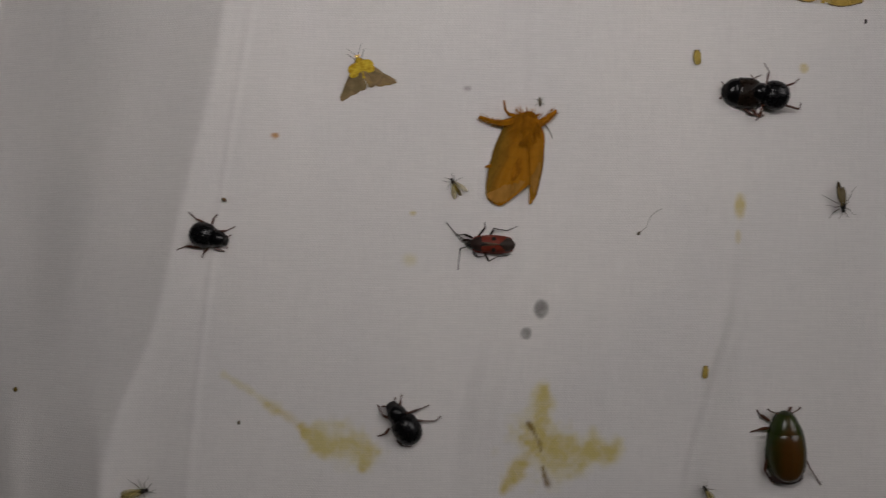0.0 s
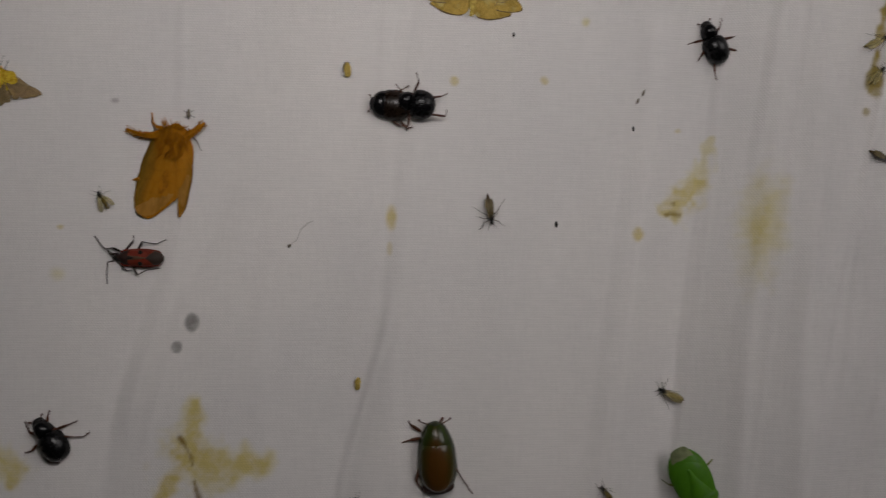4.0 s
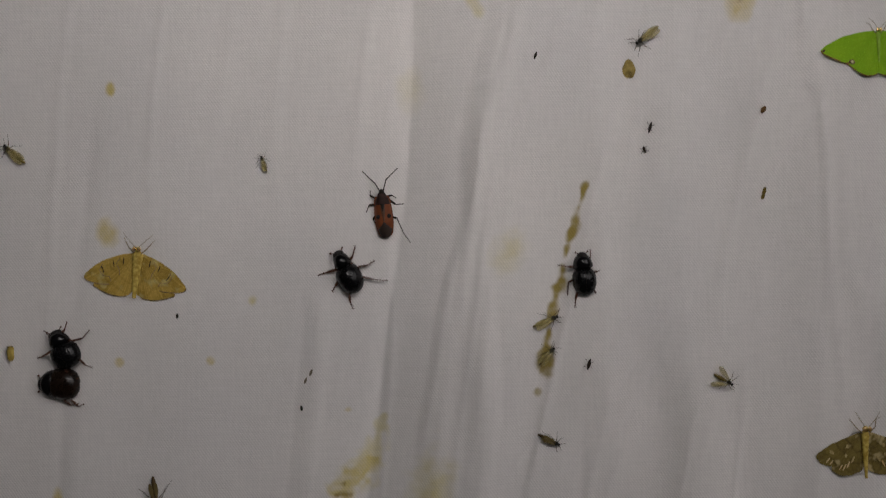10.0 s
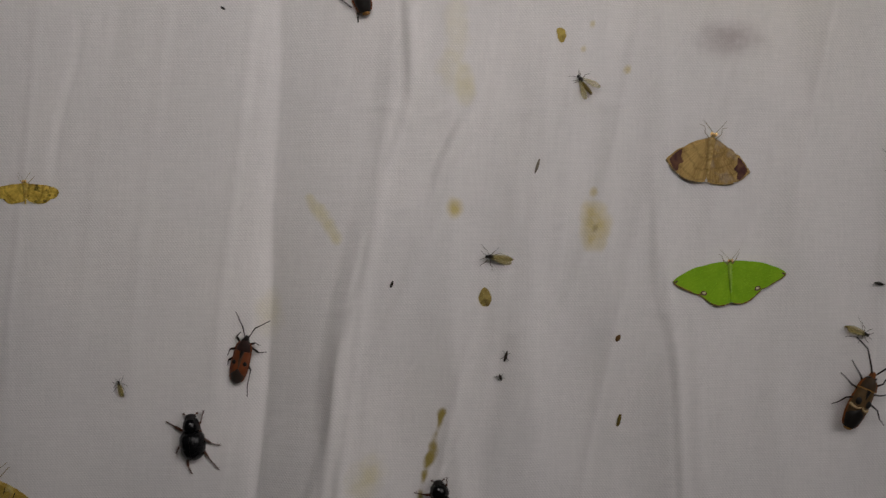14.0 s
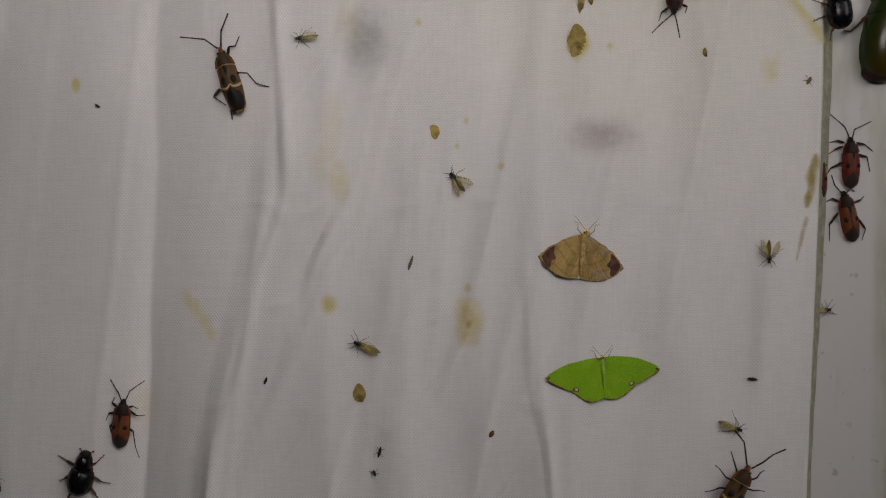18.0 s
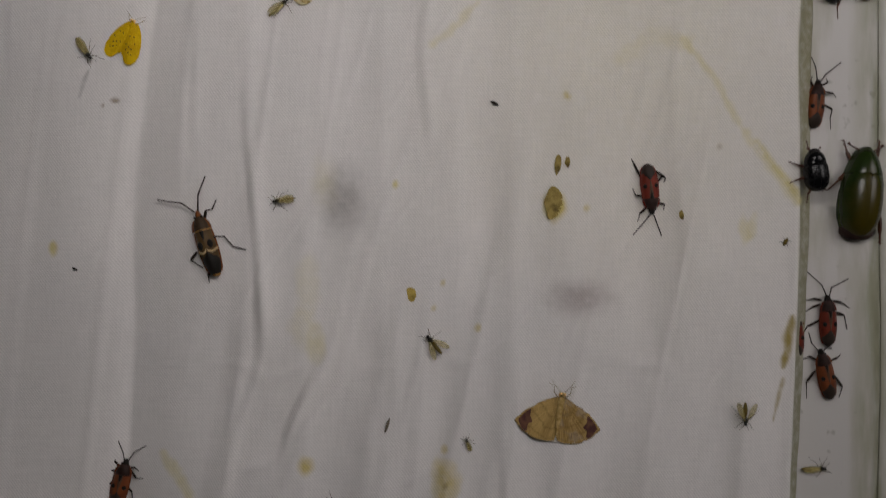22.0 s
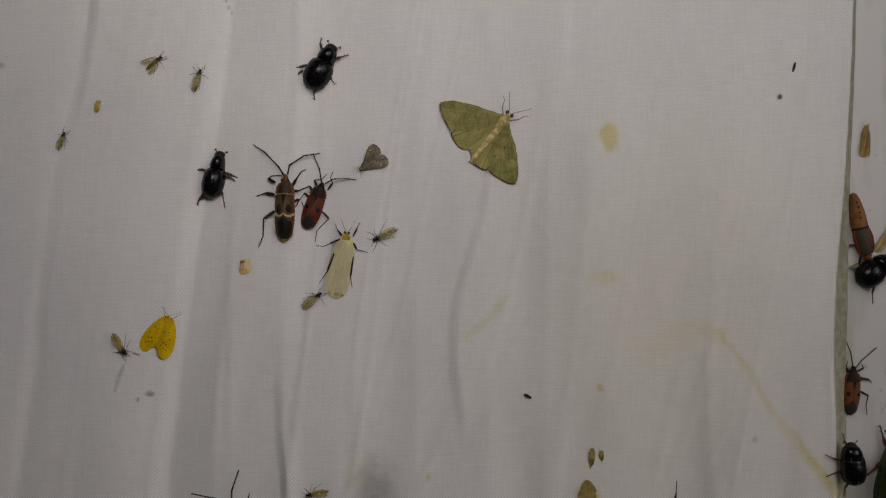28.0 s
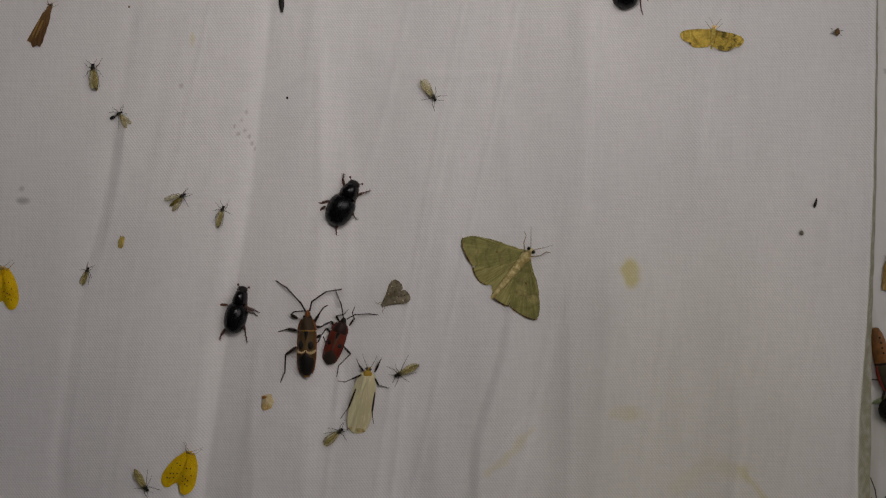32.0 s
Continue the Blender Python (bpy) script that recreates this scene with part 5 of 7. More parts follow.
def folded_moth(u, v, turn, wing, mats, body, label, name="moth", marks=(), seed=0, eye=None, group="", roof=1.6, fray=0.05, limbs=(), board=False, **kw):
    """A moth with its wings folded over its back. wing: right-hand outline."""
    b = thing(name, u, v, turn, label, "moth", group, board, foot=2.0)
    drape(u, v, turn, board)
    for side in (1, -1):
        pts = wing if side > 0 else mirrored(wing)
        top = part("fore_wing", blade(pts, (side * 0.3, -3.0), roof + (0.15 if side > 0 else 0.0), 0.12 + (0.1 if side > 0 else 0), 0.1, ripple=0.02, seed=seed + side, fray=fray), mats[0], b)
        for nth, (mx, my, rx, ry, tilt, mat, on) in enumerate(marks):
            if on not in (0, side):
                continue
            ring = [(side * mx + rx * math.cos(k * 0.785), my + ry * math.sin(k * 0.785)) for k in range(8)]
            far = min(math.hypot(mx, my + 3) / 12, 1)
            z = roof + (0.27 if side > 0 else 0.12) - (roof - 0.12) * far
            part("marking", blade(ring, (side * mx, my), z + 0.05 + 0.01 * nth, z + 0.02 + 0.01 * nth, 0.08, 2, 0.0), mat, top)
    moth_body(b, body, mats[1], eye, seed=seed, **kw)
    DRAPE.clear()
    for line in limbs:
        bent_leg(b, line, 0.17, 0.9, mats[2])
    return b


def fly(u, v, turn, L=6.0, style="folded", belly=None, wing=None, seed=0, label="", board=False, thin=False, group="small flies and midges"):
    """A winged midge, gnat or ant: head, thorax, abdomen, two wings, six thread legs, feelers."""
    kind = {"folded": "small pale-winged midge with dark head, resting on the sheet", "spread": "small gnat with spread pale wings, on the sheet",
            "ant": "winged ant with pale wings, on the sheet", "mosquito": "slender long-legged gnat with yellowish abdomen, on the sheet"}[style]
    b = thing("fly", u, v, turn, label or kind, "fly", group, board)
    rd = random.Random(seed + 9)
    belly, wing = belly or M_FLY_BELLY, wing or M_FLY_WING
    head = part("head", ball(0, 0.45 * L, 0.13 * L, 0.063 * L, 0.06 * L, 0.055 * L), M_FLY_BODY, b)
    part("thorax", ball(0, 0.31 * L, 0.16 * L, 0.095 * L, 0.12 * L, 0.09 * L), M_FLY_BODY, b)
    for side in (1, -1):
        part("eye", ball(side * 0.045 * L, 0.46 * L, 0.14 * L, 0.028 * L, 0.032 * L, 0.03 * L, 7), M_EYE_DARK, head)
    if style == "ant":
        part("waist", tube([(0, 0.22 * L, 0.12 * L), (0, 0.1 * L, 0.11 * L)], 0.025 * L), M_FLY_BODY, b)
        part("abdomen", ball(0, -0.05 * L, 0.12 * L, 0.09 * L, 0.16 * L, 0.09 * L), belly, b)
    else:
        part("abdomen", egg(-0.5 * L + (0.12 * L if style == "spread" else 0), 0.25 * L, 0.085 * L, 0.12 * L, 0.06 * L, k=6, n=6, fat=0.55), belly, b)
    for side in (1, -1):
        a = radians({"folded": 1, "spread": 24, "ant": 62, "mosquito": 3}[style] + rd.uniform(-5, 5))
        wl, ww = (0.74 if style != "mosquito" else 0.62) * L, (0.115 if style != "mosquito" else 0.075) * L
        ca, sa = math.cos(a), math.sin(a)
        base = [(0, 0), (ww * 0.7, -0.3 * wl), (ww, -0.7 * wl), (ww * 0.4, -wl), (-ww * 0.5, -0.95 * wl), (-ww * 0.8, -0.6 * wl)]
        sweep = 1 if style == "ant" else side
        if style == "ant":
            ca, sa = (math.cos(radians(112)), math.sin(radians(112))) if side > 0 else (math.cos(radians(88)), math.sin(radians(88)))
        pts = [(sweep * (0.04 * L + x * ca - y * sa), 0.32 * L + x * sa + y * ca) for x, y in base]
        part("wing", blade(pts if sweep > 0 else pts[::-1], (sweep * 0.04 * L, 0.32 * L), 0.24 * L, 0.2 * L + 0.02 * side * L, 0.05, 2, 0.01), wing, b)
        root = (side * 0.03 * L, 0.48 * L, 0.14 * L)
        q = rd.uniform(0.1, 0.25)
        part("feeler", tube([root, (side * q * L, 0.68 * L, 0.12 * L)], [0.009 * L, 0.006 * L], 4), M_LEG_FLY, b, root=root)
    six_legs(b, L, 0.2 * L, L * (0.46 if not thin else 0.5), 0.007 * L + 0.035, M_LEG_FLY, seed, 0.5, (0.37, 0.3, 0.22), (40, -8, -50))
    return b


def mite(u, v, turn, L=2.4, W=1.0, mat=None, label="", name="", category="", board=False, bend=0.0, legs=False):
    """A tiny dark scrap, springtail or beetle on the cloth."""
    mat = mat or M_SPECK
    nm = name or "insect_speck"
    lb = label or "tiny dark insect fragment stuck to the sheet"
    pts = [(bend * L * math.sin(math.pi * i / 5), L * (i / 5 - 0.5), W * 0.4) for i in range(6)]
    radii = [W * 0.5 * max(math.sin(math.pi * (0.1 + 0.8 * i / 5)), 0.25) for i in range(6)]
    bm = tube(pts, radii, 7)
    for p in bm.verts:
        p.co.z = max(p.co.z * 0.8, 0.0)
    if category == "leafhopper":
        bm.free()
        b = thing(nm, u, v, turn, lb, category, "leafhoppers", board)
        part("body", loft([(y * L, 0, W * w, 0.05, W * h) for y, w, h in ((0.5, 0.12, 0.25), (0.44, 0.32, 0.4), (0.34, 0.42, 0.5), (0.1, 0.36, 0.5), (-0.25, 0.24, 0.4), (-0.4, 0.1, 0.25))], 8), mat, b)
        for side in (1, -1):
            part("wing", blade([(side * x * W, y * L) for x, y in ((-0.06, 0.3), (0.42, 0.28), (0.5, 0.0), (0.4, -0.38), (0.15, -0.5), (-0.08, -0.4))][::side], (side * 0.2 * W, 0.2 * L), W * 0.62, W * 0.3, 0.05, 2, 0.03, 5, 0.05), mat, b)
            part("eye", ball(side * 0.3 * W, 0.45 * L, W * 0.3, 0.1 * W, 0.1 * W, 0.1 * W, 7), M_EYE_DARK, b)
        return b
    if not legs:
        ob = part(nm, bm, mat, None)
        ob.matrix_world = place(u, v, turn, board)
        return tagged(ob, lb, category or "speck", "specks on the sheet")
    b = thing(nm, u, v, turn, lb, category or "speck", "specks on the sheet", board)
    part("body", bm, mat, b)
    for i, side in enumerate((1, -1, 1, -1)):
        y = (0.2 if i < 2 else -0.1) * L
        part("leg", tube([(side * W * 0.4, y, W * 0.3), (side * W * 1.3, y + (0.2 if i < 2 else -0.25) * L, 0.05)], 0.05), M_LEG_DARK, b, root=(side * W * 0.4, y, W * 0.3))
    return b


def crust(u, v, turn, rx, ry, mat=None, label="", seed=0, name="dried_dropping", category="dropping", h=0.16):
    """A dried splash standing slightly proud of the cloth, with an uneven edge."""
    rd = random.Random(seed + 3)
    ring = [(rx * rd.uniform(0.75, 1.15) * math.cos(k * 0.5236), ry * rd.uniform(0.8, 1.12) * math.sin(k * 0.5236)) for k in range(12)]
    bm = blade(ring, (rd.uniform(-0.3, 0.3) * rx, rd.uniform(-0.3, 0.3) * ry), h, 0.06, 0.05, 4, 0.08)
    ob = part(name, bm, mat or M_CRUST, None)
    ob.matrix_world = place(u, v, turn)
    return tagged(ob, label or "dried olive-brown dropping crusted on the cloth", category, "dried droppings")


def fur(bm, spots, length, r, rd):
    """Tapered hairs at spots: (place, way)."""
    for at, way in spots:
        way = (Vector(way).normalized() + Vector((rd.uniform(-0.35, 0.35), rd.uniform(-0.35, 0.35), rd.uniform(-0.15, 0.3)))).normalized()
        tip = Vector(at) + way * length * rd.uniform(0.6, 1.2)
        tube([at, Vector(at).lerp(tip, 0.55) + Vector((0, 0, 0.08)), tip], [r, r * 0.8, r * 0.15], 3, bm)
    return bm


def orange_moth(u, v, turn):
    """A stout orange moth, fore legs thick with fur, one wing end torn away."""
    b = thing("moth", u, v, turn, "stout furry orange-brown moth with outstretched fore legs and a torn wing", "moth", foot=9.0)
    thorax = part("thorax", egg(-8.5, 0.3, 3.9, 2.3, 0.2, fat=0.66, n=16, k=12), M_ORANGE_FUR, b)
    rd, spots = random.Random(31), []
    for _ in range(320):
        y = rd.uniform(-7.6, 0.0)
        w = 3.7 * max(1 - ((y + 3.0) / 5.2) ** 2, 0.1) ** 0.5
        a = rd.uniform(0.25, math.pi - 0.25)
        spots.append(((w * math.cos(a), y, 0.3 + 2.2 * math.sin(a)), (0.55 * math.cos(a), -0.9 if y < -1.2 else 0.4, 0.25)))
    part("fur", fur(bmesh.new(), spots, 2.0, 0.13, rd), M_ORANGE_FUR, thorax, "long orange fur")
    part("head", ball(0.2, -0.3, 1.3, 1.7, 1.0, 1.1), M_ORANGE_FUR, b)
    part("abdomen", egg(-18, -6, 2.6, 1.5, 0.3, fat=0.6), M_ORANGE_FUR, b)
    wing = part("fore_wing", blade([(-1.0, -2.0), (-4.9, -3.4), (-6.3, -8.2), (-6.7, -15.0), (-6.1, -20.8), (-4.8, -23.7), (-2.5, -24.5), (-1.1, -24.3), (1.3, -21.9), (3.4, -19.0), (4.7, -16.4), (3.6, -11.0), (2.6, -6.0)][::-1], (-1.0, -6), 2.6, 0.4, 0.18, 5, 0.06, 1, 0.12), M_ORANGE_WING, b)
    part("pale_end", blade([(-5.4, -22.4), (-2.8, -20.7), (-0.7, -17.4), (1.6, -14.9), (3.2, -15.2), (2.8, -18.3), (0.9, -21.4), (-1.2, -23.6), (-3.5, -23.9)][::-1], (-2.4, -20), 1.15, 0.72, 0.1, 2, 0.0, 3, 0.12), M_ORANGE_PALE, wing, "pale tan wing end")
    wing = part("fore_wing", blade([(-0.4, -1.8), (3.3, -1.8), (5.4, -5.3), (6.7, -11.6), (7.0, -17.5), (6.7, -20.8), (5.7, -22.3), (5.5, -20.1), (4.6, -17.4), (3.4, -14.7), (1.1, -7.1)], (1.6, -6), 2.25, 0.4, 0.18, 5, 0.06, 2, 0.12), M_ORANGE_WING, b)
    part("pale_end", blade([(4.1, -13.2), (5.9, -11.2), (6.5, -15.4), (6.3, -19.4), (5.2, -17.2)], (4.6, -17), 1.35, 0.9, 0.1, 2, 0.0, 5, 0.12), M_ORANGE_PALE, wing, "pale tan wing end")
    add_leg(b, [Vector((*p, z)) for p, z in zip([(-3.5, -2.9), (-5.9, -4.0), (-8.2, -4.3), (-12.3, -3.8)], (1.0, 1.1, 1.0, 0.5))], 0.95, M_ORANGE_FUR, "fore_leg")
    add_leg(b, [Vector((*p, z)) for p, z in zip([(-3.3, -1.4), (-5.1, -1.4), (-6.2, -0.5), (-7.1, 1.8)], (1.0, 1.0, 0.8, 0.4))], 0.5, M_ORANGE_FUR, "fore_leg")
    add_leg(b, [Vector((*p, z)) for p, z in zip([(3.1, -1.9), (4.5, -0.3), (5.1, 0.7), (6.5, 2.6)], (1.0, 1.2, 1.0, 0.5))], 0.95, M_ORANGE_FUR, "fore_leg")
    for line in ([(-3.5, -2.9), (-5.9, -4.0), (-8.2, -4.3), (-12.0, -3.8)], [(3.1, -1.9), (4.5, -0.3), (5.1, 0.7), (6.3, 2.4)]):
        spots = []
        for p, q in zip(line, line[1:]):
            way = Vector((*q, 0)) - Vector((*p, 0))
            side = Vector((-way.y, way.x, 0)).normalized()
            for _ in range(22):
                f, k = rd.random(), rd.choice((-1, 1))
                spots.append((Vector((*p, 0.9)) + way * f + side * 0.5 * k, way.normalized() * 0.8 + side * k * 0.6))
        part("leg_fur", fur(bmesh.new(), spots, 1.0, 0.1, rd), M_ORANGE_FUR, b)
    add_leg(b, [Vector((*p, z)) for p, z in zip([(-6.0, -15.2), (-7.6, -15.9)], (0.6, 0.5))], 0.55, M_ORANGE_FUR, "hind_leg")
    add_leg(b, [Vector((*p, z)) for p, z in zip([(4.2, -1.6), (5.6, -2.4), (7.3, -4.5)], (0.9, 0.6, 0.3))], 0.22, M_LEG_GREY, "feeler")
    return b


# moths
HEART_WING = [(0.3, -0.6), (2.4, -2.3), (3.8, -5.6), (4.2, -8.6), (3.4, -10.6), (1.9, -10.9), (0.7, -9.4), (-0.3, -7.6)]
OCHRE_WINGS = ([(0.5, -1), (3, -1.1), (6.6, -1.7), (8, -2.9), (7, -4.5), (4, -4.6), (1, -3)], [(0.6, -2.5), (3, -3.5), (6, -4.2), (4.5, -5.8), (2, -5.6), (0.4, -4.5)])
FRECKLES = [(0.9, -4.2, 0.16, 0.14, 0, M_SOOT, 0), (1.8, -4.0, 0.14, 0.16, 0, M_SOOT, 0), (2.6, -5.6, 0.16, 0.14, 0, M_SOOT, 0), (0.8, -6.4, 0.18, 0.14, 0, M_SOOT, 0), (1.6, -6.8, 0.16, 0.18, 0, M_SOOT, 0), (2.3, -7.1, 0.2, 0.15, 0, M_SOOT, 0), (1.2, -7.7, 0.16, 0.15, 0, M_SOOT, 0), (2.0, -8.2, 0.15, 0.18, 0, M_SOOT, 0), (2.7, -8.4, 0.17, 0.14, 0, M_SOOT, 0)]
folded_moth(-26.5, 49.7, 18.0, [(0.5, -1), (2.6, -3), (7.4, -9.1), (5.6, -9.7), (2, -8.9), (0.2, -8.4)], (M_DUSK_WING, M_YELLOW_TUFT), 9.5, "moth with bright yellow shoulders and torn grey-brown wings", marks=[(1.5, -3.4, 1.9, 1.5, 0, M_YELLOW_TUFT, 0), (2.2, -4.6, 1.2, 0.9, 0, M_YELLOW_TUFT, 0)], seed=3, roof=1.3, fray=0.25, length=0.4, feeler_mat=M_LEG_DARK)
orange_moth(17.7, 35.1, -13.7)
spread_moth(93.5, 77.4, -6.0, [(0.8, -2.2), (3.5, -2.6), (7, -4.2), (10.3, -6.6), (12.7, -9.7), (11.0, -10.9), (6, -10.8), (2, -8)], [(1, -5), (5, -7), (9.8, -11.2), (8.6, -12.4), (5, -13.4), (2, -13), (0.1, -11)], 15.0, (M_GOLD_WING, M_GOLD_WING, M_GOLD_BODY), "olive-gold grass moth with short dark wing dashes, wings open flat", marks=[(3.2, -4.2, 0.12, 0.9, -8, M_SOOT, 0), (5.6, -5.4, 0.12, 0.9, -18, M_SOOT, 0), (8.2, -7.2, 0.12, 1.0, -30, M_SOOT, 0)], seed=5, lean=(-1, -4), length=0.62, width=0.1, fringe=(M_DUSK_WING, (4, 6), (2, 5)), lines=[[(4.2, -3.6), (4.9, -5.2), (4.0, -6.6), (3.6, -8.0)], [(8.4, -6.0), (9.0, -7.6), (8.0, -8.8), (6.2, -8.8), (5.6, -9.9)]])
spread_moth(278.0, 130.9, 4.0, [(0.8, -0.8), (6, -1.1), (10.3, -2.1), (14.4, -4.6), (11.2, -7), (7.6, -8.2), (2, -5)], [(0.8, -3), (6, -5), (8.3, -8), (7.3, -9.3), (5.4, -10.7), (3.2, -11.5), (1.2, -11.1), (0.1, -9.9)], 11.0, (M_GREEN_WING, M_GREEN_WING, M_GREEN_BODY), "bright leaf-green emerald moth with two white notch spots, wings open flat", marks=[(7.3, -8.0, 0.8, 0.55, 20, M_PLUM, 0), (7.25, -7.95, 0.45, 0.32, 20, M_WHITE_WING, 0), (13.8, -4.7, 0.45, 0.22, -40, M_PLUM, 0)], seed=6, length=0.5, width=0.06, z=0.25, fringe=(M_BRONZE_PALE, (3, 5), (2, 6)))
spread_moth(274.0, 162.4, -8.0, [(0.8, -1.6), (3.5, -2.5), (7.5, -4.8), (10.1, -7.2), (10.9, -8.3), (10.0, -9.3), (8.3, -10.9), (5, -11.5), (1.5, -8)], [(1, -5), (6, -9), (7, -11.6), (4, -12.6), (1.5, -12.5), (0.0, -10.8)], 13.0, (M_BROWN_WING, M_BROWN_WING, M_FAWN_BODY), "fawn-brown moth with plum-dark wing tips, wings half open", marks=[(0, 0, [(7.4, -5.2), (9.9, -7.7), (9.6, -9.2), (8.4, -10.7), (7.6, -10.4), (7.5, -9.0), (6.5, -8.3), (7.2, -6.9)], 0, 0, M_PLUM, 0)], seed=7, fray=0.16, length=0.55, width=0.075, fringe=(M_DUSK_WING, (4, 6), (2, 4)))
spread_moth(102.1, 150.9, 0.0, *OCHRE_WINGS, 8.0, (M_OCHRE_WING, M_OCHRE_WING, M_GOLD_BODY), "small mottled ochre-yellow moth, wings open flat", seed=8, length=0.5, width=0.09, group="ochre moths")
spread_moth(299.5, 362.6, -7.0, *OCHRE_WINGS, 8.0, (M_OCHRE_WING, M_OCHRE_WING, M_GOLD_BODY), "small mottled ochre-yellow moth, wings open flat", seed=8, length=0.5, width=0.09, group="ochre moths")
spread_moth(275.7, 32.5, 2.0, [(0.8, -1.8), (5, -3), (9, -4.6), (12.3, -7), (11, -9.2), (7, -9.8), (2, -7)], [(1, -5), (6, -8), (8.7, -10.5), (5.7, -12.5), (2, -11.7), (0.0, -9)], 15.0, (M_MOTTLE_WING, M_MOTTLE_WING, M_GOLD_BODY), "grey-brown moth with pale wing flecks, wings open flat", marks=[(4.6, -5.0, 0.35, 0.5, 0, M_STRAW, 0), (8.6, -6.3, 0.65, 0.4, 40, M_STRAW, 0), (5.0, -7.3, 0.35, 0.4, 0, M_STRAW, 0), (3.2, -8.4, 0.25, 0.9, 30, M_STRAW, 0), (4.4, -9.6, 0.2, 0.9, 25, M_PETAL, 0), (5.4, -10.2, 0.18, 0.9, 30, M_PETAL, 0), (6.4, -10.2, 0.16, 0.8, 35, M_PETAL, 0), (9.6, -8.2, 0.16, 0.8, 40, M_PETAL, 0), (8.8, -8.8, 0.16, 0.7, 40, M_PETAL, 0)], seed=9, length=0.62, width=0.07)
folded_moth(81.7, 164.4, -24.0, [(0.3, -0.5), (2.6, -3), (4.7, -9), (5.9, -15), (4.2, -17.2), (1.8, -14), (0.2, -12.3)], (M_STREAK_WING, M_STREAK_WING), 13.0, "brown moth with streaked dark and cream wings folded like a roof", marks=[(2.0, -7.0, 0.3, 3.0, 0, M_PETAL, 0), (3.6, -12.5, 0.35, 1.8, 0, M_SOOT, 0), (2.6, -12.0, 0.25, 1.4, 0, M_PETAL, 0)], seed=10, roof=2.2, length=0.6)
folded_moth(167.3, 255.6, -24.0, HEART_WING, (M_YELLOW_WING, M_YELLOW_WING), 9.0, "small egg-yellow moth with dark freckled heart-shaped folded wings", marks=FRECKLES, seed=11, roof=1.3, length=0.4, width=0.08, spread=48, group="yellow moths")
folded_moth(119.0, 302.1, -4.0, HEART_WING, (M_YELLOW_WING, M_YELLOW_WING), 9.0, "small egg-yellow moth with dark freckled heart-shaped folded wings", marks=FRECKLES, seed=12, roof=1.3, length=0.4, width=0.08, spread=48, group="yellow moths")
folded_moth(237.3, -29.3, 6.0, HEART_WING, (M_YELLOW_WING, M_YELLOW_WING), 9.0, "small egg-yellow moth with dark freckled heart-shaped folded wings", marks=FRECKLES, seed=13, roof=1.3, length=0.4, width=0.08, spread=48, group="yellow moths")
folded_moth(212.0, 276.5, -11.5, [(-0.6, -1.2), (1.8, -2.0), (2.7, -4.5), (3.0, -8), (3.1, -12), (2.75, -14.8), (1.4, -16.8), (-1.0, -16.9), (-1.8, -14), (-1.6, -7)], (M_WHITE_WING, M_CREAM_EDGE, M_LEG_DARK), 11.0, "slender ivory-white moth with yellow head and black legs, wings folded flat", marks=[(0.9, -16.1, 1.3, 0.5, 0, M_STRAW, 0)], seed=14, roof=1.5, length=0.7, width=0.1, eye=M_EYE_DARK, limbs=[((-1.1, -1.4), (-2.5, -0.2), (-3.6, 1.3)), ((1.6, -1.1), (2.2, 1.2), (2.6, 2.8)), ((-1.5, -2.3), (-3.7, -3.9), (-5.3, -5.0), (-7.1, -5.1)), ((2.0, -2.5), (3.2, -4.0), (6.0, -4.3)), ((-2.2, -6.1), (-3.0, -10.8), (-4.5, -14.3)), ((2.7, -6.0), (3.0, -11.0), (3.9, -13.8))], spread=28, legs=False, feeler_mat=M_LEG_DARK)
folded_moth(215.1, 291.8, 128.0, [(0.2, -0.5), (1.6, -2.5), (3.3, -5.4), (3.0, -7.0), (1.2, -7.4), (0.0, -6.3)], (M_GREY_WING, M_GREY_WING), 6.5, "small speckled grey moth with heart-shaped folded wings", marks=[(1.3, -3.4, 0.16, 0.14, 0, M_PETAL, 0), (2.3, -5.2, 0.2, 0.14, 0, M_PETAL, 0), (1.5, -6.2, 0.14, 0.16, 0, M_SOOT, 0), (0.8, -4.9, 0.14, 0.14, 0, M_SOOT, 0)], seed=15, roof=1.0, length=0.4, spread=60, eye=M_EYE_DARK)
spread_moth(253.3, 306.3, -39.5, [(0.4, -1.2), (3.6, -2.5), (8.7, -4.4), (13.1, -6.7), (15.2, -9.0), (14.2, -10.6), (11.3, -12.2), (8.9, -12.9), (7.6, -12.2), (3.8, -9.5), (0.6, -4.0)], [(0.1, -4.3), (5.5, -9.8), (8.0, -12.4), (8.3, -13.5), (7.0, -14.3), (5.2, -14.9), (3.4, -14.6), (2.3, -14.0), (0.1, -13.0), (0.6, -9.7)], 16.0, (M_OLIVE_WING, M_OLIVE_HIND, M_SILK_BODY), "greenish-olive silky moth with cream body, wings half open", marks=[(0, 0, [(0.8, -1.6), (4, -2.75), (8.7, -4.55), (12.6, -6.6), (8.7, -5.1), (4, -3.4), (1.0, -2.3)], 0, 0, M_OLIVE_HIND, 0), (6.4, -6.4, 0.3, 0.2, 0, M_BRONZE_WING, 0)], seed=16, lean=(16, 0), length=0.76, width=0.085, eye=M_EYE_DARK, fray=0.14, fringe=(M_BRONZE_WING, (4, 7), (2, 6)), lines=[[(5.2, -4.2), (5.4, -6.4), (3.6, -7.6)], [(9.8, -5.6), (9.6, -7.6), (8.0, -9.2), (6.2, -9.8)]])
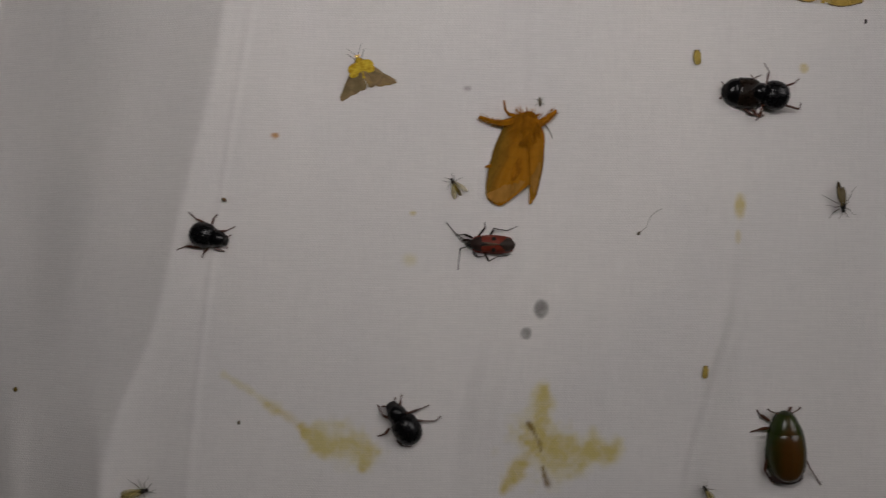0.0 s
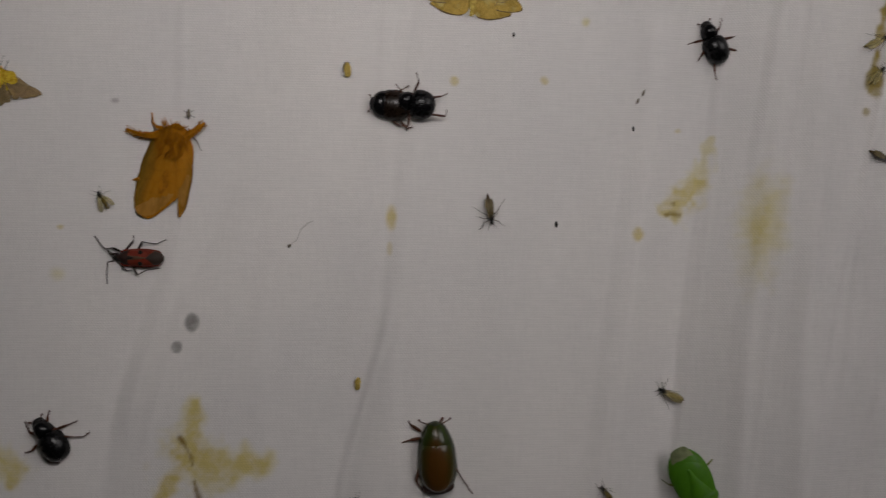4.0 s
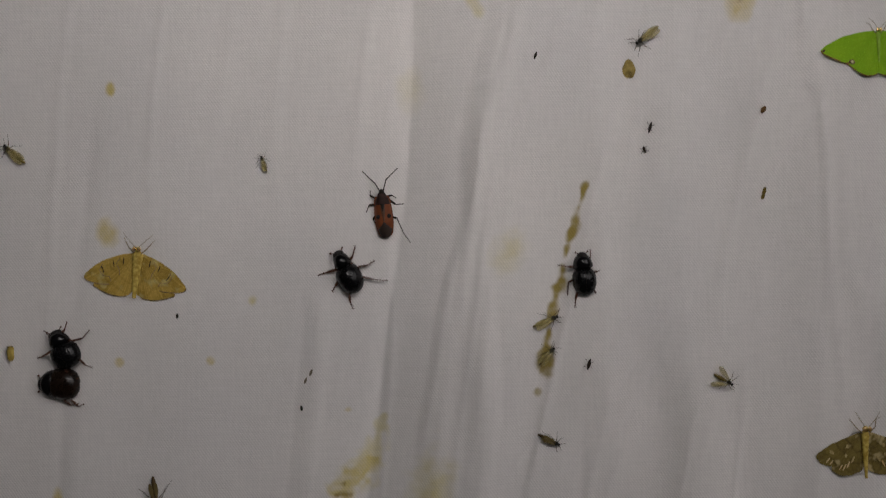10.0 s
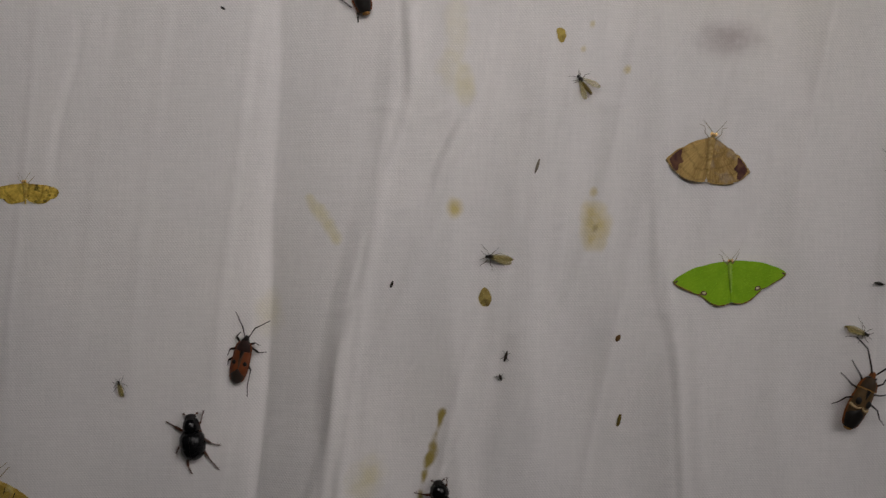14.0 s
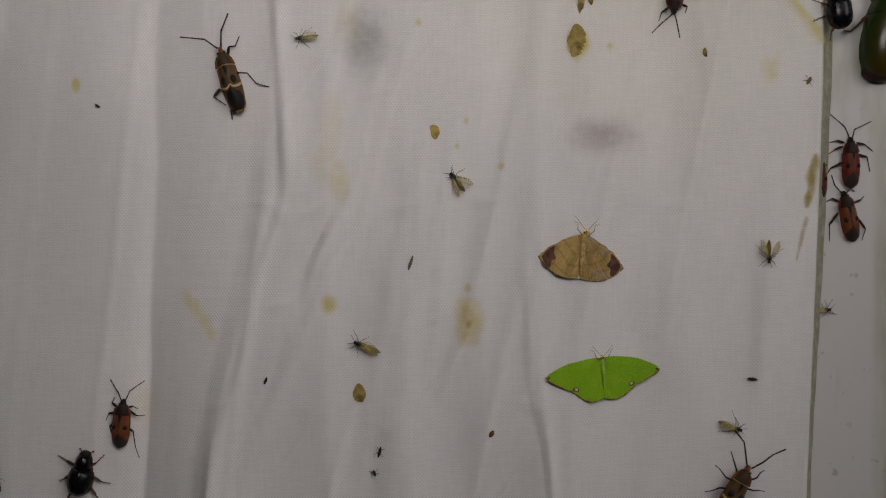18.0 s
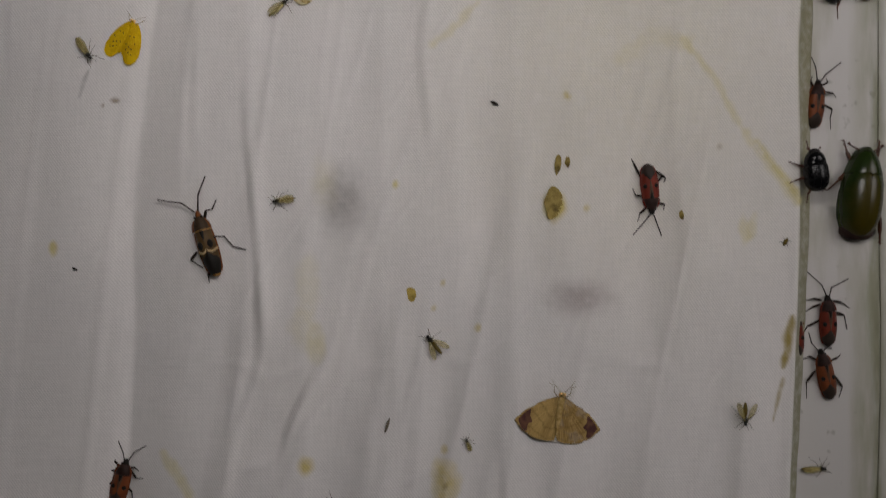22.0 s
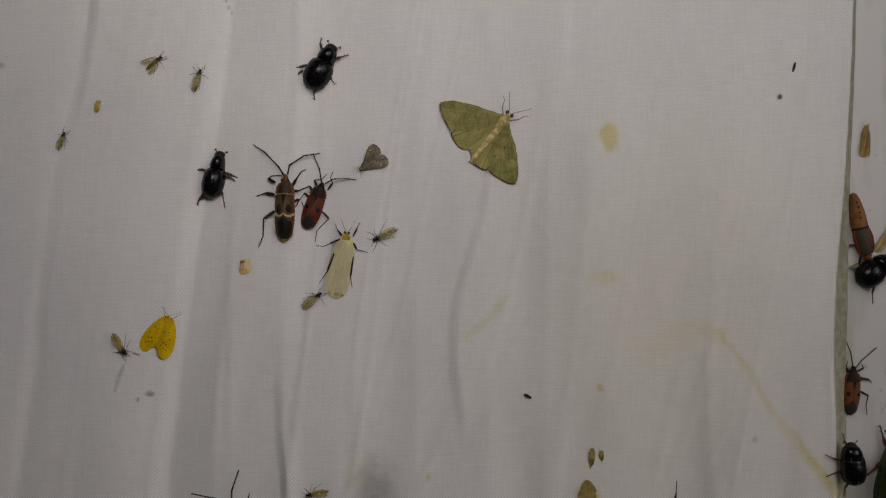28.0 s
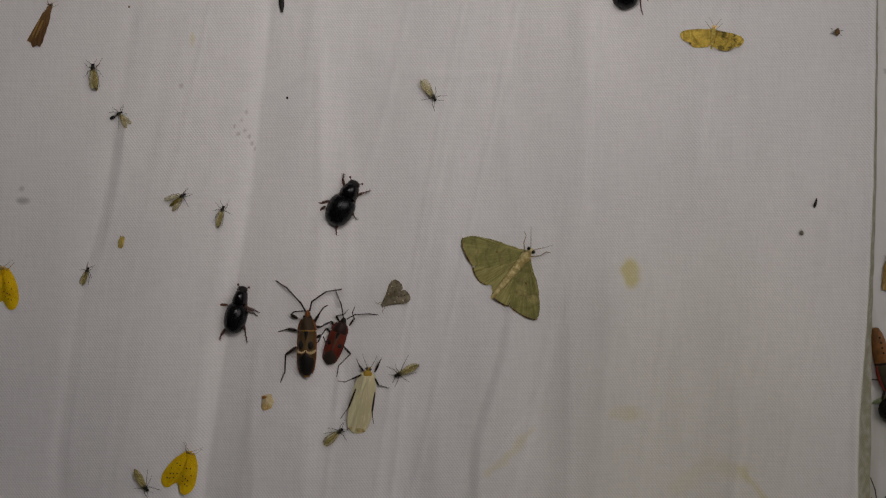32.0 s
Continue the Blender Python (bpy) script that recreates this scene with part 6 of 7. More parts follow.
folded_moth(130.2, 369.3, -23.6, [(0.0, 0.2), (0.8, -2.2), (1.5, -6), (1.9, -10.6), (1.7, -11.1), (0.9, -11.0), (-0.2, -11.2)], (M_BRONZE_WING, M_BRONZE_WING), 6.5, "narrow bronze-brown grass moth with wings rolled close", marks=[(0.45, -6.5, 0.2, 3.2, 0, M_BRONZE_PALE, 0)], eye=M_EYE_DARK, seed=17, roof=1.7, length=0.5, fray=0.12)
folded_moth(345.2, 303.7, -4.0, [(0.1, -0.6), (1.0, -2), (1.3, -5), (1.2, -8.0), (0.6, -8.2), (0.0, -8.0)], (M_BROWN_WING, M_BROWN_WING), 5.0, "narrow grey-brown moth with closed wings on the white board", seed=18, roof=1.3, length=0.5, board=True)
folded_moth(352.8, 279.5, -31.0, [(0.1, -0.6), (0.8, -2), (1.0, -6), (0.9, -9.4), (0.5, -9.7), (0.0, -9.5)], (M_STRAW, M_BROWN_WING), 5.0, "thin straw-coloured moth with closed wings on the white board", seed=19, roof=1.2, length=0.5, board=True)

# beetles
dung_beetle(-63.8, 2.8, -103.8, 10.4, 6.6, 1, limbs=[((-3.0, -1.3), (-3.5, -4.3), (-4.9, -6.9)), ((-3.1, -0.1), (-4.9, -0.0), (-6.0, 0.6)), ((-1.8, 1.6), (-2.5, 3.9), (-4.2, 5.8)), ((3.3, -1.2), (3.8, -5.0), (5.5, -7.4)), ((3.0, 0.6), (4.4, -0.3), (5.8, -0.5)), ((2.6, 2.0), (2.7, 4.7))])
dung_beetle(-13.6, -44.1, 34.9, 12.4, 7.2, 2, limbs=[((0.9, 1.6), (5.4, 0.5), (8.1, -0.2)), ((0.7, 0.5), (4.7, -2.6), (7.0, -4.3), (8.9, -4.2)), ((1.6, 3.7), (2.7, 5.0), (3.8, 6.1)), ((-3.5, 0.7), (-5.4, 0.1), (-7.4, 0.7)), ((-3.8, -2.8), (-3.4, -4.8), (-1.7, -6.4)), ((-2.2, 2.8), (-3.2, 4.3), (-2.8, 7.4))])
dung_beetle(205.8, 70.4, 6.1, 11.0, 5.9, 3, neck=0.85, limbs=[((-1.7, 1.8), (-3.6, 2.2), (-6.3, 2.9)), ((1.0, 2.1), (2.1, 4.2), (2.3, 5.9)), ((1.6, 0.4), (3.4, 0.2), (4.6, 0.6)), ((-1.9, -0.7), (-4.0, -1.7), (-4.5, -4.9)), ((-1.7, -3.5), (-2.7, -6.1), (-3.0, -8.2)), ((1.5, -3.3), (2.6, -5.3), (3.4, -7.1))])
dung_beetle(205.6, 318.0, -29.0, 12.8, 6.9, 4, limbs=[((-1.5, 3.2), (-3.2, 5.1), (-3.7, 6.5)), ((1.6, 2.8), (2.9, 4.4), (4.4, 6.0)), ((-3.5, -1.3), (-5.0, -2.9), (-7.0, -3.5)), ((-3.7, -3.0), (-4.3, -4.3), (-4.1, -5.7)), ((2.0, -0.2), (3.7, -1.6), (5.0, -2.2)), ((1.4, -4.8), (1.4, -6.6), (2.3, -8.2))])
dung_beetle(277.9, 373.1, -12.0, 11.6, 7.0, 5)
ground_beetle(178.5, 290.9, -14.0, 12.4, 5.7, 6, limbs=[((-2.7, 0.6), (-4.7, 0.2), (-5.7, 0.7)), ((-1.6, -4.9), (-2.5, -7.3), (-2.7, -8.6)), ((1.3, 1.3), (4.5, 0.9), (6.5, 0.4)), ((1.1, 0.7), (4.3, 0.2), (5.7, -0.7)), ((1.7, -2.1), (3.1, -4.6), (4.3, -7.7)), ((-1.3, 3.4), (-1.2, 4.7), (-1.2, 5.5))])
dung_beetle(346.7, 266.2, -51.3, 10.7, 6.9, 7, "glossy black beetle on the white board", board=True, neck=0.8, limbs=[((2.5, -1.6), (4.1, -4.2), (6.6, -5.7)), ((2.1, 1.7), (4.2, 1.2), (5.7, 0.8)), ((-2.6, 0.3), (-3.4, -1.3), (-3.1, -2.9)), ((0.5, 3.6), (1.7, 4.6), (2.1, 5.5))])
dung_beetle(338.0, 218.0, 5.4, 10.9, 6.4, 8, neck=0.86, snug=True, lift=5.5, label="small black beetle clinging to the hem of the sheet", board=True, limbs=[((-1.3, 0.7), (-4.4, 1.7), (-6.4, 2.8)), ((-1.3, -1.3), (-4.4, -1.9), (-6.7, -2.7)), ((-0.4, 3.9), (-1.4, 5.9), (-1.4, 7.6)), ((-0.9, -3.9), (-2.5, -5.9), (-2.8, -8.1))])
chafer(84.0, -48.9, 3.7, 18.6, 10.4, limbs=[((-3.6, 6.7), (-6.0, 8.4), (-7.5, 10.8)), ((-3.8, 5.0), (-6.4, 4.8), (-8.9, 4.0), (-12.1, 4.4)), ((3.7, 0.9), (4.8, -3.0), (5.9, -5.6), (8.7, -10.3)), ((-4.6, -2.0), (-5.6, -5.8), (-3.9, -8.7), (-1.8, -9.7)), ((1.3, 8.6), (2.2, 9.9))])
chafer(351.7, 212.4, -5.5, 23.9, 11.2, bronze=False, board=True, limbs=[((-3.8, 5.1), (-6.0, 2.8), (-8.2, 0.1), (-9.8, 0.4)), ((-3.1, 8.1), (-4.4, 10.4), (-5.2, 13.6)), ((3.4, 9.2), (3.7, 12.1), (4.2, 14.2)), ((5.6, -4.9), (6.1, -9.8), (6.9, -12.6))])
shield_bug(150.6, -55.4, -152.0, 19.5, 10.6, limbs=[((-4.6, -1.7), (-7.3, -2.8), (-9.1, -5.3), (-11.4, -5.8)), ((-4.0, 1.0), (-6.1, 0.0), (-8.6, -0.1)), ((4.4, -1.0), (6.0, -2.2), (7.0, -4.0)), ((4.2, 3.6), (6.2, 4.6)), ((-3.6, 4.6), (-5.6, 6.0))])

# bugs
seed_bug(8.2, 1.7, 89.4, 12.7, 5.0, 1, shell=M_RED_DARK, limbs=[((1.5, 4.4), (2.4, 6.7), (2.1, 9.0)), ((1.8, 3.4), (4.2, 1.5), (5.7, 1.6)), ((1.9, 0.3), (4.1, -0.8), (3.6, -4.2), (4.8, -6.8)), ((-2.0, 4.3), (-3.3, 3.2), (-2.9, 1.1)), ((-1.9, 1.5), (-4.3, 0.3), (-3.1, -1.8), (-2.5, -5.4)), ((1.0, 5.2), (0.8, 7.2), (1.4, 8.1))], horns=[((0.6, 6.1), (2.8, 9.2), (5.4, 11.4)), ((-0.9, 6.2), (-1.2, 7.6), (-4.1, 8.0), (-6.7, 8.1))])
seed_bug(185.2, 199.8, 17.2, 17.1, 5.3, 2, "large orange-brown seed bug with black wing tip, on the sheet", big=True, limbs=[((0.7, 4.9), (2.2, 7.9), (3.7, 7.8), (5.3, 9.9)), ((0.7, 0.4), (2.6, 1.0), (4.6, 0.4), (5.9, -2.6), (8.7, -4.4)), ((-3.1, -1.3), (-5.1, -2.8), (-3.0, -5.5)), ((-1.3, -6.7), (-2.1, -7.9), (-2.6, -9.5))], horns=[((-0.6, 8.3), (-3.0, 11.4), (-8.8, 14.1)), ((0.3, 8.3), (1.5, 12.1), (4.3, 16.2))])
seed_bug(196.5, 282.5, -1.3, 16.9, 5.1, 3, "large orange-brown seed bug with cream band, on the sheet", big=True, limbs=[((-2.6, 6.2), (-4.3, 7.1), (-3.6, 7.9), (-1.2, 8.1)), ((-2.7, 3.2), (-5.0, 3.5), (-7.5, 2.7)), ((-2.7, -0.9), (-5.3, -3.0), (-5.5, -7.3), (-6.7, -10.1)), ((1.2, 4.7), (2.7, 7.2), (3.8, 9.1), (4.9, 9.7)), ((1.4, 4.3), (3.2, 4.2), (5.7, 5.5)), ((1.5, 1.2), (3.5, 2.2), (2.8, 0.5), (2.0, -0.1))], horns=[((-0.5, 8.0), (-1.7, 10.1), (-5.6, 13.9), (-8.5, 15.6)), ((0.5, 8.3), (1.0, 10.5), (4.4, 13.1), (8.3, 13.8))])
seed_bug(203.6, 283.0, -20.0, 12.6, 4.9, 4, limbs=[((-1.0, 4.9), (-2.2, 6.0), (-0.5, 6.9), (0.2, 8.7)), ((1.8, 4.8), (2.4, 6.9), (1.4, 8.0), (1.4, 9.7)), ((-1.5, 2.9), (-2.8, 4.3), (-4.9, 2.3)), ((-1.6, 1.3), (-3.4, 2.2), (-4.4, -1.2)), ((-0.0, -3.3), (-2.0, -1.6), (-3.8, 0.1)), ((2.2, -0.6), (4.6, -1.8), (2.7, -5.7), (3.2, -8.5))], horns=[((-0.2, 6.1), (-1.9, 9.1), (-5.1, 12.5)), ((0.7, 6.1), (2.2, 7.9), (5.5, 9.3), (7.9, 9.8))])
seed_bug(343.6, 179.5, 0.9, 13.3, 4.7, 5, "red and black seed bug on the white board", board=True, limbs=[((-1.5, 5.3), (-3.6, 5.8), (-5.4, 5.3)), ((-1.9, 4.3), (-4.0, 3.5), (-6.2, 1.9)), ((1.6, 5.2), (3.7, 4.7), (6.0, 3.1)), ((1.9, 2.3), (4.3, 1.4), (5.3, -2.3)), ((-2.0, 0.2), (-5.3, -1.4), (-6.8, -4.2))], horns=[((-0.3, 6.4), (-1.5, 9.3), (-5.3, 13.2)), ((0.4, 6.4), (1.0, 8.6), (5.8, 10.7))])
seed_bug(343.0, 165.7, 11.6, 13.5, 4.7, 6, "red and black seed bug on the white board", board=True, limbs=[((-1.6, 4.2), (-3.2, 5.4), (-4.8, 4.7)), ((-2.4, 1.4), (-5.2, -1.1), (-5.8, -5.4)), ((2.3, 3.2), (4.0, 3.5), (5.3, 4.2)), ((2.3, -0.9), (3.7, -4.1), (2.5, -6.9))], horns=[((-0.5, 6.1), (-2.0, 8.7), (-1.8, 11.3)), ((0.4, 5.9), (1.9, 6.9), (3.2, 6.0))], shell=M_ORANGE)
seed_bug(340.4, 235.4, -5.5, 12.7, 4.6, 7, "red and black seed bug on the white board", board=True, limbs=[((1.8, 3.5), (4.3, 3.2), (5.4, 2.3)), ((1.9, 0.2), (4.3, -0.9), (4.2, -3.3), (4.8, -5.9)), ((1.1, 5.0), (2.6, 5.9), (2.3, 7.0)), ((-1.1, 4.5), (-1.8, 5.7), (-1.3, 7.3))], horns=[((-0.2, 5.8), (-1.0, 9.4), (-2.0, 12.2)), ((0.4, 5.8), (1.9, 8.0), (5.8, 11.5))], shell=M_ORANGE)
seed_bug(335.2, 176.0, 2.0, 12.8, 4.6, 9, "red and black seed bug half hidden behind the sheet's hem", board=True, limbs=[((-1.5, 4.2), (-3.0, 4.8), (-4.2, 4.6)), ((-1.8, 0.4), (-3.4, -1.6), (-4.0, -4.4))], horns=[((-0.4, 6.1), (-1.6, 8.4), (-3.0, 10.0)), ((0.1, 6.1), (-0.4, 8.6), (-0.8, 10.4))])
seed_bug(354.7, 269.4, -5.9, 14.7, 4.9, 8, "red and black seed bug on the white board", board=True)
long_bug(343.0, 277.2, -167.1, 17.9, limbs=[((0.6, 3.5), (2.6, 4.1), (3.6, 3.8), (4.7, 4.9)), ((0.1, 0.7), (1.6, -0.4)), ((1.2, -5.0), (1.6, -6.5), (1.4, -8.2)), ((1.3, 6.9), (2.4, 9.1), (2.5, 10.8)), ((-0.7, 7.2), (-1.3, 7.8))])
shed_wing(342.8, 267.5, -72.6)

# flies, midges, gnats and winged ants
fly(-0.6, 15.9, 30.4, 5.8, "spread", seed=0)
fly(97.2, 14.9, -171.1, 8.0, "mosquito", seed=1, belly=M_FLY_BROWN, wing=M_FLY_WING_DARK, thin=True)
fly(-82.3, -63.3, -73.5, 7.6, "folded", seed=2, belly=M_FLY_BROWN)
fly(64.6, -61.2, 36.2, 4.9, "folded", seed=3)
fly(145.2, -33.2, 65.8, 7.4, "folded", seed=4)
fly(128.2, -58.6, 40.6, 5.0, "folded", seed=5, wing=M_FLY_WING_GREY)
fly(239.8, 44.4, -119.9, 6.2, "spread", seed=6)
fly(197.0, 29.1, -115.8, 6.2, "mosquito", seed=7, belly=M_FLY_BROWN, wing=M_FLY_WING_DARK, label="slender dusky-winged gnat resting on the sheet")
fly(210.2, 2.0, 67.0, 4.3, "spread", seed=8, belly=M_FLY_BODY)
fly(215.8, -19.4, -158.2, 7.1, "folded", seed=9, belly=M_FLY_BROWN)
fly(236.5, -26.8, 98.7, 7.0, "folded", seed=10, belly=M_FLY_BROWN, wing=M_FLY_WING_GREY)
fly(62.1, 100.8, 48.9, 7.1, "folded", seed=11)
fly(125.3, 98.2, 16.5, 4.4, "folded", seed=12, belly=M_FLY_BROWN)
fly(196.3, 58.5, -66.6, 6.8, "folded", seed=13)
fly(196.6, 49.7, -40.0, 5.9, "folded", seed=14, belly=M_FLY_BROWN)
fly(242.2, 173.9, 38.3, 6.8, "spread", seed=15)
fly(320.1, 157.1, 178.4, 6.6, "spread", seed=16)
fly(310.5, 112.8, -112.5, 6.3, "folded", seed=17, thin=True)
fly(204.3, 210.7, 100.0, 5.8, "folded", seed=18)
fly(154.9, 248.4, -145.8, 6.5, "folded", seed=19, thin=True)
fly(202.9, 258.9, -49.6, 6.4, "folded", seed=20)
fly(221.6, 275.6, 114.5, 6.9, "folded", seed=21, thin=True)
fly(163.5, 318.5, -53.1, 5.9, "spread", seed=22)
fly(174.6, 314.4, -15.8, 5.8, "folded", seed=23, belly=M_FLY_BROWN)
fly(139.9, 299.4, -20.6, 4.9, "folded", seed=24, belly=M_FLY_BROWN)
fly(142.0, 350.2, 7.9, 6.9, "folded", seed=25)
fly(146.9, 340.0, -60.8, 5.3, "ant", seed=26, belly=M_FLY_BODY)
fly(227.0, 346.5, -143.2, 6.7, "folded", seed=27)

# specks, scraps and droppings
mite(103.1, 59.7, 0.0, 1.3, 0.7)
mite(134.5, 36.0, 10.0, 1.4, 0.7)
mite(137.0, 45.2, -20.0, 1.9, 0.7, M_LEG_GREY)
mite(135.6, 43.1, -20.0, 1.6, 0.7, M_LEG_GREY)
mite(114.6, 11.0, 5.0, 1.71, 0.8)
mite(229.2, -18.7, 30.0, 2.29, 0.86)
mite(206.9, 48.0, -14.0, 2.7, 0.9, M_LEG_DARK, legs=True)
mite(250.3, 111.1, -30.0, 1.86, 1.29, M_SPECK_BROWN, "tiny rust-brown beetle on the sheet", "small_beetle", "beetle")
mite(222.2, 106.7, -15.0, 2.8, 0.8, M_LEG_DARK, legs=True)
mite(220.9, 101.3, 20.0, 1.7, 0.8, M_LEG_DARK, legs=True)
mite(250.7, 90.4, -15.0, 3.2, 0.9, M_FLY_BELLY, "tiny olive leafhopper on the sheet", "leafhopper", "leafhopper")
mite(193.8, 124.7, -20.0, 1.86, 0.71)
mite(230.1, 154.1, -18.0, 3.8, 0.8, M_LEG_GREY)
mite(121.6, 198.2, 5.0, 2.57, 0.86, bend=0.2)
mite(152.0, 193.4, 60.0, 1.43, 0.71)
mite(316.1, 124.6, 80.0, 2.57, 0.86)
mite(325.5, 84.7, 60.0, 2.00, 0.86, bend=0.3)
mite(330.8, 199.9, -30.0, 2.14, 1.00, M_FLY_BELLY, legs=True)
mite(257.2, 234.9, 60.0, 2.14, 0.86)
mite(324.7, 317.5, -15.0, 2.57, 0.71)
mite(321.1, 310.0, 0.0, 1.14, 1.00, M_LEG_GREY)
mite(149.2, 308.1, -10.0, 3.14, 1.43, M_SPECK_TAN, "tiny straw-brown leafhopper on the sheet", "leafhopper", "leafhopper")
mite(330.7, 360.9, -10.0, 2.00, 1.29, M_SPECK_BROWN, legs=True)
mite(189.6, 369.2, 4.0, 4.86, 1.43)
mite(-55.6, -44.7, 0.0, 1.14, 0.9, M_LEG_GREY)
mite(-60.1, 12.3, 40.0, 1.29, 1.00, M_SPECK_BROWN)
mite(-117.3, -38.4, 0.0, 1.29, 1.29, M_FLY_BELLY)
mite(191.1, 344.8, 0.0, 0.71, 0.57)
mite(150.4, 368.5, 0.0, 0.6, 0.5, M_SPECK_BROWN)
mite(60.5, 50.2, 5.0, 3.86, 1.86, M_SPECK_TAN, "tiny straw-yellow leafhopper on the sheet", "leafhopper", "leafhopper")
mite(63.6, -30.3, -5.0, 3.29, 1.57, M_SPECK_TAN, "tiny straw-yellow leafhopper on the sheet", "leafhopper", "leafhopper")
mite(20.4, 38.3, 5.0, 2.6, 1.0, M_LEG_GREY, legs=True)
mite(335.8, 155.1, 0.0, 2.29, 0.86, board=True)
grey_thread(48.7, 8.4, -37.7, 9.0)
crust(217.1, 121.3, 0.0, 1.57, 2.43, seed=3, h=0.18)
crust(271.9, 209.9, 0.0, 2.57, 4.29, seed=4, h=0.2)
crust(273.1, 219.6, -8.0, 1.00, 2.71, seed=5)
crust(275.5, 220.2, 0.0, 0.71, 1.43, seed=6)
crust(304.2, 206.8, 10.0, 0.57, 1.29, M_CRUST, seed=7, h=0.2)
crust(236.2, 186.9, 20.0, 1.29, 1.86, M_SPECK_TAN, "broken tan wing scrap on the sheet", 8, "wing_scrap", "scrap")
crust(186.3, 267.6, -25.0, 1.57, 2.14, M_PETAL, "broken cream and orange moth wing on the sheet", 9, "wing_scrap", "scrap", 0.7)
crust(185.7, 268.9, 0.0, 0.9, 0.6, M_SCRAP, "orange torn wing base on the sheet", 10, "wing_scrap", "scrap", 0.9)


# ---- things that move ----
PAIR_A = dung_beetle(78.0, 43.0, 60, 10.4, 7.5, 21, "glossy black dung beetle mounting another, on the sheet", limbs=[((-2.3, 0.9), (-6.0, 1.2), (-7.1, 1.8)), ((1.8, 1.1), (5.7, 1.0), (7.8, 2.5)), ((1.7, -1.9), (4.0, -5.8), (5.4, -7.0)), ((-1.9, -3.9), (-2.3, -8.2), (-0.5, -8.6)), ((0.6, 3.5), (2.6, 3.9), (4.2, 5.3)), ((-2.4, 2.3), (-2.0, 5.1), (-3.4, 6.3))])
PAIR_B = dung_beetle(73.0, 41.5, 85, 10.6, 8.1, 22, "brownish-black dung beetle under another, on the sheet", mat=M_BROWN_BLACK, neck=0.88, snug=True, limbs=[((1.9, 1.6), (3.7, -2.1), (5.3, -4.5)), ((-3.7, -0.4), (-5.2, -3.0), (-4.7, -5.1)), ((-4.0, -3.0), (-5.6, -4.9), (-5.0, -6.3)), ((-2.0, -3.4), (-1.3, -3.9))])
CLIMBER = dung_beetle(149.0, 64.0, 28, 11.8, 6.5, 23, "glossy black dung beetle crawling up the sheet", limbs=[((-2.1, 1.6), (-4.4, 2.5), (-6.9, 3.3)), ((0.7, 1.6), (2.8, 3.3), (4.2, 5.8)), ((-2.4, -0.8), (-4.0, -2.3), (-5.2, -3.5)), ((1.9, 0.1), (5.0, -1.3), (7.4, -1.6)), ((1.7, -1.9), (4.4, -5.0), (7.4, -7.8)), ((-1.6, -4.6), (-2.1, -7.3), (-1.9, -9.5))])
RED_CLIMBER = seed_bug(154.5, 86.0, 15, 12.6, 4.9, 24, "red and black seed bug crawling up the sheet", shell=M_ORANGE, limbs=[((-1.1, 3.7), (-2.7, 5.2), (-2.3, 6.5)), ((1.3, 3.8), (3.6, 2.4), (5.6, 2.7)), ((-1.4, 2.5), (-3.4, 2.2), (-4.2, -0.1)), ((-1.8, 0.1), (-3.0, -1.0), (-2.7, -2.7)), ((1.5, -0.8), (3.1, -1.8), (3.6, -5.8), (4.6, -8.7)), ((1.1, 4.2), (2.5, 4.7), (3.6, 4.1))], horns=[((-0.3, 5.6), (-1.4, 7.9), (-4.5, 11.5)), ((0.4, 5.5), (1.5, 8.5), (4.7, 11.2))])
RED_DESCENDER = seed_bug(297.0, 215.0, 175, 13.0, 4.9, 25, "dark red seed bug crawling down the sheet", shell=M_RED_DARK, limbs=[((2.0, -3.2), (3.0, -7.4), (3.9, -10.4)), ((1.1, 1.8), (3.7, 1.4), (4.7, -1.0)), ((1.1, 4.4), (3.0, 6.1), (3.4, 8.2)), ((-1.7, -4.7), (-4.1, -2.2), (-3.2, -0.6)), ((-1.4, 3.6), (-3.3, 4.3), (-2.9, 5.8)), ((-2.2, -1.6), (-3.4, -3.0))], horns=[((0.5, 6.4), (3.3, 9.0), (5.2, 11.0)), ((-0.3, 6.5), (-1.2, 10.1), (-1.9, 12.0))])
SLOW_BUG = seed_bug(310.6, 95.6, -26, 15.8, 5.5, 26, "large orange-brown seed bug with cream band, on the sheet", big=True)
TURNING_FLY = fly(239.0, 130.0, 128, 7.2, "folded", seed=63, label="small yellow-winged midge turning slowly on the sheet")
LANDING_FLY = fly(251.5, 149.4, 15, 3.6, "folded", belly=M_FLY_BROWN, seed=61, label="small brown midge that has just landed on the sheet")
WALKING_FLY = fly(337.0, 141.3, -90, 6.4, "folded", seed=62, label="small yellowish midge walking along the board", board=True)


def flyer(u, v, mat, label, L, name):
    """A fluttering moth: body, head and four blurred wings."""
    b = thing(name, u, v, 0, label, "moth")
    part("body", ball(0, 0, 0.1 * L, 0.1 * L, 0.4 * L, 0.05 * L, 12), mat, b)
    for side in (1, -1):
        part("fore_wing", disc(side * 0.12 * L, 0.1 * L, 0.12 * L, 0.72 * L), mat, b)
        part("hind_wing", disc(side * 0.16 * L, -0.12 * L, 0.06 * L, 0.7 * L), mat, b)
    return b


FLYER = flyer(230, -160, M_BLUR_WING, "small brown moth fluttering past the sheet", 11.0, "flying_moth")
NEAR_FLYER = flyer(-320, 150, M_BLUR_GREEN, "small dim moth flying close before the lens", 9.0, "flying_moth")


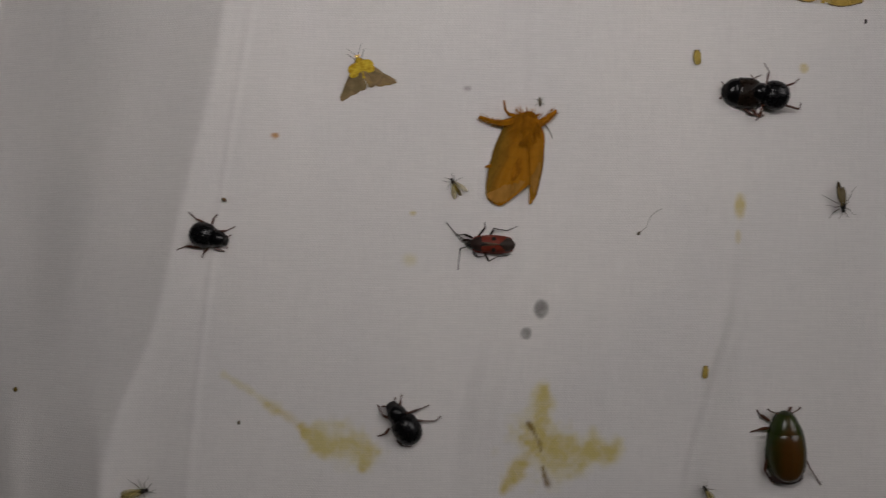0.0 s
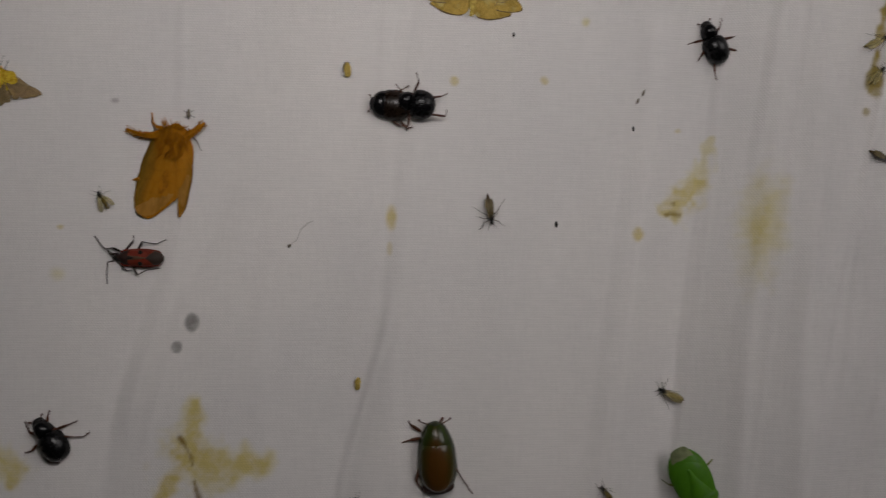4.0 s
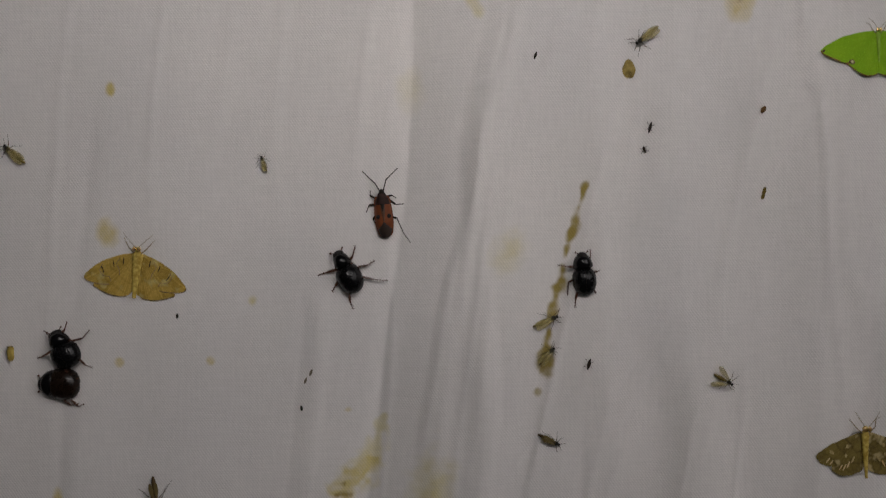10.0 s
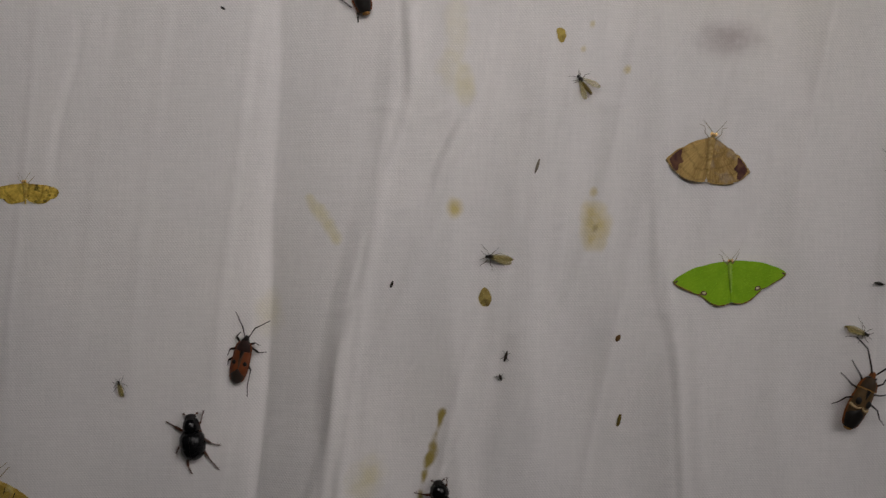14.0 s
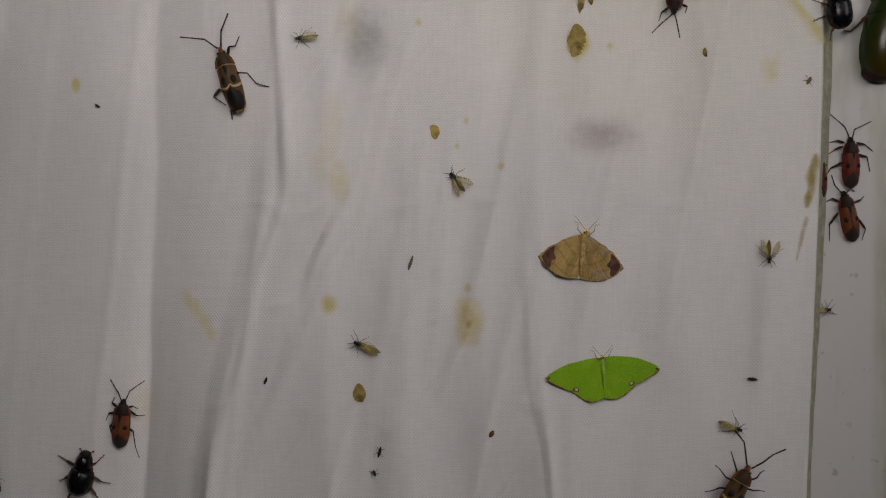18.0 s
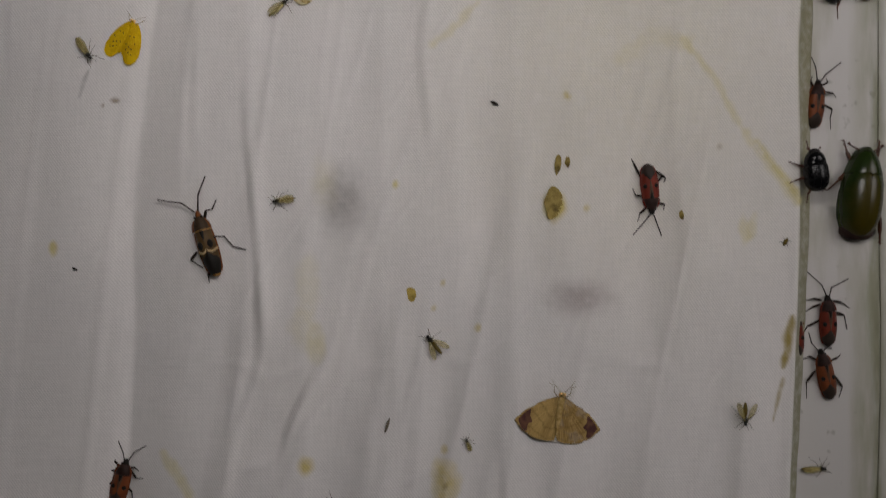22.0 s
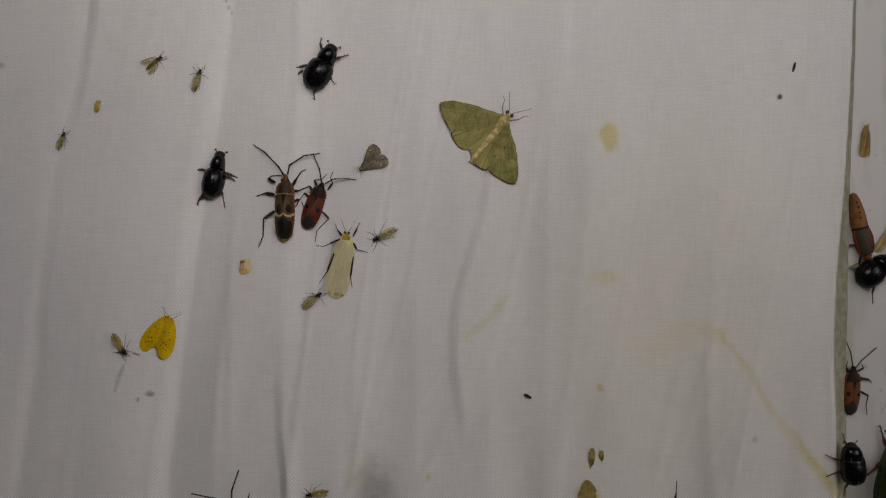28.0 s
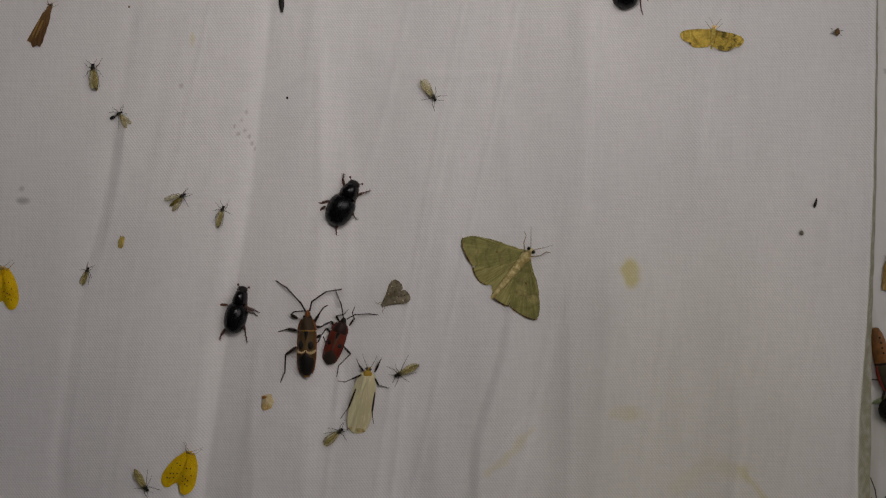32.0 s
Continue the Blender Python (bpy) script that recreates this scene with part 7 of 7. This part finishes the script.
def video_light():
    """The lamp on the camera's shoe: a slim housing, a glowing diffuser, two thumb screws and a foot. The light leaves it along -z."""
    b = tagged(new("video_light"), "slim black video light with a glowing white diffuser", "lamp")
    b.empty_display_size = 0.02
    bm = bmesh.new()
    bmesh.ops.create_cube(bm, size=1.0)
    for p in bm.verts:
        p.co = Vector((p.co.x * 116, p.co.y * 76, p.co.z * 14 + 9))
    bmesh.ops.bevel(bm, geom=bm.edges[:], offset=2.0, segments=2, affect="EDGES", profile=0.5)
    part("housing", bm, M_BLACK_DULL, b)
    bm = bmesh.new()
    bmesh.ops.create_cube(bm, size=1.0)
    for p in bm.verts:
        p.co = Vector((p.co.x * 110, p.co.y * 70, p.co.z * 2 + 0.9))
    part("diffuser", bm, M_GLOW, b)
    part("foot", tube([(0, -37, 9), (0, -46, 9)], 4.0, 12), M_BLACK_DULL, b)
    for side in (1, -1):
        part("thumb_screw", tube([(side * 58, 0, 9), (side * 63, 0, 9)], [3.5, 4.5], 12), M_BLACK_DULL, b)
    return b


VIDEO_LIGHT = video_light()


def crawl(pair, stations, board=False, lift=0.0):
    """Keys a crawling insect along stations (s, u, v, turn) and swings its legs while it goes."""
    ob, legs = pair if isinstance(pair, tuple) else (pair, [])
    first, last = stations[0], stations[-1]
    rows = list(stations)
    if first[0] > 0:
        rows.insert(0, (0.0, *first[1:]))
    if last[0] < 32:
        rows.append((32.0, *last[1:]))
    walk(ob, [(t, place(u, v, a, board, lift)) for t, u, v, a in rows])
    ts = [r[0] for r in rows]
    for k, leg in enumerate(legs):
        at, keys = leg.location.copy(), []
        for i in range(81):
            t = i * 0.4
            pace = 0.0
            if first[0] <= t <= last[0]:
                u0, u1 = (np.interp(t + d, ts, [r[1] for r in rows]) for d in (-0.3, 0.3))
                v0, v1 = (np.interp(t + d, ts, [r[2] for r in rows]) for d in (-0.3, 0.3))
                pace = min(math.hypot(u1 - u0, v1 - v0) / 1.2, 1.0)
            swing = 13 * pace * math.sin(i * 2.1 + (0 if k in (0, 3, 4) else math.pi))
            keys.append((t, Matrix.Translation(at) @ pose(0, 0, 0, 0, 0, swing)))
        walk(leg, keys)


def motions():
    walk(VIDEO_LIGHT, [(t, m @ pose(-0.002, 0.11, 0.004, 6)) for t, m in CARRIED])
    crawl(PAIR_A, [(0, 78.2, 40.6, 80.0), (2, 78.3, 41.3, 80.0), (4, 77.9, 41.5, 78.0), (4.5, 79.4, 42.8, 72.0), (6.5, 77.9, 44.0, 52.0), (7, 77.8, 45.4, 42.0), (7.5, 77.8, 46.0, 36.0), (8, 76.9, 47.6, 24.0), (9, 76.5, 49.8, 23.0), (10, 74.5, 51.5, 26.0), (11, 73.3, 54.2, 32.0), (11.5, 72.1, 55.1, 34.0)], lift=1.3)
    crawl(PAIR_B, [(0, 72.0, 41.2, 84.0), (2, 72.0, 42.2, 84.0), (4, 71.5, 41.3, 86.0), (4.5, 71.6, 41.4, 88.0), (6.5, 72.4, 41.1, 82.0), (7.5, 72.6, 41.3, 84.0), (8.5, 73.0, 42.1, 88.0), (9.5, 73.1, 42.5, 90.0), (10.5, 72.7, 42.1, 88.0), (11.5, 73.2, 41.4, 86.0)])
    crawl(CLIMBER, [(2.6, 160.6, 60.8, 25.0), (4, 155.3, 58.6, 24.0), (4.5, 155.4, 58.5, 24.0), (6.5, 151.2, 59.6, 27.0), (7, 150.2, 61.4, 28.0), (8, 149.4, 63.8, 31.0), (9, 148.1, 68.4, 32.0), (10, 146.3, 70.9, 26.0), (11, 144.5, 74.0, 16.0), (12, 143.6, 78.3, 12.0), (13, 143.1, 81.3, 6.0), (14, 143.4, 86.2, 4.0), (15, 143.3, 90.0, -3.0), (15.5, 144.0, 91.8, -5.0), (17.5, 145.7, 99.0, -14.0), (18, 146.8, 101.0, -12.0), (19, 149.5, 105.1, -22.0), (20, 151.0, 108.7, -26.0), (21, 151.7, 110.7, -28.0)])
    crawl(RED_CLIMBER, [(6.5, 156.1, 81.6, 15.0), (8, 156.0, 81.7, 19.0), (9, 156.0, 82.6, 20.0), (9.5, 155.8, 83.3, 16.0), (10, 155.7, 85.6, 6.0), (10.5, 155.1, 92.4, 2.0), (11, 155.1, 96.8, 0.0), (12, 154.8, 101.9, -6.0), (12.5, 154.9, 102.1, -4.0), (13, 154.9, 103.3, 3.0), (13.5, 155.6, 104.8, -5.0), (14, 155.6, 105.6, -14.0), (14.5, 155.9, 105.9, -14.0), (15, 156.3, 108.8, -11.0), (15.5, 156.6, 110.2, -14.0), (17.5, 157.6, 111.3, -20.0), (18, 156.6, 113.4, -5.0), (18.5, 157.3, 117.0, -4.0), (19, 157.6, 121.2, -3.0), (19.5, 158.2, 125.1, -4.0), (20, 159.0, 126.8, -14.0), (20.5, 159.8, 130.2, -16.0), (21, 161.1, 132.6, -19.0), (21.5, 161.4, 135.7, -14.0), (22, 161.8, 138.7, -14.0)])
    crawl(RED_DESCENDER, [(17.5, 296.4, 224.8, 178.0), (18, 296.8, 222.9, 178.0), (18.5, 294.8, 218.0, 176.0), (19, 296.6, 215.7, 173.0), (19.5, 296.0, 213.0, 166.0), (20, 295.7, 212.7, 165.0), (20.5, 295.5, 212.5, 167.0), (21, 295.6, 213.4, 169.0), (21.5, 295.8, 213.0, 178.0), (22, 296.5, 213.3, 186.0), (22.5, 296.3, 211.8, 194.0), (23, 298.1, 210.8, 199.0), (23.5, 297.1, 207.8, 186.0), (24, 297.1, 207.2, 174.0), (24.5, 295.2, 205.3, 165.0), (25, 295.2, 203.8, 164.0), (25.5, 294.3, 202.2, 157.0)])
    crawl(SLOW_BUG, [(13.5, 311.0, 95.3, -25.0), (15, 310.8, 95.8, -26.0), (15.5, 310.8, 95.7, -26.0), (17.5, 310.8, 95.2, -28.0), (18.5, 311.5, 97.6, -30.0), (19, 311.6, 97.9, -30.0)])
    crawl(LANDING_FLY, [(19.4, 268.0, 420.0, 20), (19.85, 274.9, 170.7, 20.0), (20, 251.7, 149.5, 10.0), (21, 251.3, 149.3, 14.0), (22.5, 250.2, 149.0, 20.0)])
    crawl(TURNING_FLY, [(11, 221.4, 129.5, 128.0), (12.1, 220.7, 130.8, 120.0), (12.7, 221.0, 130.8, 108.0), (13.3, 220.6, 130.5, 98.0), (14, 220.7, 131.2, 83.0), (15, 220.6, 132.3, 72.0), (19.5, 218.8, 133.0, 68.0)])
    crawl(WALKING_FLY, [(17.5, 335.3, 141.7, -90.0), (18.5, 335.4, 141.3, -90.0), (19.5, 336.0, 141.0, -90.0), (20.5, 338.2, 141.7, -90.0), (21, 338.7, 141.5, -88.0), (22, 340.0, 141.1, -88.0)], board=True)
    rest, gone = place(230, -160, 0), place(430, 300, 0, True)
    air = [(t, place(u, v, a, False, up)) for t, u, v, a, up in [(18.3, 206.7, 82.0, -30.0, 9), (18.5, 218.5, 114.1, -40.0, 8), (18.7, 239.5, 136.8, -35.0, 9), (18.9, 268.6, 168.8, -45.0, 9), (19, 298.4, 186.0, -55.0, 10), (19.1, 316.3, 200.8, -60.0, 10), (19.2, 340.8, 218.1, -60.0, 10)]]
    walk(FLYER, [(0, rest), (17.9, rest), *air, (19.6, gone), (32, gone)])
    rest, gone = place(-320, 150, -60), place(430, 245, -60, True)
    air = [(t, pose(x / 1000, y / 1000, BASE + z / 1000, 90, 0, 0) @ pose(0, 0, 0, 0, 0, -70)) for t, x, y, z in [(19.3, 200.7, -159.4, 163.4), (19.5, 213.1, -159.6, 170.3), (19.7, 217.5, -159.6, 176.7), (19.9, 235.8, -159.9, 180.8), (20.1, 256.0, -160.2, 183.1), (20.3, 278.3, -160.6, 184.6)]]
    walk(NEAR_FLYER, [(0, rest), (18.8, rest), *air, (20.9, gone), (32, gone)])


motions()
